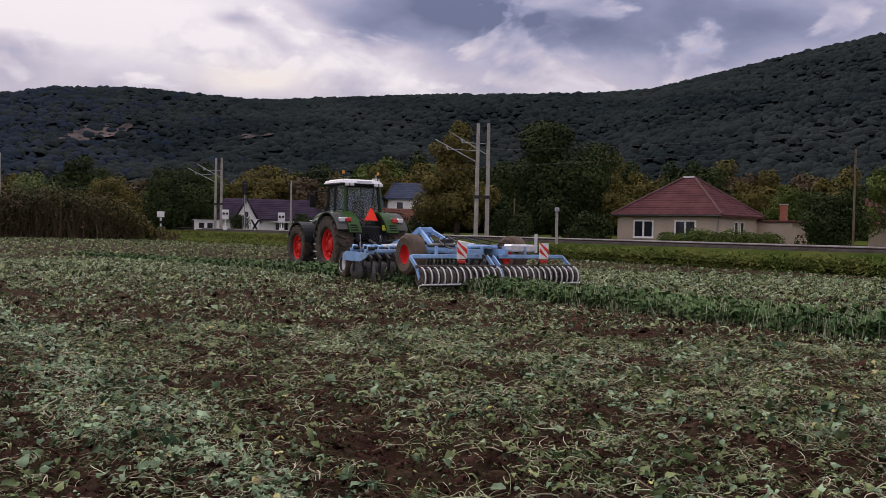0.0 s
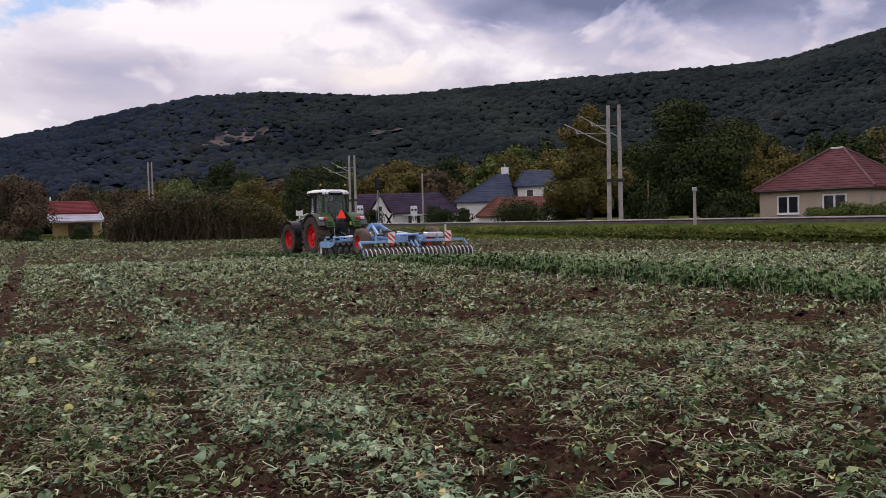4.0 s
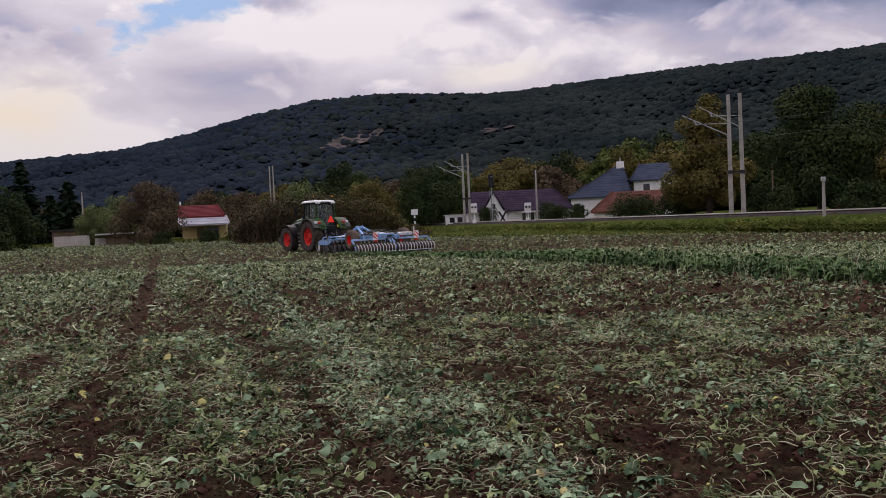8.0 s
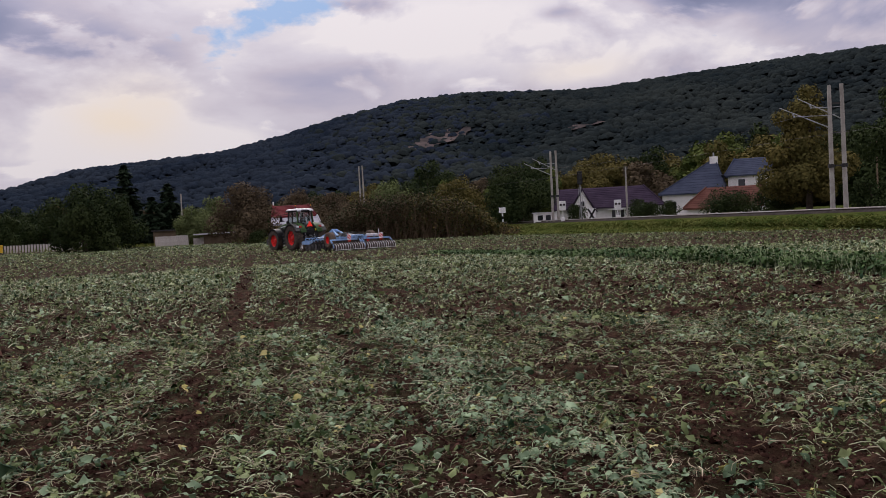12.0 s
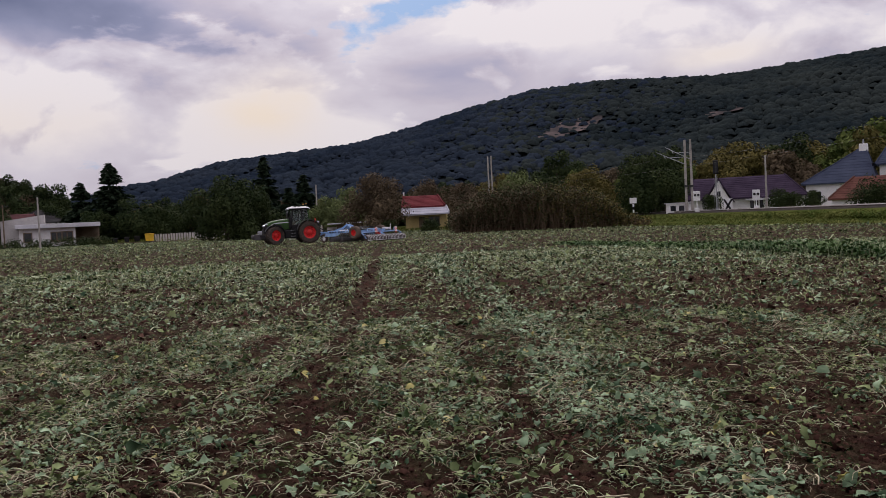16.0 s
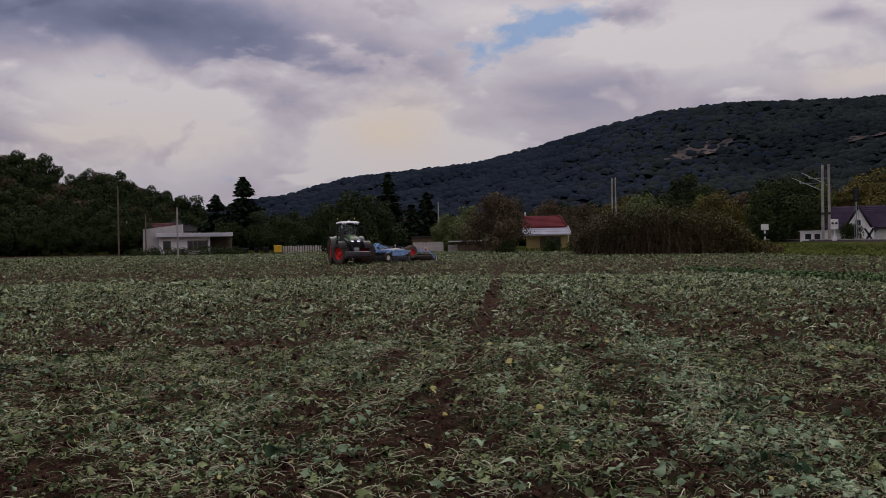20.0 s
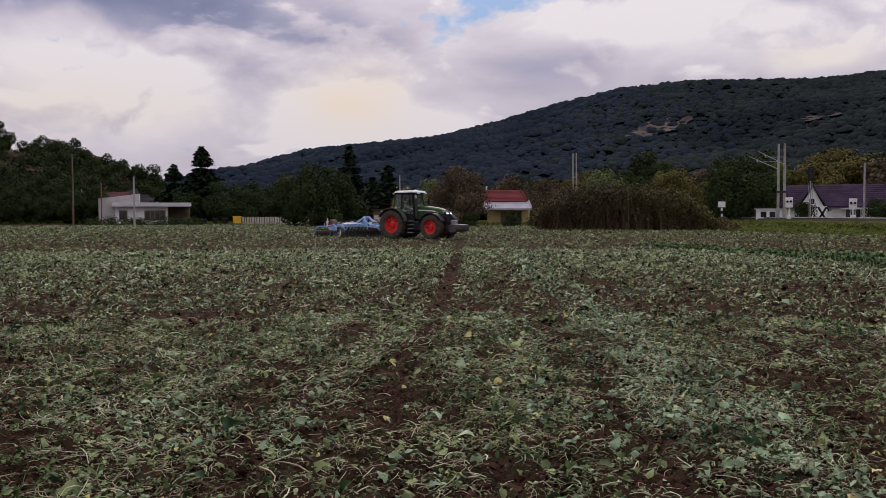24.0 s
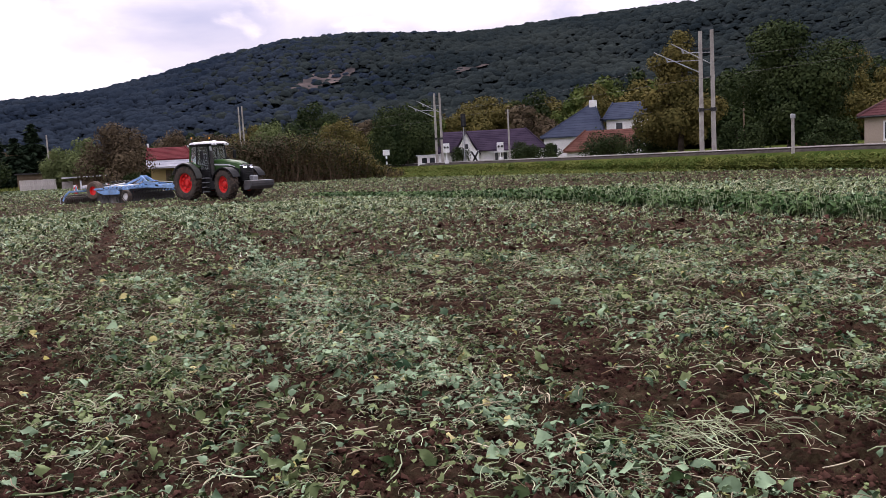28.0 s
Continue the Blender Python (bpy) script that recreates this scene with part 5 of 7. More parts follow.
def bungalow():
    x, y, _ = polar(-41.5, 150)
    t = thing("flat_roof_bungalow", pose(x, y, 0.75, 0, 0, 38), "white flat-roofed bungalow with a pale fascia", "house")
    part("wall", boxm(2.6, 10.7, 0, 8, -0.6, 2.55), M["plaster_white"], t)
    part("tall_block", prism(bmesh.new(), [(0, -0.6), (6.3, -0.6), (6.3, 4.7), (0, 3.9)], 1.2, 7), M["plaster_shaded"], t)
    part("roof", boxm(2.1, 14.4, -1.2, 8.6, 2.55, 3.2, bevel=0.03), M["tin"], t, "flat roof with a pale deep fascia")
    window(t, 8.7, 0.55, 3.0, 1.25, 0, M["wood"], mull=3)
    window(t, 3.8, 0.55, 1.0, 1.25, 0, M["wood"], mull=0)
    part("porch_post", boxm(14.0, 14.2, -0.9, -0.7, -0.5, 2.55), M["wood"], t)
    part("porch_back", boxm(10.7, 14.2, 5.5, 5.8, -0.5, 2.55), M["wood"], t)
    x, y, _ = polar(-40.9, 176)
    t = thing("village_house", pose(x, y, 0.8, 0, 0, 30), "far house with a dull tile roof", "house")
    part("wall", boxm(-4, 4, 0, 7, -0.5, 3.4), M["plaster_cream"], t)
    roof_faces(t, [((-4.5, -0.4, 3.4), (4.5, -0.4, 3.4), (3.2, 3.5, 5.6), (-3.2, 3.5, 5.6)), ((4.5, 7.4, 3.4), (-4.5, 7.4, 3.4), (-3.2, 3.5, 5.6), (3.2, 3.5, 5.6))], M["roof_red"], 8, "dull red tiles")
    x, y, _ = polar(-38.9, 182)
    t = thing("village_house", pose(x, y, 0.8, 0, 0, 60), "far house with a dark grey hipped roof", "house")
    part("wall", boxm(-4, 4, 0, 7, -0.5, 4), M["plaster_white"], t)
    roof_faces(t, [((-4.5, -0.4, 4), (4.5, -0.4, 4), (0.5, 3.5, 6.4), (-0.5, 3.5, 6.4)), ((4.5, -0.4, 4), (4.5, 7.4, 4), (0.5, 3.5, 6.4), (0.5, 3.5, 6.4)), ((4.5, 7.4, 4), (-4.5, 7.4, 4), (-0.5, 3.5, 6.4), (0.5, 3.5, 6.4)), ((-4.5, 7.4, 4), (-4.5, -0.4, 4), (-0.5, 3.5, 6.4), (-0.5, 3.5, 6.4))], M["roof_dark"], 8, "dark grey hipped roof")
    x, y, _ = polar(-47.6, 235)
    t = thing("hillside_cottage", pose(x, y, 11.5, 0, 0, 40), "small pale cottage among the trees of the knoll", "house")
    part("wall", boxm(-2.2, 2.2, 0, 4, -3, 1.6), M["plaster_white"], t)
    roof_faces(t, [((-2.6, -0.4, 1.6), (2.6, -0.4, 1.6), (2.6, 2, 3.4), (-2.6, 2, 3.4)), ((2.6, 4.4, 1.6), (-2.6, 4.4, 1.6), (-2.6, 2, 3.4), (2.6, 2, 3.4))], M["concrete"], 6, "grey roof")
    # a house beyond the shrub at the east end, and a garden shed
    x, y, _ = polar(44.2, 98)
    t = thing("garden_house", pose(x, y, 0.8, 0, 0, -45), "house with a brown tile roof behind the shrubs", "house")
    part("wall", boxm(-3, 5, 0, 6, -0.5, 2.4), M["plaster_cream"], t)
    roof_faces(t, [((-3.4, -0.4, 2.4), (5.4, -0.4, 2.4), (5.4, 3, 5.0), (-3.4, 3, 5.0)), ((5.4, 6.4, 2.4), (-3.4, 6.4, 2.4), (-3.4, 3, 5.0), (5.4, 3, 5.0))], M["roof_red"], 9, "brown-red tiles")
    x, y, _ = polar(25.2, 118)
    t = thing("brick_cottage", pose(x, y, 0.8, 0, 0, -30), "small cottage with an orange brick gable among trees", "house")
    part("wall", prism(bmesh.new(), [(-2.2, -0.5), (2.2, -0.5), (2.2, 2.4), (0, 4.2), (-2.2, 2.4)], 0, 5), M["roof_orange"], t)


bungalow()


def fences():
    rf = random.Random(3)

    def run(az0, az1, d0, d1, h, label, gap=0.02, bw=0.16, rise=0.0, board_m=None):
        p0, p1 = Vector(polar(az0, d0)), Vector(polar(az1, d1))
        ln = (p1 - p0).length
        t = thing("board_fence", Matrix.Translation(p0 + Vector((0, 0, rise))) @ pose(0, 0, 0, 0, 0, math.degrees(math.atan2(p1.y - p0.y, p1.x - p0.x))), label, "fence", "fences beyond the field")
        n = int(ln / (bw + gap))
        bms = boxm(0, bw, -0.015, 0.015, 0, h)
        first = part("board", bms, board_m or M["fence"], t)
        for k in range(1, n):
            share("board", first.data, t, Matrix.Translation((k * (bw + gap), 0, rf.uniform(-0.06, 0.05))))
        part("rail", boxm(0, ln, 0.02, 0.06, h * 0.75, h * 0.82), M["wood"], t)
        for k in range(int(ln / 2.5) + 1):
            part("post", boxm(k * 2.5, k * 2.5 + 0.12, 0.03, 0.15, 0, h * 1.02), M["wood"], t)

    run(-24.3, -22.2, 139, 136, 1.5, "tall pale board fence with grey stains", 0.03, 0.3)
    run(-22.0, -20.8, 134, 133, 1.05, "low pale wall of boards beside the willow", 0.02, 0.5)
    run(-33.0, -28.0, 150, 146, 1.15, "long pale picket fence along the meadow", 0.14, 0.3)
    # lean-to with a pale roof, dark shed
    x, y, _ = polar(-21.2, 131.5)
    t = thing("open_shed", pose(x, y, 0.3, 0, 0, 20), "low brown shed with a pale sheet roof", "shed")
    part("wall", boxm(-0.4, 3.6, 0.5, 3, 0, 1.35), M["wood"], t)
    part("roof", prism(bmesh.new(), [(-1.8, 1.4), (4.2, 1.5), (4.2, 1.68), (-1.8, 1.58)], -0.3, 3.3), M["tin"], t)
    x, y, _ = polar(-24.4, 146)
    t = thing("long_shed", pose(x, y, 0.3, 0, 0, 20), "long low dark wooden shed behind the fence", "shed")
    part("wall", boxm(0, 7, 0, 3, 0, 2.3), M["wood"], t)
    part("roof", boxm(-0.3, 7.3, -0.4, 3.3, 2.3, 2.5), M["darksteel"], t)
    # yellow and dark containers, wood stacks
    x, y, z = polar(-33.15, 148)
    t = thing("waste_container", pose(x, y, z, 0, 0, 33), "yellow lidded waste container", "container")
    b = part("body", prism(bmesh.new(), [(-0.6, 0.12), (0.6, 0.12), (0.68, 1.15), (-0.68, 1.15)], -0.45, 0.45), M["yellow"], t)
    part("lid", boxm(-0.74, 0.74, -0.52, 0.52, 1.15, 1.32, bevel=0.05), M["yellow"], t)
    for sx in (-0.5, 0.5):
        for sy in (-0.35, 0.35):
            part("wheel", tube(bmesh.new(), (sx, sy - 0.03, 0.08), (sx, sy + 0.03, 0.08), 0.08, 0.08, 10), M["black"], t)
    for az, s in ((-33.9, 0.9), (-34.5, 0.8), (-35.2, 0.7)):
        x, y, z = polar(az, 149)
        t = thing("waste_bin", pose(x, y, z, 0, 0, rf.uniform(0, 60)), "dark wheeled waste bin", "bin")
        part("body", prism(bmesh.new(), [(-0.3, 0.1), (0.3, 0.1), (0.36, 1.0 * s), (-0.36, 1.0 * s)], -0.32, 0.32), M["black"], t)
        part("lid", boxm(-0.4, 0.4, -0.38, 0.38, s, s + 0.12, bevel=0.03), M["darksteel"], t)


fences()


# ---- tractor ----
M["tyre"] = mat("dusty_tyre_rubber", (0.03, 0.027, 0.025), (0.075, 0.06, 0.048), 2.5, 0.9, fine=25, bump=0.4, dirt=(0.13, 0.09, 0.06), dirt_amt=0.7)
M["rim_red"] = mat("red_wheel_paint", (0.7, 0.02, 0.018), (0.8, 0.035, 0.03), 2, 0.45, fine=20, dirt=(0.3, 0.06, 0.045), dirt_amt=0.25)
M["green"] = mat("dark_green_paint", (0.02, 0.06, 0.011), (0.038, 0.1, 0.018), 1.2, 0.42, fine=20, spec=0.25, bump=0.02, dirt=(0.045, 0.065, 0.022), dirt_amt=0.15)
M["greylac"] = mat("dark_grey_panel", (0.045, 0.048, 0.044), (0.08, 0.083, 0.076), 1.5, 0.5, fine=20, bump=0.04, spec=0.3, dirt=(0.13, 0.115, 0.09), dirt_amt=0.3)
M["cabglass"] = mat("tinted_cab_glass", (0.66, 0.74, 0.72), (0.7, 0.78, 0.76), 1, 0.03, bump=0, spec=0.6)
M["lamp_white"] = mat("lit_headlamp", (0.78, 0.76, 1.0), (0.86, 0.84, 1.0), 1, 0.3, bump=0, emit=2.2)
M["lamp_clear"] = mat("clear_lamp_glass", (0.6, 0.62, 0.65), (0.75, 0.77, 0.8), 3, 0.15, bump=0, spec=0.7)
M["lamp_red"] = mat("red_lamp_glass", (0.45, 0.02, 0.015), (0.6, 0.04, 0.03), 3, 0.2, bump=0, spec=0.7)
M["amber"] = mat("amber_lamp_glass", (0.7, 0.3, 0.03), (0.8, 0.4, 0.05), 3, 0.2, bump=0, spec=0.7)
M["ballast_grey"] = mat("grey_cast_weight", (0.05, 0.05, 0.054), (0.085, 0.085, 0.09), 2, 0.6, fine=20, dirt=(0.12, 0.1, 0.08), dirt_amt=0.4)
# weak emission stands in for light the triangle would reflect
M["triangle"] = mat("red_triangle_with_glow", (0.8, 0.035, 0.02), (0.9, 0.06, 0.03), 4, 0.35, bump=0.02, emit=0.25)
M["plate_yellow"] = mat("yellow_reflective_plate", (0.7, 0.62, 0.05), (0.8, 0.72, 0.08), 4, 0.4, bump=0)


M["cabglass"].node_tree.nodes["Principled BSDF"].inputs["Transmission Weight"].default_value = 0.94
M["cabglass"].node_tree.nodes["Principled BSDF"].inputs["IOR"].default_value = 1.22


def tyre_mesh(R, width, rim, lugs):
    """A tractor tyre about the y axis, with chevron lugs."""
    bm = bmesh.new()
    w = width / 2
    lathe(bm, [(rim, -w * 0.82), (rim * 1.12, -w * 0.97), (R * 0.84, -w), (R * 0.945, -w * 0.86), (R * 0.955, 0), (R * 0.945, w * 0.86), (R * 0.84, w), (rim * 1.12, w * 0.97), (rim, w * 0.82)], 40, closed=True)
    step = 2 * math.pi / lugs
    for k in range(lugs):
        for s in (-1, 1):
            a0 = k * step + (step / 2 if s > 0 else 0)
            pts = []
            for f, da in ((0.02, 0.42), (0.55, 0.18), (1.0, -0.12)):
                y = s * w * f
                rr = R if f < 0.9 else R * 0.985
                for b, r in ((0, R * 0.94), (0.34, R * 0.94), (0.3, rr), (0.04, rr)):
                    a = a0 + (da + b) * step * 1.05
                    pts.append(bm.verts.new((r * math.cos(a), y, r * math.sin(a))))
            for i in range(2):
                for j in range(4):
                    q = [pts[i * 4 + j], pts[i * 4 + (j + 1) % 4], pts[(i + 1) * 4 + (j + 1) % 4], pts[(i + 1) * 4 + j]]
                    bm.faces.new(q)
            bm.faces.new(pts[0:4])
            tip = [bm.verts.new((v.co.x * 0.9, s * w * 1.01, v.co.z * 0.9)) for v in pts[8:12]]
            for j in range(4):
                bm.faces.new((pts[8 + j], pts[8 + (j + 1) % 4], tip[(j + 1) % 4], tip[j]))
    bmesh.ops.recalc_face_normals(bm, faces=bm.faces[:])
    return bm


def wheel(parent, R, width, rim, lugs, x, y, bolts=10):
    s = 1 if y > 0 else -1
    w = part("wheel", tyre_mesh(R, width, rim, lugs), M["tyre"], parent, "big lugged tyre with dried soil")
    w.matrix_basis = pose(x, y, R)
    b = width / 2 * s
    bm = lathe(bmesh.new(), [(rim * 1.05, b * 0.86), (rim * 1.06, b * 0.72), (rim * 0.9, b * 0.62), (rim * 0.86, b * 0.2), (rim * 0.7, b * 0.12), (rim * 0.3, b * 0.3), (rim * 0.28, -b * 0.3), (rim * 0.9, -b * 0.5), (rim * 1.04, -b * 0.84)], 32, closed=True)
    part("rim", bm, M["rim_red"], w, "red steel rim")
    bm = lathe(bmesh.new(), [(rim * 0.32, b * 0.1), (rim * 0.32, b * 0.52), (rim * 0.2, b * 0.6), (0.01, b * 0.6)], 18)
    part("hub", bm, M["rim_red"], w, "red hub")
    bolt = lathe(bmesh.new(), [(0.03, b * 0.18), (0.03, b * 0.3), (0.001, b * 0.3)], 6)
    first = None
    for k in range(bolts):
        a = 2 * math.pi * k / bolts
        m = Matrix.Translation((rim * 0.5 * math.cos(a), 0, rim * 0.5 * math.sin(a)))
        if first is None:
            first = part("bolt", bolt, M["darksteel"], w)
            first.matrix_basis = m
        else:
            share("bolt", first.data, w, m)
    # eight raised lobes on the disc
    lob = None
    for k in range(8):
        a = 2 * math.pi * (k + 0.5) / 8
        m = pose(rim * 0.72 * math.cos(a), 0, rim * 0.72 * math.sin(a), 0, -math.degrees(a), 0)
        if lob is None:
            lob = part("disc_lobe", boxm(-rim * 0.13, rim * 0.13, min(0, b * 0.46), max(0, b * 0.46), -rim * 0.17, rim * 0.17, bevel=0.02), M["rim_red"], w)
            lob.matrix_basis = m
        else:
            share("disc_lobe", lob.data, w, m)
    return w


def fender(parent, R, y0, y1, cx, cz, a0, a1, material, label="", thick=0.05, seg=12):
    bm = bmesh.new()
    rows_ = []
    for k in range(seg + 1):
        a = radians(a0 + (a1 - a0) * k / seg)
        rows_.append([bm.verts.new((cx + r * math.cos(a), y, cz + r * math.sin(a))) for y, r in ((y0, R), (y1, R), (y1, R - thick), (y0, R - thick))])
    for k in range(seg):
        for j in range(4):
            bm.faces.new((rows_[k][j], rows_[k][(j + 1) % 4], rows_[k + 1][(j + 1) % 4], rows_[k + 1][j]))
    bm.faces.new(rows_[0])
    bm.faces.new(rows_[-1])
    bmesh.ops.recalc_face_normals(bm, faces=bm.faces[:])
    return part("fender", bm, material, parent, label)


def loft(bm, sections):
    """Joins closed sections of equal count into a hull."""
    rs = [[bm.verts.new(p) for p in s] for s in sections]
    n = len(rs[0])
    for a, b in zip(rs, rs[1:]):
        for i in range(n):
            bm.faces.new((a[i], a[(i + 1) % n], b[(i + 1) % n], b[i]))
    bm.faces.new(rs[0])
    bm.faces.new(rs[-1])
    bmesh.ops.recalc_face_normals(bm, faces=bm.faces[:])
    return bm


def hood_section(x, z0, z1, w0, w1):
    return [(x, -w0, z0), (x, -w0 * 1.02, z0 + (z1 - z0) * 0.55), (x, -w1, z1 - 0.09), (x, -w1 * 0.72, z1 - 0.01), (x, 0, z1 + 0.02),
            (x, w1 * 0.72, z1 - 0.01), (x, w1, z1 - 0.09), (x, w0 * 1.02, z0 + (z1 - z0) * 0.55), (x, w0, z0)]


WHEELBASE = 3.25


def build_tractor():
    t = thing("tractor", pose(0, 0, 0), "large dark green tractor with red wheels and white cab roof", "tractor")
    # chassis
    part("transmission", boxm(-0.7, 1.5, -0.36, 0.36, 0.62, 1.35, bevel=0.08), M["darksteel"], t)
    part("engine_block", boxm(1.4, 3.7, -0.32, 0.32, 0.72, 1.55, bevel=0.06), M["black"], t)
    part("front_axle", boxm(WHEELBASE - 0.2, WHEELBASE + 0.2, -0.95, 0.95, 0.68, 1.0, bevel=0.06), M["darksteel"], t)
    part("rear_axle", tube(bmesh.new(), (0, -1.0, 1.06), (0, 1.0, 1.06), 0.24, 0.24, 14), M["darksteel"], t)
    # hood
    bm = loft(bmesh.new(), [hood_section(1.55, 1.45, 2.42, 0.5, 0.46), hood_section(2.6, 1.4, 2.36, 0.5, 0.44), hood_section(3.4, 1.32, 2.24, 0.48, 0.42), hood_section(3.85, 1.3, 2.08, 0.45, 0.38)])
    hood = part("hood", bm, M["green"], t, "glossy dark green engine hood")
    for s in (-1, 1):
        bm = bmesh.new()
        prism(bm, [(2.3, 1.44), (3.3, 1.38), (3.82, 1.36), (3.84, 1.78), (3.2, 1.98), (2.6, 1.86)], s * 0.49, s * 0.53)
        part("side_grille", bm, M["black"], hood, "black side grille")
        bm = bmesh.new()
        prism(bm, [(1.7, 2.06), (3.0, 2.0), (3.5, 1.86), (3.45, 1.93), (3.0, 2.08), (1.7, 2.14)], s * 0.48, s * 0.522)
        part("badge_strip", bm, M["lamp_clear"], hood, "pale trim strip")
    bm = loft(bmesh.new(), [hood_section(3.84, 1.05, 2.06, 0.44, 0.37), hood_section(4.05, 1.06, 1.98, 0.4, 0.33), hood_section(4.16, 1.12, 1.8, 0.33, 0.26)])
    gr = part("front_grille", bm, M["black"], t, "black front grille")
    for k in range(6):
        part("grille_bar", boxm(4.06, 4.19, -0.3, 0.3, 1.15 + k * 0.1, 1.18 + k * 0.1), M["darksteel"], gr)
    for s in (-1, 1):
        part("headlamp", boxm(3.98, 4.14, min(s * 0.12, s * 0.34), max(s * 0.12, s * 0.34), 1.8, 1.9, bevel=0.03), M["lamp_white"], gr, "lit white headlamp")
        part("headlamp_brow", boxm(3.8, 4.05, min(s * 0.1, s * 0.42), max(s * 0.1, s * 0.42), 1.93, 1.98, bevel=0.015), M["lamp_clear"], gr)
    # front linkage and weight
    part("linkage", boxm(4.05, 4.55, -0.42, 0.42, 0.55, 1.0, bevel=0.04), M["darksteel"], t)
    for s in (-1, 1):
        part("link_arm", beam(bmesh.new(), (4.0, s * 0.4, 0.75), (4.75, s * 0.42, 0.68), 0.09, 0.14), M["darksteel"], t)
    wt = part("front_weight", prism(bmesh.new(), [(4.6, 0.5), (5.05, 0.55), (5.2, 0.72), (5.2, 1.02), (4.65, 1.06)], -0.95, 0.95), M["ballast_grey"], t, "grey cast front weight")
    part("weight_step", boxm(5.2, 5.23, -0.85, 0.85, 0.8, 0.86), M["darksteel"], wt)
    part("coupler", boxm(4.3, 4.7, -0.2, 0.2, 1.0, 1.35, bevel=0.05), M["steel"], t)
    # tanks and steps
    part("fuel_tank", boxm(0.95, 2.35, 0.42, 0.98, 0.55, 1.35, bevel=0.1), M["black"], t, "black fuel tank")
    part("air_tank", boxm(0.95, 2.3, -0.98, -0.42, 0.55, 1.3, bevel=0.1), M["black"], t, "black tank and battery box")
    for s in (-1, 1):
        for k in range(4):
            part("step", boxm(1.3, 1.75, min(s * 0.95, s * 1.2), max(s * 0.95, s * 1.2), 0.45 + 0.28 * k, 0.49 + 0.28 * k, bevel=0.01), M["steel"], t)
        part("step_side", beam(bmesh.new(), (1.28, s * 1.15, 0.42), (1.28, s * 1.0, 1.5), 0.03, 0.18), M["black"], t)
    # cab
    fl = part("cab_floor", boxm(-0.15, 1.62, -0.82, 0.82, 1.3, 1.75, bevel=0.06), M["black"], t)
    zc, zt = 1.75, 3.3
    posts = [(-0.2, 0.78, -0.02, 0.7), (0.55, 0.86, 0.6, 0.78), (1.6, 0.76, 1.42, 0.66)]
    for x0, y0, x1, y1 in posts:
        for s in (-1, 1):
            part("cab_post", beam(bmesh.new(), (x0, s * y0, zc - 0.05), (x1, s * y1, zt + 0.02), 0.09, 0.1), M["green"] if x0 < 0 else M["black"], t)
    c = []
    for s in (-1, 1):
        for a, b in ((0, 1), (1, 2)):
            p, q = posts[a], posts[b]
            bm = bmesh.new()
            o = [(p[0] + 0.05, s * p[1], zc), (q[0] - 0.05, s * q[1], zc), (q[2] - 0.05, s * q[3], zt), (p[2] + 0.05, s * p[3], zt)]
            loft(bm, [[(x, y, z) for x, y, z in o], [(x, y - s * 0.02, z) for x, y, z in o]])
            part("side_window", bm, M["cabglass"], t, "tinted cab glass")
    for xa, xb, nm in ((-0.22, -0.04, "rear_window"), (1.62, 1.44, "windscreen")):
        bm = bmesh.new()
        o = [(xa, -0.72, zc), (xa, 0.72, zc), (xb, 0.64, zt), (xb, -0.64, zt)]
        loft(bm, [o, [(x + 0.02, y, z) for x, y, z in o]])
        part(nm, bm, M["cabglass"], t, "tinted cab glass")
    bm = bmesh.new()
    for p, q in (((-0.24, -0.74, zc), (-0.24, 0.74, zc)), ((-0.06, -0.66, zt - 0.04), (-0.06, 0.66, zt - 0.04)), ((-0.23, -0.7, zc), (-0.05, -0.63, zt)), ((-0.23, 0.7, zc), (-0.05, 0.63, zt))):
        beam(bm, p, q, 0.05, 0.07)
    part("rear_window_frame", bm, M["black"], t, "black rear window frame")
    for s in (-1, 1):
        part("door_sill", beam(bmesh.new(), (0.6, s * 0.85, zc + 0.02), (1.58, s * 0.78, zc + 0.02), 0.05, 0.08), M["black"], t)
        part("door_header", beam(bmesh.new(), (0.62, s * 0.79, zt - 0.05), (1.4, s * 0.69, zt - 0.05), 0.05, 0.08), M["black"], t)
    # seat and wheel seen through the glass
    part("seat", boxm(0.25, 0.75, -0.28, 0.28, 1.75, 2.1, bevel=0.08), M["black"], t)
    part("seat_back", boxm(0.15, 0.35, -0.26, 0.26, 2.05, 2.8, bevel=0.08), M["black"], t)
    part("steering_wheel", tube(bmesh.new(), (1.1, 0, 2.25), (1.14, 0, 2.3), 0.2, 0.2, 14), M["black"], t)
    # roof
    def roof_ring(x0, x1, y, z):
        return [(x0 + 0.15, -y, z), (x1 - 0.2, -y, z), (x1, -y * 0.75, z), (x1, y * 0.75, z), (x1 - 0.2, y, z), (x0 + 0.15, y, z), (x0, y * 0.8, z), (x0, -y * 0.8, z)]
    bm = loft(bmesh.new(), [roof_ring(-0.16, 1.78, 0.84, 3.28), roof_ring(-0.2, 1.84, 0.88, 3.34), roof_ring(-0.18, 1.82, 0.87, 3.38)])
    part("roof_rim", bm, M["black"], t, "black roof rim")
    bm = loft(bmesh.new(), [roof_ring(-0.16, 1.8, 0.86, 3.38), roof_ring(-0.08, 1.72, 0.82, 3.48), roof_ring(0.1, 1.5, 0.66, 3.53)])
    part("roof", bm, M["white"], t, "white cab roof")
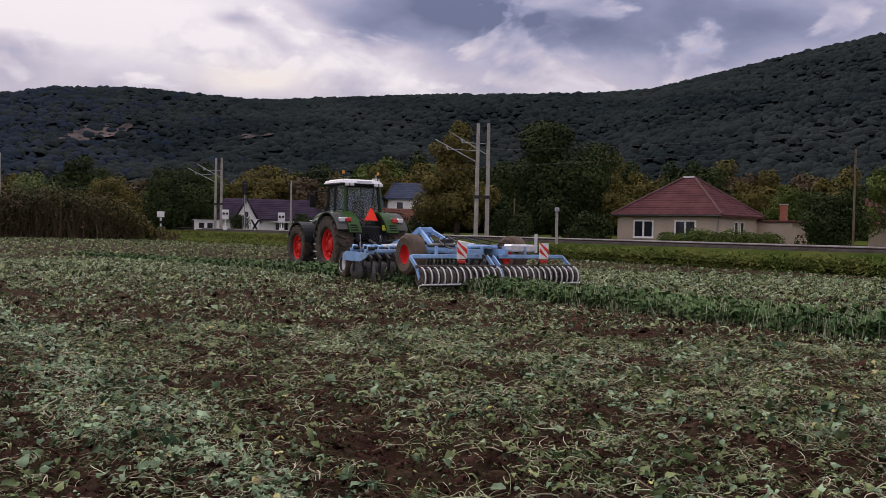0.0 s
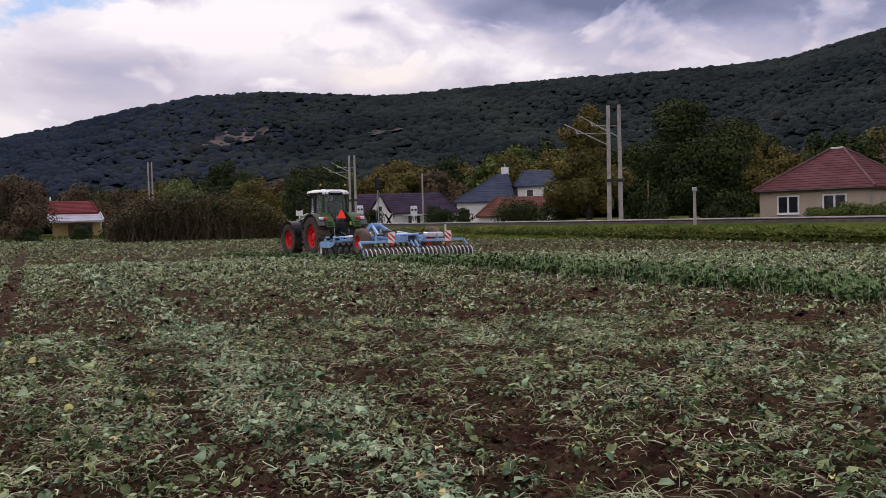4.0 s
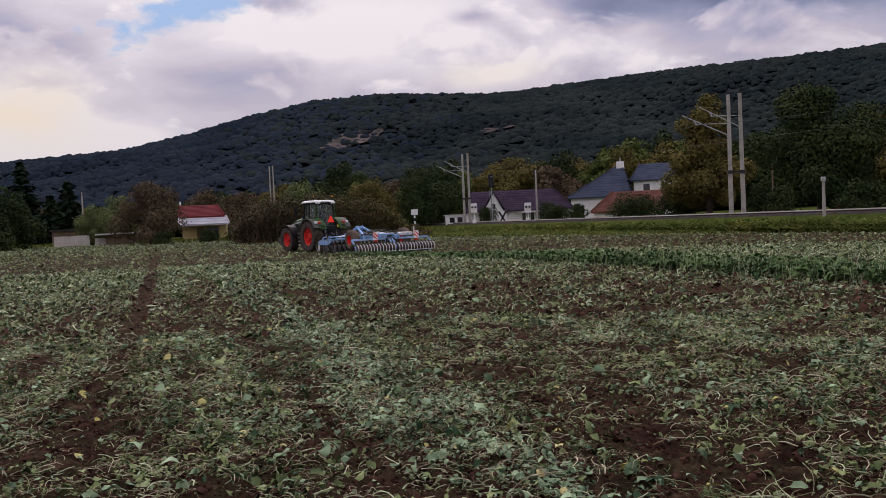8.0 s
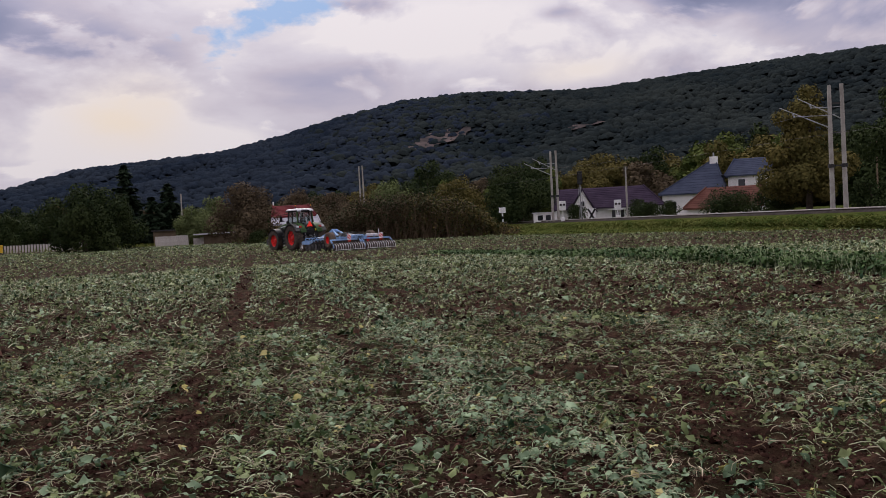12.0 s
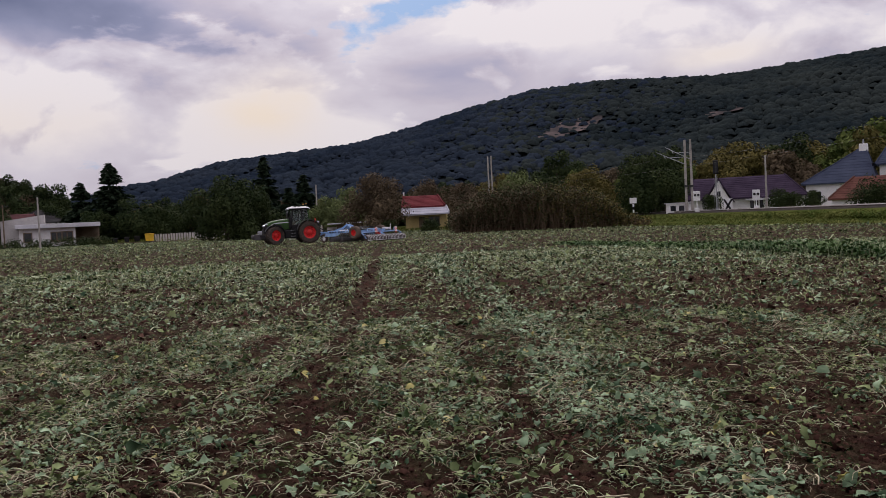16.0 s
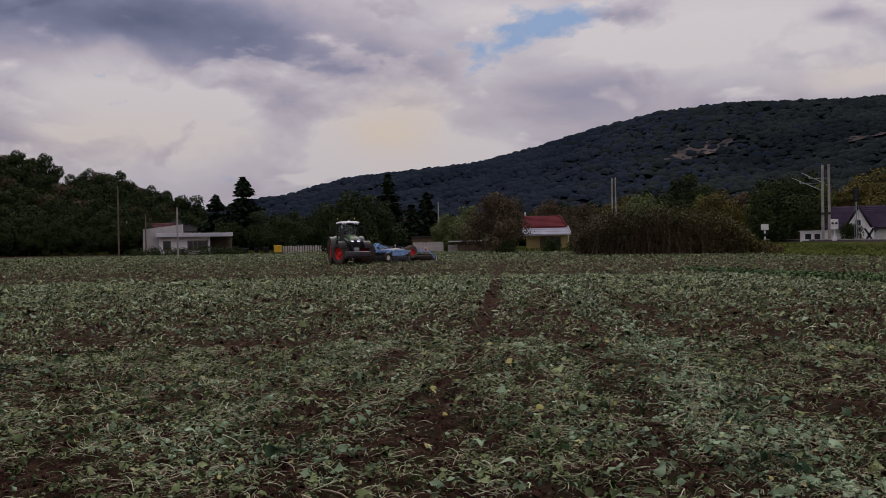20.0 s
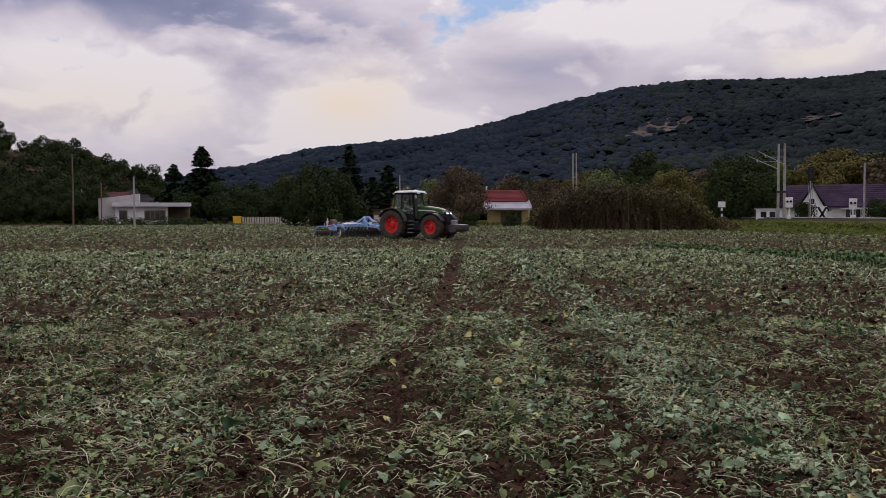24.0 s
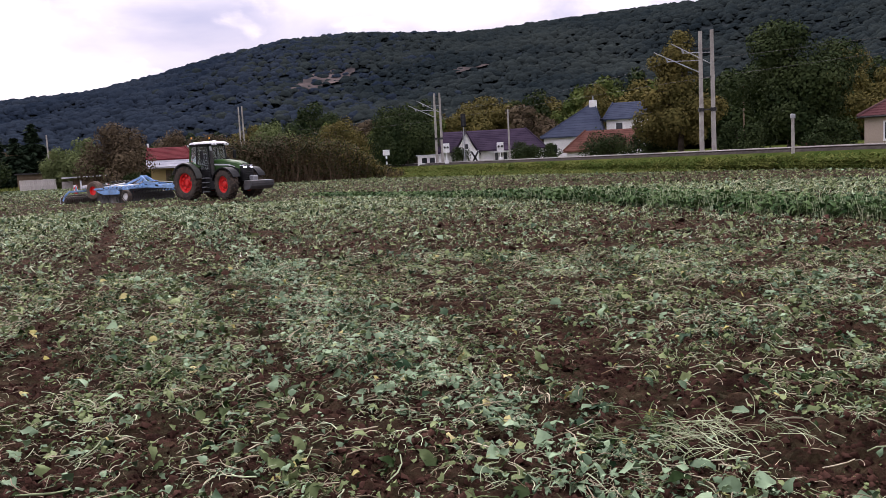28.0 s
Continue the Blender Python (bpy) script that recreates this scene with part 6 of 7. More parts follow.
    for x, ys in ((-0.2, (-0.7, -0.5, 0.5, 0.7)), (1.82, (-0.6, -0.38, 0.38, 0.6))):
        for y in ys:
            part("work_lamp", boxm(x - 0.05, x + 0.05, y - 0.08, y + 0.08, 3.26, 3.38, bevel=0.02), M["lamp_clear"], t, "square work lamp")
    part("roof_plate", boxm(-0.22, -0.19, -0.3, 0.3, 3.36, 3.46), M["lamp_clear"], t)
    for x, y in ((0.1, 0.72), (0.1, -0.72)):
        b = part("beacon_stalk", tube(bmesh.new(), (x, y, 3.4), (x, y, 3.72), 0.02, 0.02, 6), M["black"], t)
        part("beacon", tube(bmesh.new(), (x, y, 3.72), (x, y, 3.84), 0.05, 0.04, 10), M["amber"], b, "amber beacon")
    part("aerial_dome", tube(bmesh.new(), (1.3, 0, 3.5), (1.3, 0, 3.6), 0.16, 0.1, 14), M["white"], t)
    # mirrors
    for s in (-1, 1):
        a = part("mirror_arm", tube(tube(bmesh.new(), (1.5, s * 0.72, 3.1), (1.62, s * 1.32, 3.05), 0.02, 0.02, 6), (1.62, s * 1.32, 3.05), (1.62, s * 1.32, 2.45), 0.018, 0.018, 6), M["black"], t)
        part("mirror", boxm(1.56, 1.66, s * 1.32 - 0.12, s * 1.32 + 0.12, 2.45, 2.95, bevel=0.03), M["black"], a)
    # exhaust
    ex = part("exhaust", tube(bmesh.new(), (1.72, -0.62, 1.5), (1.72, -0.66, 2.95), 0.11, 0.11, 12), M["darksteel"], t, "dark exhaust stack")
    part("tip", tube(bmesh.new(), (1.72, -0.66, 2.95), (1.64, -0.66, 3.2), 0.07, 0.065, 10), M["steel"], ex)
    part("air_intake", tube(bmesh.new(), (1.72, 0.62, 1.5), (1.72, 0.64, 2.5), 0.13, 0.13, 12), M["black"], t)
    # rear fenders
    for s in (-1, 1):
        lo, hi = sorted((s * 1.0, s * 1.44))
        fender(t, 1.22, lo, hi, 0, 1.06, 12, 152, M["greylac"], "dark grey rear mudguard", 0.05, 20)
        lo, hi = sorted((s * 0.52, s * 1.01))
        fp = fender(t, 1.26, lo, hi, -0.02, 1.06, 48, 158, M["green"], "rounded green rear mudguard panel", 0.08, 16)
        lo, hi = sorted((s * 0.5, s * 0.66))
        part("fender_wall", prism(bmesh.new(), [(-0.98, 1.2), (-0.5, 1.0), (0.6, 1.05), (0.7, 2.0), (0.3, 2.18), (-0.35, 2.2), (-0.8, 1.9)], lo, hi), M["black"], t, "black inner wheel arch")
        part("tail_lamp", boxm(-0.98, -0.78, *sorted((s * 0.84, s * 1.06)), 1.9, 2.07, bevel=0.03), M["lamp_red"], fp, "red tail lamp")
        part("tail_lamp_clear", boxm(-0.96, -0.76, *sorted((s * 1.08, s * 1.3)), 1.9, 2.07, bevel=0.03), M["lamp_clear"], fp, "clear tail lamp")
        for k in range(3):
            part("grip_slot", boxm(-1.17 + 0.05 * k, -1.06 + 0.05 * k, *sorted((s * 0.66, s * 0.94)), 1.6 + 0.09 * k, 1.635 + 0.09 * k), M["black"], fp)
        part("reach_rail", tube(bmesh.new(), (-0.3, s * 0.86, 2.3), (0.3, s * 0.86, 2.32), 0.025, 0.025, 6), M["black"], t)
        # front fender
        lo, hi = sorted((s * 0.74, s * 1.32))
        fender(t, 1.02, lo, hi, WHEELBASE, 0.88, 25, 165, M["black"], "black front mudguard", 0.05, 12)
        part("fender_stay", beam(bmesh.new(), (WHEELBASE, s * 0.55, 1.3), (WHEELBASE, s * 0.95, 1.88), 0.06, 0.06), M["darksteel"], t)
    # rear: linkage, triangle, plate
    part("rear_body", boxm(-0.78, -0.1, -0.48, 0.48, 1.2, 1.78, bevel=0.06), M["black"], t)
    tri = part("warning_triangle", prism(bmesh.new(), [(-0.27, 1.98), (0.27, 1.98), (0.04, 2.42), (-0.04, 2.42)], -0.86, -0.83, axis="x"), M["triangle"], t, "red reflective triangle")
    part("number_plate", boxm(-0.92, -0.89, -0.72, -0.44, 1.62, 1.82), M["plate_yellow"], t, "small yellow plate")
    for s in (-1, 1):
        part("lower_link", beam(bmesh.new(), (-0.5, s * 0.42, 0.75), (-1.3, s * 0.48, 0.62), 0.08, 0.14), M["darksteel"], t)
        part("lift_rod", tube(bmesh.new(), (-0.75, s * 0.42, 1.45), (-0.95, s * 0.45, 0.7), 0.045, 0.045, 8), M["steel"], t)
    part("top_link", tube(bmesh.new(), (-0.7, 0, 1.25), (-1.25, 0, 1.15), 0.05, 0.05, 8), M["steel"], t)
    part("drawbar_bracket", boxm(-1.05, -0.6, -0.14, 0.14, 0.45, 0.75, bevel=0.03), M["darksteel"], t)
    for k in range(5):
        y = -0.3 + 0.15 * k
        bm = bmesh.new()
        pts = [Vector((-0.8, y, 1.3)), Vector((-1.15, y * 0.9, 1.5)), Vector((-1.45, y * 0.7, 1.25)), Vector((-1.75, y * 0.5, 1.15))]
        for a, b in zip(pts, pts[1:]):
            tube(bm, a, b, 0.018, 0.018, 6)
        part("hydraulic_hose", bm, M["black"], t, "black hydraulic hose")
    wheels = [wheel(t, 1.06, 0.74, 0.6, 22, 0, 1.07), wheel(t, 1.06, 0.74, 0.6, 22, 0, -1.07),
              wheel(t, 0.88, 0.62, 0.5, 20, WHEELBASE, 1.03), wheel(t, 0.88, 0.62, 0.5, 20, WHEELBASE, -1.03)]
    return t, wheels


def shrink(root, s):
    """Brings a thing and its parts to their true size."""
    done = set()
    for ob in root.children_recursive:
        if ob.data.name not in done:
            done.add(ob.data.name)
            ob.data.transform(Matrix.Scale(s, 4))
        ob.location = ob.location * s


tractor, tractor_wheels = build_tractor()
TRUE = 0.955
shrink(tractor, TRUE)

# ---- disc harrow ----
M["blue"] = mat("light_blue_machine_paint", (0.22, 0.41, 0.72), (0.33, 0.53, 0.83), 1.2, 0.5, fine=20, bump=0.05, dirt=(0.14, 0.15, 0.17), dirt_amt=0.55)
M["worn_steel"] = mat("worn_bright_steel", (0.68, 0.68, 0.69), (0.82, 0.82, 0.83), 3, 0.4, 0.1, fine=25, dirt=(0.35, 0.3, 0.26), dirt_amt=0.35)
M["disc_steel"] = mat("scoured_disc_steel", (0.07, 0.068, 0.068), (0.15, 0.145, 0.14), 3, 0.45, 0.4, fine=25, dirt=(0.1, 0.075, 0.055), dirt_amt=0.6)
M["dust_tyre"] = mat("mud_coated_rubber", (0.1, 0.075, 0.058), (0.17, 0.13, 0.1), 2.5, 0.95, fine=25, bump=0.4, spec=0.1)
M["soil_steel"] = mat("soil_caked_steel", (0.06, 0.045, 0.035), (0.12, 0.1, 0.085), 3, 0.8, 0.1, fine=20)
HALF = 2.55      # half the working width


def board(parent, x, y, z):
    b = part("warning_board", boxm(x - 0.015, x + 0.015, y - 0.15, y + 0.15, z, z + 0.44), M["white"], parent, "red and white striped warning board")
    for k in range(2):
        bm = bmesh.new()
        a = z + 0.04 + k * 0.24
        lo, hi = z, z + 0.46
        pts = [(y - 0.15, a - 0.16), (y + 0.15, a + 0.14), (y + 0.15, a + 0.27), (y - 0.15, a - 0.03)]
        pts = [(py, min(max(pz, lo), hi)) for py, pz in pts]
        prism(bm, pts, x - 0.02, x + 0.02, axis="x")
        part("stripe", bm, M["redsig"], b, "red stripe")


def build_harrow():
    """Origin on the ground below the drawbar's eye; the machine trails along -x."""
    h = thing("disc_harrow", pose(0, 0, 0), "light blue trailed disc harrow with a ring roller", "harrow")
    for s in (-1, 1):
        part("drawbar", beam(bmesh.new(), (0, s * 0.12, 0.72), (-2.6, s * 0.42, 0.95), 0.13, 0.2), M["blue"], h)
        part("drawbar_plate", prism(bmesh.new(), [(-1.5, 0.78), (-3.0, 0.8), (-3.5, 1.0), (-3.1, 1.28), (-2.2, 1.1)], s * 0.4, s * 0.44), M["blue"], h)
        # solid black blocks stand in for the dark inside the plate's openings
        for k in range(3):
            x = -1.95 - 0.42 * k
            part("plate_slot", prism(bmesh.new(), [(x, 0.86 + 0.03 * k), (x - 0.26, 0.88 + 0.03 * k), (x - 0.3, 1.0 + 0.03 * k), (x - 0.08, 0.98 + 0.03 * k)], s * 0.395, s * 0.446), M["black"], h, "black block painted in for a dark opening in the plate")
    part("towing_eye", tube(bmesh.new(), (0.1, 0, 0.62), (0.1, 0, 0.78), 0.12, 0.12, 12), M["darksteel"], h)
    part("headstock", boxm(-0.35, 0.0, -0.5, 0.5, 0.6, 0.95, bevel=0.04), M["blue"], h)
    # tower
    for s in (-1, 1):
        part("tower_leg", beam(bmesh.new(), (-2.7, s * 0.4, 0.95), (-3.55, s * 0.18, 1.52), 0.1, 0.16), M["blue"], h)
        part("tower_stay", beam(bmesh.new(), (-3.5, s * 0.18, 1.5), (-4.9, s * 0.45, 0.95), 0.08, 0.12), M["blue"], h)
        part("fold_cylinder", tube(bmesh.new(), (-3.7, s * 0.3, 1.05), (-4.0, s * 1.75, 0.98), 0.06, 0.06, 10), M["worn_steel"], h, "bright fold cylinder")
    part("tower_head", boxm(-3.65, -3.42, -0.22, 0.22, 1.4, 1.58, bevel=0.03), M["blue"], h)
    # frame
    for s in (-1, 1):
        part("main_beam", beam(bmesh.new(), (-2.6, s * 0.42, 0.92), (-7.4, s * 0.45, 0.92), 0.12, 0.16), M["blue"], h)
    for x, z in ((-3.3, 0.86), (-4.35, 0.84), (-5.2, 0.88), (-7.28, 0.8)):
        for s in (-1, 1):
            lo, hi = sorted((s * 0.3, s * (HALF - 0.1)))
            part("cross_beam", boxm(x - 0.05, x + 0.05, lo, hi, z - 0.055, z + 0.055, bevel=0.015), M["blue"], h)
    part("centre_deck", boxm(-6.9, -5.4, -0.5, 0.5, 1.02, 1.1, bevel=0.02), M["blue"], h)
    part("tool_box", boxm(-7.3, -6.85, -1.5, -0.7, 0.93, 1.14, bevel=0.04), M["tin"], h, "pale box on the frame")
    part("pipe_stand", tube(bmesh.new(), (-7.0, -1.75, 0.9), (-7.0, -1.75, 1.45), 0.045, 0.045, 8), M["tin"], h)
    for k in range(6):
        y = -1.9 + 0.72 * k
        part("linkage_post", boxm(-7.33, -7.25, y, y + 0.06, 0.85, 1.08), M["blue"], h)
    for k in range(4):
        bm = bmesh.new()
        y = -0.3 + 0.2 * k
        pts = [Vector((-0.1, y * 0.4, 0.95)), Vector((-1.2, y * 0.7, 1.08)), Vector((-2.6, y, 1.18)), Vector((-3.9, y * 2.0, 1.1))]
        for a, b in zip(pts, pts[1:]):
            tube(bm, a, b, 0.02, 0.02, 6)
        part("hose", bm, M["black"], h, "black hydraulic hose")
    # two rows of discs
    disc = lathe(bmesh.new(), [(0.02, 0.05), (0.16, 0.045), (0.29, -0.015), (0.295, -0.02), (0.16, 0.03), (0.02, 0.035)], 18, closed=True)
    dm = None
    am = None
    for row, (x, turn) in enumerate(((-3.35, 16), (-4.55, -16))):
        for k in range(18):
            y = -HALF + 0.15 + k * (2 * HALF - 0.3) / 17
            m = pose(x - 0.28, y, 0.24, 0, 0, turn)
            if dm is None:
                dm = part("disc", disc, M["disc_steel"], h, "concave worn steel disc")
                dm.matrix_basis = m
                am = part("disc_arm", beam(beam(bmesh.new(), (0.25, 0, 0.62), (-0.1, 0, 0.45), 0.05, 0.08), (-0.1, 0, 0.47), (-0.0, 0, 0.05), 0.05, 0.07), M["darksteel"], h)
                am.matrix_basis = Matrix.Translation((x - 0.22, y + 0.07, 0.18))
            else:
                share("disc", dm.data, h, m)
                share("disc_arm", am.data, h, Matrix.Translation((x - 0.22, y + 0.07, 0.18)))
    # clamps and springs on the gang beams, stabiliser rods and valve blocks
    cl = sp = None
    for x in (-3.3, -4.35):
        for k in range(14):
            y = -HALF + 0.25 + k * (2 * HALF - 0.5) / 13
            m = Matrix.Translation((x, y, 0.9))
            if cl is None:
                cl = part("arm_clamp", boxm(-0.1, 0.1, -0.06, 0.06, -0.02, 0.12, bevel=0.02), M["blue"], h)
                cl.matrix_basis = m
                sp = part("rubber_spring", tube(bmesh.new(), (-0.12, -0.09, 0.02), (-0.12, 0.09, 0.02), 0.05, 0.05, 8), M["black"], h, "black rubber spring")
                sp.matrix_basis = m
            else:
                share("arm_clamp", cl.data, h, m)
                share("rubber_spring", sp.data, h, m)
    for y in (-1.0, -0.62, 0.47, 0.85):
        part("depth_cylinder", tube(tube(bmesh.new(), (-5.3, y, 1.05), (-6.2, y, 1.08), 0.055, 0.055, 10), (-6.2, y, 1.06), (-7.2, y, 0.9), 0.028, 0.028, 8), M["darksteel"], h)
        part("parallel_rod", beam(bmesh.new(), (-5.2, y + 0.15, 0.94), (-7.25, y + 0.15, 0.96), 0.04, 0.05), M["blue"], h)
    part("valve_block", boxm(-4.95, -4.6, -0.22, 0.22, 1.02, 1.24, bevel=0.03), M["darksteel"], h)
    for y in (-0.5, -0.2, 0.2, 0.5):
        bm = bmesh.new()
        pts = [Vector((-4.7, y * 0.4, 1.2)), Vector((-5.3, y, 1.32)), Vector((-6.0, y * 1.8, 1.2)), Vector((-6.8, y * 2.4, 1.08))]
        for a, b in zip(pts, pts[1:]):
            tube(bm, a, b, 0.02, 0.02, 6)
        part("hose", bm, M["black"], h, "black hydraulic hose")
    # end plates of the gangs
    for s in (-1, 1):
        # support wheel in front
        g = part("gauge_wheel", lathe(bmesh.new(), [(0.2, -0.11), (0.34, -0.12), (0.39, -0.07), (0.39, 0.07), (0.34, 0.12), (0.2, 0.11)], 24, closed=True), M["tyre"], h)
        g.matrix_basis = pose(-2.75, s * (HALF - 0.2), 0.39)
        part("gauge_rim", lathe(bmesh.new(), [(0.24, -0.125), (0.22, -0.05), (0.03, -0.04), (0.03, 0.04), (0.22, 0.05), (0.24, 0.125)], 20, closed=True), M["white"], g, "white wheel rim")
        part("gauge_fork", beam(beam(bmesh.new(), (-3.3, s * (HALF - 0.45), 0.86), (-2.85, s * (HALF - 0.45), 0.8), 0.08, 0.1), (-2.8, s * (HALF - 0.45), 0.84), (-2.75, s * (HALF - 0.4), 0.36), 0.07, 0.09), M["blue"], h)
        # blue shield beside the discs
        y = s * (HALF + 0.02)
        part("side_shield", prism(bmesh.new(), [(-3.05, 0.54), (-4.3, 0.54), (-4.7, 0.66), (-4.9, 0.8), (-3.3, 0.82), (-3.05, 0.72)], y - 0.02, y + 0.02), M["blue"], h, "blue steel side shield")
        # transport wheel, lifted
        w = part("transport_wheel", lathe(bmesh.new(), [(0.28, -0.22), (0.47, -0.25), (0.56, -0.18), (0.58, 0), (0.56, 0.18), (0.47, 0.25), (0.28, 0.22)], 28, closed=True), M["dust_tyre"], h, "dusty brown transport tyre")
        w.matrix_basis = pose(-5.85, s * 1.72, 0.8)
        part("transport_rim", lathe(bmesh.new(), [(0.28, -0.2), (0.25, -0.08), (0.05, -0.06), (0.05, 0.06), (0.25, 0.08), (0.28, 0.2)], 22, closed=True), M["rim_red"], w, "dull red rim")
        part("swing_arm", beam(bmesh.new(), (-4.9, s * 1.2, 0.92), (-5.85, s * 1.4, 0.8), 0.1, 0.14), M["blue"], h)
        part("swing_cylinder", tube(bmesh.new(), (-4.4, s * 0.7, 1.15), (-5.6, s * 1.25, 0.95), 0.05, 0.05, 10), M["worn_steel"], h)
        # roller frame
        lo, hi = sorted((s * 0.08, s * HALF))
        part("roller_beam", boxm(-7.72, -7.63, lo, hi, 0.5, 0.59, bevel=0.015), M["soil_steel"], h, "dark beam over the roller")
        part("scraper_bar", tube(bmesh.new(), (-8.03, lo, 0.1), (-8.03, hi, 0.1), 0.022, 0.022, 8), M["worn_steel"], h, "bright bar joining the scrapers")
        for y in (s * 0.1, s * HALF * 0.98):
            part("roller_bracket", prism(bmesh.new(), [(-7.22, 0.76), (-7.28, 0.84), (-7.66, 0.58), (-7.85, 0.28), (-7.78, 0.2), (-7.6, 0.48)], y - 0.02, y + 0.02), M["blue"], h)
        board(h, -7.95, s * 1.33, 0.76)
        part("board_stay", beam(bmesh.new(), (-7.68, s * 1.33, 0.55), (-7.93, s * 1.33, 0.95), 0.05, 0.05), M["darksteel"], h)
        part("rear_lamp", boxm(-7.97, -7.92, s * 1.33 - 0.12, s * 1.33 + 0.12, 0.64, 0.74, bevel=0.02), M["lamp_red"], h)
        # scraper bows behind the roller
        bow = None
        for k in range(13):
            y = s * (0.14 + k * (HALF - 0.22) / 12)
            m = Matrix.Translation((-7.8, y, 0.26))
            if bow is None:
                bm = bmesh.new()
                pts = [Vector((0.28 * math.cos(radians(a)), 0, 0.28 * math.sin(radians(a)))) for a in range(95, 216, 20)]
                loft(bm, [[q * c + Vector((0, w, 0)) for c, w in ((0.95, -0.016), (0.95, 0.016), (1.05, 0.016), (1.05, -0.016))] for q in pts])
                bow = part("scraper_bow", bm, M["worn_steel"], h, "bright curved scraper")
                bow.matrix_basis = m
            else:
                share("scraper_bow", bow.data, h, m)
    rollers = []
    rings = lathe(bmesh.new(), [(0.17, -0.05), (0.225, -0.05), (0.245, 0), (0.225, 0.05), (0.17, 0.05)], 26, closed=True)
    rm = None
    for s in (-1, 1):
        ro = part("roller", tube(bmesh.new(), (0, -s * 1.2, 0), (0, s * 1.2, 0), 0.14, 0.14, 12), M["soil_steel"], h, "dark soil-caked ring roller")
        ro.matrix_basis = pose(-7.8, s * (HALF / 2 + 0.03), 0.25)
        for k in range(14):
            m = Matrix.Translation((0, -1.15 + k * 2.3 / 13, 0))
            if rm is None:
                rm = part("ring", rings, M["soil_steel"], ro)
                rm.matrix_basis = m
            else:
                share("ring", rm.data, ro, m)
        for k in range(6):
            a = k * math.pi / 3
            part("roller_bar", beam(bmesh.new(), (0.18 * math.cos(a), -1.18, 0.18 * math.sin(a)), (0.18 * math.cos(a), 1.18, 0.18 * math.sin(a)), 0.05, 0.03), M["soil_steel"], ro)
        rollers.append(ro)
    return h, rollers


harrow, rollers = build_harrow()


# ---- the mown crop on the field ----
M["rape_leaf"] = mat("bluish_crop_leaves", (0.03, 0.064, 0.03), (0.32, 0.44, 0.26), 1.2, 0.55, fine=30, bump=0.1, island=0.95, spec=0.08)
M["rape_green"] = mat("fresh_green_leaves", (0.024, 0.045, 0.013), (0.275, 0.335, 0.145), 1.2, 0.6, fine=30, bump=0.1, island=0.95, spec=0.05)
M["rape_yellow"] = mat("yellowed_leaves", (0.42, 0.38, 0.12), (0.6, 0.54, 0.26), 1.2, 0.7, fine=30, bump=0.1, island=0.9, spec=0.05)
M["stalk"] = mat("pale_green_stalks", (0.14, 0.19, 0.075), (0.7, 0.76, 0.5), 1.2, 0.7, fine=30, bump=0.1, island=0.95, spec=0.05)
M["straw"] = mat("dry_straw_stalks", (0.18, 0.125, 0.075), (0.72, 0.64, 0.46), 1.2, 0.8, fine=30, bump=0.1, island=0.95, spec=0.05)
M["clod"] = mat("soil_clods", (0.015, 0.007, 0.005), (0.09, 0.046, 0.034), 3.0, 0.95, fine=22, bump=0.6, island=0.8, spec=0.02)
M["strip_green"] = mat("standing_green_crop", (0.03, 0.072, 0.022), (0.115, 0.18, 0.065), 0.8, 0.6, fine=18, bump=0.1, island=0.9, spec=0.05)


def leaf_shape(nx, ny, fold, droop, lobes=0.0):
    """A leaf along +x from a short stalk, folded at the midrib and drooping to its tip."""
    v, f = [], []
    for i in range(nx + 1):
        u = i / nx
        w = 0.34 * math.sin(math.pi * min(1, 0.08 + 0.92 * u) ** 0.85) ** 0.65 * (1 + lobes * math.cos(u * 17)) if 0 < i < nx else 0.02
        for j in range(ny + 1):
            s = 2 * j / ny - 1
            v.append((u, s * w, fold * abs(s) * w + 0.16 * math.sin(math.pi * u) - droop * u * u))
    for i in range(nx):
        for j in range(ny):
            a = i * (ny + 1) + j
            f.append((a, a + ny + 1, a + ny + 2, a + 1))
    return np.array(v), np.array(f)


def stem_shape(seg, bend, side_, r):
    """A limp stem along +x with a three-sided section."""
    v, f = [], []
    for i in range(seg + 1):
        u = i / seg
        c = np.array((u, bend * math.sin(math.pi * u), side_ * math.sin(math.pi * 1.3 * u)))
        for k in range(3):
            a = 2.094 * k + 0.5
            v.append((c[0], c[1] + r * math.cos(a), c[2] + r * math.sin(a)))
    for i in range(seg):
        for k in range(3):
            a = i * 3
            f.append((a + k, a + (k + 1) % 3, a + 3 + (k + 1) % 3, a + 3 + k))
    return np.array(v), np.array(f)


def ribbon_shape(seg, bend, w):
    v, f = [], []
    for i in range(seg + 1):
        u = i / seg
        for s in (-1, 1):
            v.append((u, bend * math.sin(math.pi * u) + s * w, 0.1 * math.sin(math.pi * u) + 0.3 * w * s))
    for i in range(seg):
        f.append((2 * i, 2 * i + 2, 2 * i + 3, 2 * i + 1))
    return np.array(v), np.array(f)


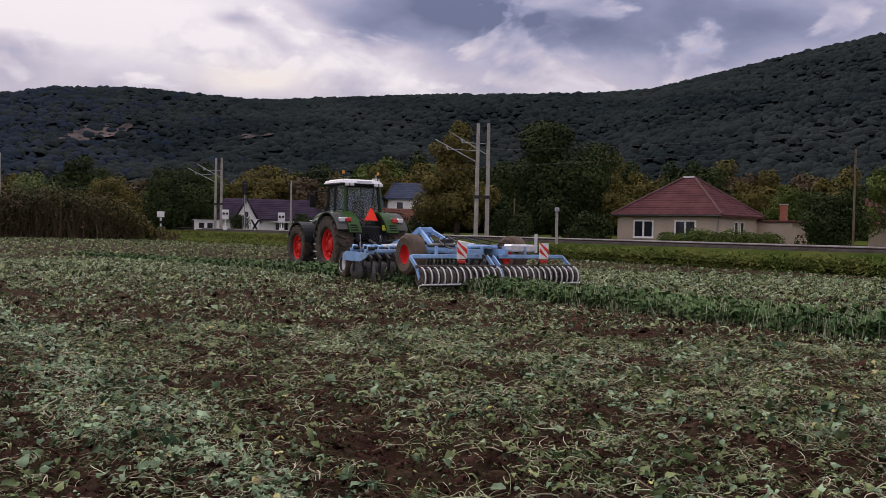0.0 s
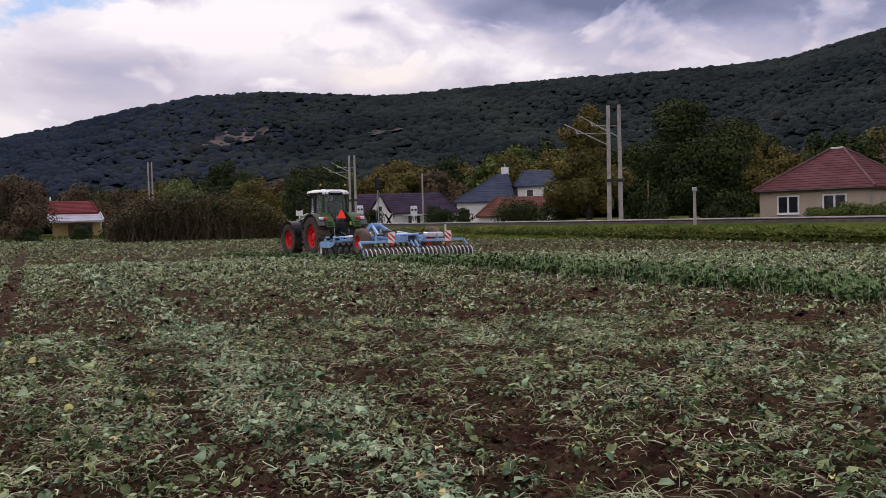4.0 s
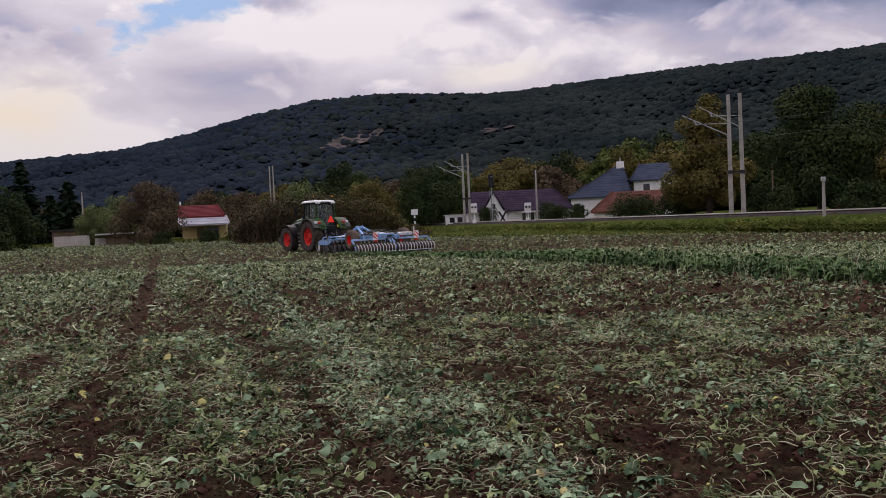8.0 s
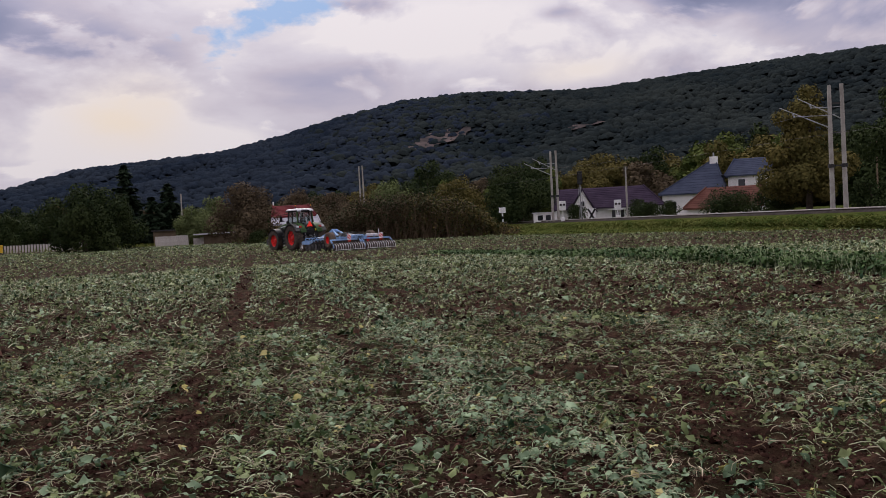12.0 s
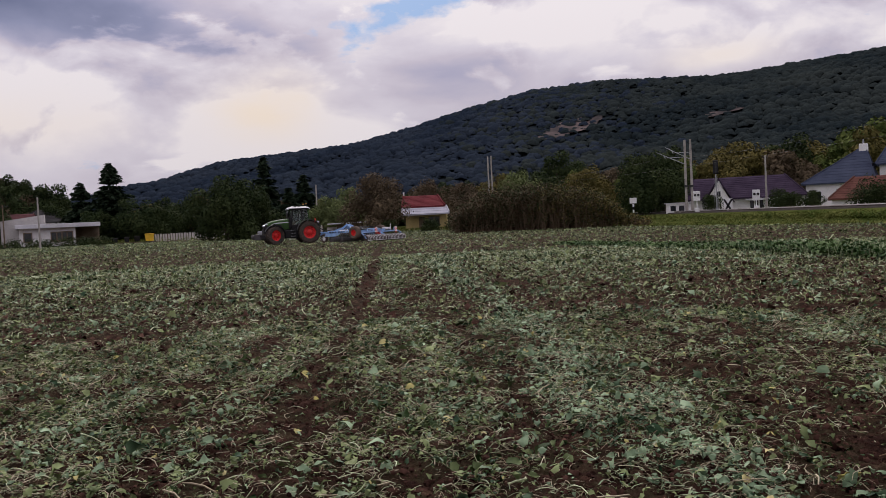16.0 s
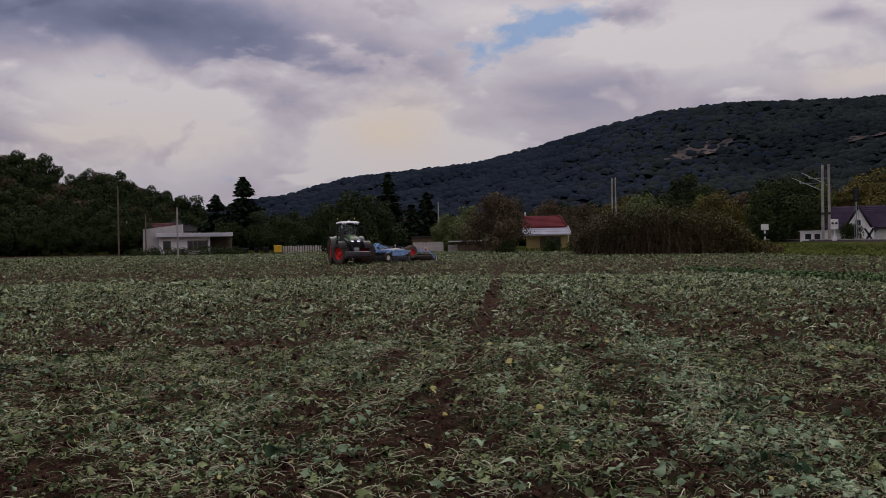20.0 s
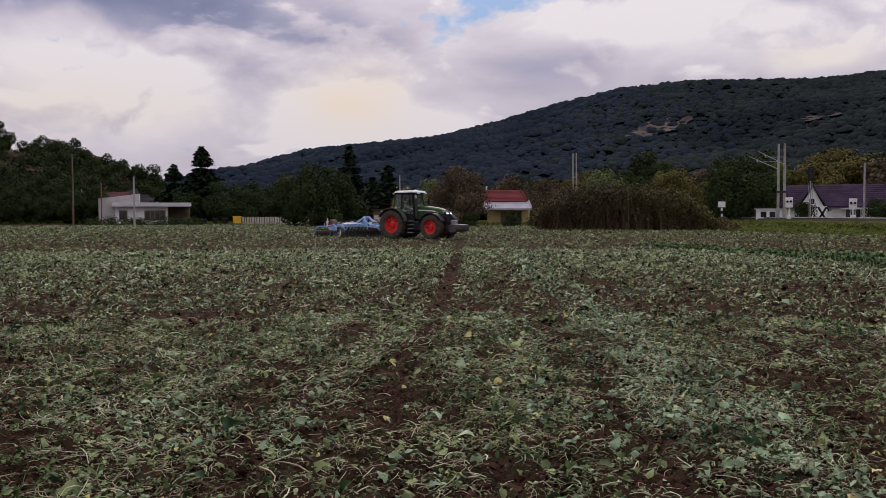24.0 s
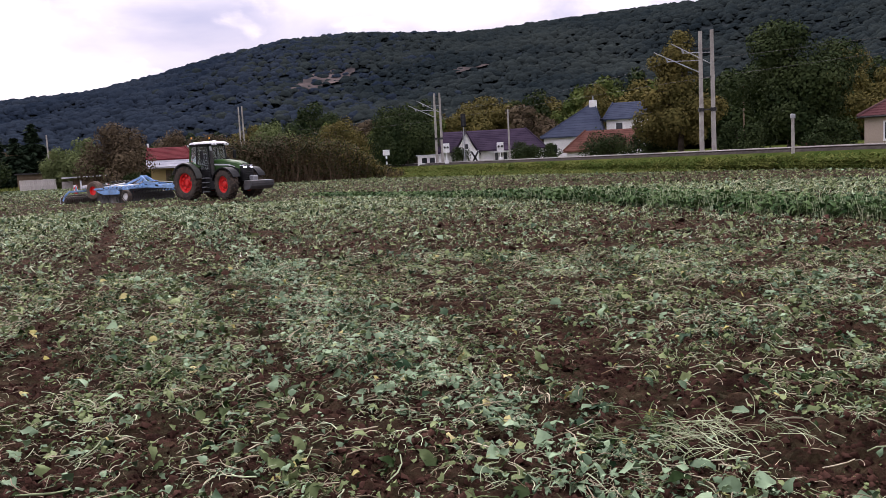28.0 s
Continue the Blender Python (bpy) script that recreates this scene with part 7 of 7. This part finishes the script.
FURROW = [(-1.6, 2.0), (-3.6, 8.56), (-8.4, 24.0), (-13.1, 38.3), (-20, 60)]
SWATH = [(1.6, 3.2), (0.0, 7.0), (-2.2, 13.9), (-4.9, 21.8), (-9, 34)]
SWATH2 = [(-4.2, 4.0), (-5.6, 9.0), (-10.5, 23), (-16, 38)]
STRIP = [(12.8, 8.6), (10.9, 13), (9.1, 17.5), (7.5, 20.4), (6.6, 22.2), (5.2, 25.5), (3.6, 29.5), (1.7, 34.5), (-1.4, 41), (-6, 49)]
BARE = [(-8.6, 12.4, 1.5, 0.8), (0.4, 13.5, 1.3, 0.7), (3.1, 14.9, 1.3, 0.7), (4.0, 11.7, 1.2, 0.5), (-1.4, 13.8, 0.9, 0.6), (0.6, 9.6, 0.8, 0.7),
        (2.6, 6.4, 0.8, 0.6), (5.6, 17.5, 1.6, 0.6), (-6.2, 8.0, 0.8, 0.6), (7, 13.0, 1.4, 0.5), (-14, 22, 2.0, 0.8), (1.0, 21, 1.8, 0.7)]


def off_line(x, y, line):
    """Distance from a polyline, by its x at each y."""
    p = np.array(line, float)
    dy = np.gradient(p[:, 1])
    sl = np.hypot(np.gradient(p[:, 0]), dy) / np.abs(dy)
    return (x - np.interp(y, p[:, 1], p[:, 0])) / np.interp(y, p[:, 1], sl)


def cover(x, y):
    """How thickly the cut crop lies, 0 to 1."""
    u, w = x * 0.95 + y * 0.31, y * 0.95 - x * 0.31      # across and along the rows
    n = noise2(u, w * 0.45, 0.75, 11.0, 3)
    m = noise2(u, w, 2.6, 4.0, 2)
    k = noise2(x, y, 6.0, 9.0, 2)
    d = np.hypot(x, y)
    calm = np.clip(12 / d, 0.25, 1)
    c = np.interp(d, [6, 16, 50], [0.5, 0.64, 0.72]) + (0.95 * n + 1.05 * m) * calm + 0.55 * k * np.clip(12 / np.hypot(x, y), 0, 1)
    c = c - 1.0 * np.exp(-(off_line(x, y, FURROW) / 0.24) ** 2) * np.clip((y - 5) / 3, 0, 1)
    c = c + 0.85 * np.exp(-(off_line(x, y, SWATH) / 0.42) ** 2) + 0.4 * np.exp(-(off_line(x, y, SWATH2) / 0.6) ** 2)
    c = c - 0.35 * np.exp(-((np.abs(off_line(x, y, SWATH)) - 1.0) / 0.4) ** 2)
    for bx, by, rx, ry in BARE:
        c = c - 0.75 * np.exp(-(((x - bx) / rx) ** 2 + ((y - by) / ry) ** 2) * 1.3)
    return np.clip(c, 0.04, 1.1)


def blue_share(x, y):
    return np.clip(0.36 + 0.6 * noise2(x, y, 0.55, 21.0, 2) + 0.75 * np.exp(-(off_line(x, y, SWATH) / 0.5) ** 2), 0.1, 0.95)


def spread(rng, n, d0, d1, az0=-51, az1=46):
    az = np.radians(rng.uniform(az0, az1, n))
    d = np.sqrt(rng.uniform(d0 * d0, d1 * d1, n))
    x, y = d * np.sin(az), d * np.cos(az)
    k = rng.random(n) < cover(x, y)
    x, y, d = x[k], y[k], d[k]
    edge = np.interp(x, [p[0] for p in EDGE[::-1]], [p[1] for p in EDGE[::-1]])
    k = (y < edge - 0.4) | (x < -12)
    return x[k], y[k], d[k]


def mound(x, y):
    """The soil's height with its clods, as on the ground sheet."""
    r = np.hypot(x, y)
    return gz(x, y) + 0.035 * noise2(x, y, 0.9, 3.1, 3) + (0.05 * noise2(x, y, 5.5, 8.7, 4)) * np.clip((45 - r) / 20, 0, 1)


def lay(name, label, rng, templates, x, y, zlift, size, tilt, material, category="crop residue", crumple=0.085):
    V, F, base = [], [], 0
    which = rng.integers(len(templates), size=len(x))
    z = mound(x, y)
    for k, (tv, tf) in enumerate(templates):
        s = which == k
        n = int(s.sum())
        if not n:
            continue
        rot = turns(rng.uniform(0, 6.283, n), rng.normal(-0.12, tilt, n), rng.normal(0, tilt, n))
        p = np.stack([x[s], y[s], z[s] + zlift[s]], 1)
        v, f = scatter(tv * np.array([1, rng.uniform(0.7, 1.15), 1]), tf, p, rot, size[s])
        v = v + rng.normal(0, crumple, v.shape) * np.repeat(size[s], len(tv))[:, None]
        V.append(v)
        F.append(f + base)
        base += len(v)
    return tagged(raw(name, np.concatenate(V), np.concatenate(F), material), label, category, kind="stuff")


def field_cover():
    rng = np.random.default_rng(21)
    big = [leaf_shape(4, 2, 0.3, 0.25, 0.2), leaf_shape(4, 2, 0.5, 0.1, 0.1), leaf_shape(4, 2, 0.15, 0.4, 0.3), leaf_shape(4, 2, -0.25, 0.05, 0.25), leaf_shape(3, 2, 0.1, 0.0, 0.4)]
    mid = [leaf_shape(2, 1, 0.4, 0.2), leaf_shape(2, 1, 0.2, 0.3), leaf_shape(2, 1, -0.2, 0.1)]
    stems = [stem_shape(3, 0.16, 0.1, 0.022), stem_shape(3, -0.22, 0.06, 0.026), stem_shape(3, 0.05, 0.18, 0.02), stem_shape(4, 0.3, 0.05, 0.02)]
    thin = [ribbon_shape(2, 0.15, 0.035), ribbon_shape(2, -0.2, 0.03), ribbon_shape(3, 0.28, 0.03)]

    def lots(n, d0, d1):
        x, y, d = spread(rng, n, d0, d1)
        return x, y, d, rng.random(len(x)), blue_share(x, y)

    # near ground
    x, y, d, r, b = lots(98000, 3.2, 15)
    sz = rng.gamma(2.2, 0.0165, len(x)).clip(0.014, 0.14)
    up = rng.uniform(0.0, 0.085, len(x))
    blue, yel = r < b * 0.86, r > 0.975
    grn = ~blue & ~yel
    lay("near_bluish_leaves", "torn bluish green crop leaves strewn on the soil", rng, big, x[blue], y[blue], up[blue], sz[blue] * 1.05, 0.46, M["rape_leaf"])
    lay("near_green_leaves", "torn fresh green crop leaves strewn on the soil", rng, big, x[grn], y[grn], up[grn], sz[grn], 0.46, M["rape_green"])
    lay("near_yellow_leaves", "yellowed crop leaves strewn on the soil", rng, big, x[yel], y[yel], up[yel], sz[yel] * 0.9, 0.4, M["rape_yellow"])
    x, y, d, r, b = lots(125000, 3.2, 15)
    sz = rng.gamma(2.6, 0.027, len(x)).clip(0.02, 0.26)
    up = rng.uniform(0.0, 0.06, len(x))
    a = r < 0.5
    lay("near_stalks", "pale green chopped stalks strewn on the soil", rng, stems, x[a], y[a], up[a], sz[a], 0.28, M["stalk"], crumple=0.004)
    lay("near_straw", "dry straw-coloured chopped stalks on the soil", rng, stems, x[~a], y[~a], up[~a], sz[~a], 0.22, M["straw"], crumple=0.004)
    # clods
    n = 46000
    az, dd = np.radians(rng.uniform(-51, 46, n)), 3.2 + 9.0 * rng.random(n) ** 1.3
    x, y = dd * np.sin(az), dd * np.cos(az)
    tv, tf = crown_template(2, 5)
    tv = tv * np.array([1, 0.85, 0.75])
    sz = rng.gamma(1.5, 0.0068, n).clip(0.004, 0.036)
    rot = turns(rng.uniform(0, 6.28, n), rng.normal(0, 0.5, n), rng.normal(0, 0.5, n))
    v, f = scatter(tv, tf, np.stack([x, y, mound(x, y) + sz * 0.15], 1), rot, sz)
    v += rng.normal(0, 0.25, v.shape) * np.repeat(sz, len(tv))[:, None]
    tagged(raw("soil_clods", v, f, M["clod"]), "loose reddish brown soil clods", "soil", kind="stuff")
    n = 26000
    az, dd = np.radians(rng.uniform(-51, 46, n)), np.sqrt(rng.uniform(13 ** 2, 40 ** 2, n))
    x, y = dd * np.sin(az), dd * np.cos(az)
    tv, tf = crown_template(1, 5)
    sz = rng.gamma(2.0, 0.02, n).clip(0.012, 0.11)
    rot = turns(rng.uniform(0, 6.28, n), rng.normal(0, 0.5, n), rng.normal(0, 0.5, n))
    v, f = scatter(tv * np.array([1, 0.85, 0.8]), tf, np.stack([x, y, mound(x, y)], 1), rot, sz)
    v += rng.normal(0, 0.2, v.shape) * np.repeat(sz, len(tv))[:, None]
    tagged(raw("mid_soil_clods", v, f, M["clod"]), "loose brown soil clods across the field", "soil", kind="stuff")
    # middle distance
    x, y, d, r, b = lots(180000, 14, 42)
    sz = rng.gamma(3, 0.021, len(x)).clip(0.025, 0.2) * np.interp(d, [14, 40], [0.85, 1.35])
    up = rng.uniform(0.0, 0.06, len(x))
    blue = r < b * 0.8
    lay("mid_bluish_leaves", "bluish green cut crop lying over the field", rng, mid, x[blue], y[blue], up[blue], sz[blue], 0.62, M["rape_leaf"])
    lay("mid_green_leaves", "green cut crop lying over the field", rng, mid, x[~blue], y[~blue], up[~blue], sz[~blue], 0.62, M["rape_green"])
    x, y, d, r, b = lots(110000, 14, 42)
    sz = rng.gamma(4, 0.024, len(x)).clip(0.04, 0.26) * np.interp(d, [14, 40], [0.85, 1.4])
    up = rng.uniform(0.01, 0.08, len(x))
    a = r < 0.82
    lay("mid_stalks", "pale chopped stalks lying over the field", rng, thin, x[a], y[a], up[a], sz[a], 0.35, M["stalk"], crumple=0.004)
    lay("mid_straw", "dry chopped stalks lying over the field", rng, thin, x[~a], y[~a], up[~a], sz[~a], 0.3, M["straw"], crumple=0.004)
    # far
    x, y, d, r, b = lots(190000, 40, 134)
    sz = rng.gamma(4, 0.032, len(x)).clip(0.06, 0.28) * np.interp(d, [40, 118], [0.8, 1.2])
    up = rng.uniform(0.0, 0.06, len(x))
    a, c = r < 0.12, r > 0.93
    lay("far_bluish_leaves", "bluish green cut crop over the far field", rng, mid[:2], x[a], y[a], up[a], sz[a], 0.45, M["rape_leaf"])
    lay("far_green_leaves", "green cut crop over the far field", rng, mid[:2], x[~a & ~c], y[~a & ~c], up[~a & ~c], sz[~a & ~c], 0.45, M["rape_green"])
    lay("far_stalks", "pale stalks over the far field", rng, thin[:2], x[c], y[c], up[c], sz[c] * 1.4, 0.3, M["straw"], crumple=0.004)


field_cover()


def standing_strip():
    """The uncut band of crop along the tractor's lane."""
    rng = np.random.default_rng(31)
    n = 21000
    p = np.array(STRIP, float)
    d = np.concatenate([[0], np.cumsum(np.hypot(*np.diff(p, axis=0).T))])
    s = rng.uniform(0, d[-1], n)
    cx, cy = np.interp(s, d, p[:, 0]), np.interp(s, d, p[:, 1])
    tx, ty = np.gradient(p[:, 0], d), np.gradient(p[:, 1], d)
    nx, ny = np.interp(s, d, ty), -np.interp(s, d, tx)
    o = rng.uniform(-0.1, 1.35, n) + 0.15 * noise2(cx, cy, 0.8, 6.0, 2)
    x, y = cx + nx * o, cy + ny * o
    h = np.interp(s, [0, 12, 24, 33, d[-1]], [0.5, 0.46, 0.38, 0.24, 0.1]) * (1 - 0.35 * np.abs(o - 0.6)) * rng.uniform(0.6, 1.15, n)
    z = mound(x, y)
    # upright stalks
    k = n // 2
    w = rng.uniform(0.006, 0.012, k)
    yaw = rng.uniform(0, 3.14, k)
    ox = np.stack([w * np.cos(yaw), w * np.sin(yaw), 0 * w], 1)
    b = np.stack([x[:k], y[:k], z[:k]], 1)
    t = b + np.stack([rng.normal(0, 0.2, k) * h[:k], rng.normal(0, 0.2, k) * h[:k], h[:k]], 1)
    v = np.stack([b - ox, b + ox, t + ox * 0.5, t - ox * 0.5], 1).reshape(-1, 3)
    tagged(raw("standing_stalks", v, np.arange(4 * k).reshape(k, 4), M["stalk"]), "upright stalks of the uncut band of crop", "crop", kind="stuff")
    big = [leaf_shape(3, 2, 0.3, 0.45), leaf_shape(3, 2, 0.2, 0.25), leaf_shape(3, 2, 0.4, 0.6)]
    rot_y = rng.uniform(-1.1, 0.3, n)
    V, F, base = [], [], 0
    which = rng.integers(3, size=n)
    for q, (tv, tf) in enumerate(big):
        m = which == q
        c = int(m.sum())
        rot = turns(rng.uniform(0, 6.283, c), rot_y[m], rng.normal(0, 0.4, c))
        pl = np.stack([x[m], y[m], z[m] + h[m] * rng.uniform(0.25, 0.95, c)], 1)
        vv, ff = scatter(tv, tf, pl, rot, rng.uniform(0.08, 0.19, c))
        V.append(vv)
        F.append(ff + base)
        base += len(vv)
    tagged(raw("standing_crop", np.concatenate(V), np.concatenate(F), M["strip_green"]), "uncut band of tall dark green leafy crop", "crop", kind="stuff")


standing_strip()


def grass_tufts():
    """Rough grass of the bank and along the far edges of the field."""
    rng = np.random.default_rng(41)
    n = 46000
    i = rng.integers(30, 175, n)
    w = rng.random(n)
    e, ft = e1[i], foot[i]
    q = 0.03 + 1.3 * rng.random(n)
    x = e[:, 0] + (ft[:, 0] - e[:, 0]) * q + rng.normal(0, 0.4, n)
    y = e[:, 1] + (ft[:, 1] - e[:, 1]) * q + rng.normal(0, 0.4, n)
    gg = g0[i]
    z = np.interp(q, [0, 0.45, 1.0, 1.33], [0, 0.25, 0.6, 1.0]) + gg - 0.02
    h = rng.uniform(0.06, 0.2, n)
    yaw = rng.uniform(0, 3.14, n)
    ww = rng.uniform(0.02, 0.06, n)
    ox = np.stack([ww * np.cos(yaw), ww * np.sin(yaw), 0 * ww], 1)
    b = np.stack([x, y, z], 1)
    t = b + np.stack([rng.normal(0, 0.22, n), rng.normal(0, 0.22, n), h], 1)
    v = np.stack([b - ox, b + ox, t + ox * 0.3, t - ox * 0.3], 1).reshape(-1, 3)
    tagged(raw("bank_grass", v, np.arange(4 * n).reshape(n, 4), M["grassblade"]), "rough green grass on the railway bank", "grass", kind="stuff")
    n = 22000
    i = rng.integers(0, 150, n)
    x = mline[i, 0] + mdir[i, 0] * rng.uniform(-1, 14, n) + rng.normal(0, 0.6, n)
    y = mline[i, 1] + mdir[i, 1] * rng.uniform(-1, 14, n) + rng.normal(0, 0.6, n)
    z = gz(x, y) + 0.08
    h = rng.uniform(0.15, 0.5, n)
    yaw = rng.uniform(0, 3.14, n)
    ww = rng.uniform(0.04, 0.1, n)
    ox = np.stack([ww * np.cos(yaw), ww * np.sin(yaw), 0 * ww], 1)
    b = np.stack([x, y, z], 1)
    t = b + np.stack([rng.normal(0, 0.22, n), rng.normal(0, 0.22, n), h], 1)
    v = np.stack([b - ox, b + ox, t + ox * 0.3, t - ox * 0.3], 1).reshape(-1, 3)
    tagged(raw("meadow_grass", v, np.arange(4 * n).reshape(n, 4), M["grassblade"]), "tufts of dull green grass beyond the field", "grass", kind="stuff")


grass_tufts()


def small_finds():
    # the forked dry twig that stands up from the soil
    t = thing("dry_twig", pose(0.78, 9.25, float(mound(np.array([0.78]), np.array([9.25]))[0]), 0, 0, 10), "dark dry forked twig standing in the soil", "twig")
    bm = bmesh.new()
    tube(bm, (0, 0, -0.05), (0.01, 0, 0.26), 0.013, 0.011, 7)
    tube(bm, (0.01, 0, 0.26), (0.16, 0.02, 0.31), 0.011, 0.006, 6)
    tube(bm, (0.01, 0, 0.25), (-0.05, 0.0, 0.3), 0.009, 0.005, 6)
    part("stem", bm, M["bark"], t)
    # a thick clump of pale stalks near where one stands
    rng = np.random.default_rng(51)
    st = stem_shape(6, 0.14, 0.12, 0.011)
    n = 170
    x, y = 1.75 + rng.normal(0, 0.26, n), 4.8 + rng.normal(0, 0.16, n)
    rot = turns(rng.normal(3.0, 1.3, n), rng.normal(-0.3, 0.22, n), rng.normal(0, 0.5, n))
    v, f = scatter(*st, np.stack([x, y, mound(x, y) + rng.uniform(0, 0.08, n)], 1), rot, rng.uniform(0.1, 0.27, n))
    tagged(raw("stalk_clump", v, f, M["stalk"]), "thick clump of pale yellow-green stalks", "crop residue", kind="stuff")


small_finds()


M["wing"] = mat("white_wings", (0.8, 0.8, 0.74), (0.9, 0.9, 0.84), 20, 0.7, fine=90, spec=0.1)


def butterfly():
    t = thing("butterfly", pose(0, 0, 0), "small white butterfly fluttering over the cut crop", "butterfly", "butterflies")
    part("body", lathe(bmesh.new(), [(0.001, -0.016), (0.004, -0.008), (0.005, 0.004), (0.001, 0.014)], 8), M["black"], t, "thin dark body")
    for s in (-1, 1):
        bm = prism(bmesh.new(), [(0.003, 0.008), (0.016, 0.026), (0.034, 0.024), (0.036, 0.01), (0.024, 0.0), (0.028, -0.012), (0.018, -0.02), (0.003, -0.008)], 0.0, 0.0015, axis="z")
        w = part("wing", bm, M["wing"], t)
        w.matrix_basis = pose(0, 0, 0.002, 0, -35, 0) if s > 0 else pose(0, 0, 0.002, 0, 35, 0) @ Matrix.Diagonal((-1, 1, 1, 1))
    return t


butterflies = [butterfly(), butterfly()]


# ---- movement ----
TRACK = [  # seconds, x, y of the rear axle, heading in degrees
    (0, 5.94, 30.76, 104.9),
    (1, 4.76, 33.90, 106.9),
    (2, 3.44, 37.32, 109.6),
    (3, 1.95, 40.91, 112.6),
    (4, 0.26, 44.49, 115.6),
    (5, -1.59, 47.88, 118.6),
    (6, -3.56, 51.01, 122.0),
    (7, -5.63, 53.91, 125.4),
    (8, -7.83, 56.81, 127.6),
    (9, -10.35, 59.83, 128.9),
    (10, -12.93, 62.77, 130.4),
    (11, -15.50, 65.48, 131.8),
    (12, -18.22, 68.15, 134.6),
    (13, -21.34, 70.84, 143.0),
    (14, -24.89, 73.17, 160.9),
    (15, -28.57, 74.45, 187.7),
    (16, -31.92, 74.13, 214.6),
    (17, -34.20, 72.00, 235.4),
    (18, -34.80, 68.40, 257.4),
    (19, -34.56, 64.66, 282.3),
    (20, -33.82, 61.66, 309.0),
    (21, -32.24, 59.62, 333.1),
    (22, -29.64, 58.31, 347.9),
    (23, -26.51, 57.41, 351.9),
    (24, -23.55, 56.68, 350.0),
    (25, -21.01, 56.11, 346.7),
    (26, -18.83, 55.69, 342.7),
    (27, -16.36, 54.75, 336.6),
    (28, -12.73, 52.39, 325.0),
]
HITCH, AXLE = 1.25, 6.6      # behind the rear axle; from the eye to the middle of the discs


FLIGHTS = [  # seconds, x, y, height
    [(0, 3.6, 15.6, 0.08), (5.2, 3.6, 15.6, 0.08), (5.8, 3.13, 15.69, 1.44), (6.0, 2.57, 15.8, 1.4), (6.4, 2.01, 15.87, 1.28), (6.6, 2.59, 15.79, 1.26), (6.8, 3.0, 15.71, 1.28), (7.0, 2.92, 15.72, 1.57),
     (7.2, 2.28, 15.82, 1.75), (7.4, 1.52, 15.91, 1.39), (7.6, 0.69, 15.97, 1.28), (7.8, -0.39, 15.99, 1.08), (8.0, -1.27, 15.95, 0.97), (8.5, -3.2, 16, 0.09), (28, -3.2, 16, 0.09)],
    [(0, 2.2, 15.8, 0.08), (5.6, 2.2, 15.8, 0.08), (6.0, 2.71, 15.77, 0.84), (6.2, 3.18, 15.68, 0.74), (6.4, 3.79, 15.54, 0.7), (6.8, 4.9, 15.2, 0.07), (28, 4.9, 15.2, 0.07)]]


def motions():
    tr = np.array(TRACK)
    ts = np.arange(0, 28.001, 0.1)

    def curve(col):
        t, y = tr[:, 0], tr[:, col]
        m = np.gradient(y, t)
        i = np.clip(np.searchsorted(t, ts, side="right") - 1, 0, len(t) - 2)
        hh = t[i + 1] - t[i]
        u = (ts - t[i]) / hh
        return (2 * u ** 3 - 3 * u ** 2 + 1) * y[i] + (u ** 3 - 2 * u ** 2 + u) * hh * m[i] + (-2 * u ** 3 + 3 * u ** 2) * y[i + 1] + (u ** 3 - u ** 2) * hh * m[i + 1]

    x, y, hd = curve(1), curve(2), np.radians(curve(3))
    z = gz(x, y)
    step = np.concatenate([[0], np.hypot(np.diff(x), np.diff(y))])
    gone = np.cumsum(step)
    every = 2
    walk(tractor, [(float(ts[i]), pose(x[i], y[i], z[i], 0, 0, math.degrees(hd[i]))) for i in range(0, len(ts), every)])
    bend = np.gradient(hd) / np.maximum(np.gradient(gone), 0.05)
    k = np.ones(9) / 9
    bend = np.convolve(np.pad(bend, 4, mode="edge"), k, mode="valid")
    steer = np.clip(np.degrees(np.arctan(WHEELBASE * bend)), -38, 38)
    for w, r, wx, wy in zip(tractor_wheels, TRUE * np.array((1.06, 1.06, 0.88, 0.88)), TRUE * np.array((0, 0, WHEELBASE, WHEELBASE)), TRUE * np.array((1.07, -1.07, 1.03, -1.03))):
        walk(w, [(float(ts[i]), pose(wx, wy, r, 0, 0, steer[i] if wx else 0) @ pose(0, 0, 0, 0, math.degrees(gone[i] / r), 0)) for i in range(0, len(ts), every)])
    # the harrow follows its drawbar's eye
    ex, ey = x - HITCH * np.cos(hd), y - HITCH * np.sin(hd)
    ih = np.empty(len(ts))
    ih[0] = hd[0] + radians(HARROW_LAG)
    for i in range(1, len(ts)):
        ax, ay = ex[i - 1] - AXLE * math.cos(ih[i - 1]), ey[i - 1] - AXLE * math.sin(ih[i - 1])
        a = math.atan2(ey[i] - ay, ex[i] - ax)
        d = (a - ih[i - 1] + math.pi) % (2 * math.pi) - math.pi
        ih[i] = ih[i - 1] + d
    walk(harrow, [(float(ts[i]), pose(ex[i], ey[i], gz(ex[i], ey[i]) + 0.09 * max(0.0, 1 - ts[i] / 8), 0, 0, math.degrees(ih[i]))) for i in range(0, len(ts), every)])
    for s, ro in zip((-1, 1), rollers):
        walk(ro, [(float(ts[i]), pose(-7.8, s * (HALF / 2 + 0.03), 0.25) @ pose(0, 0, 0, 0, math.degrees(gone[i] / 0.25), 0)) for i in range(len(ts))])

    for b, path in zip(butterflies, FLIGHTS):
        walk(b, [(float(t), pose(px, py, pz, 25, 0, 60 + 40 * (k % 2))) for k, (t, px, py, pz) in enumerate(path)])


HARROW_LAG = -1.0
motions()
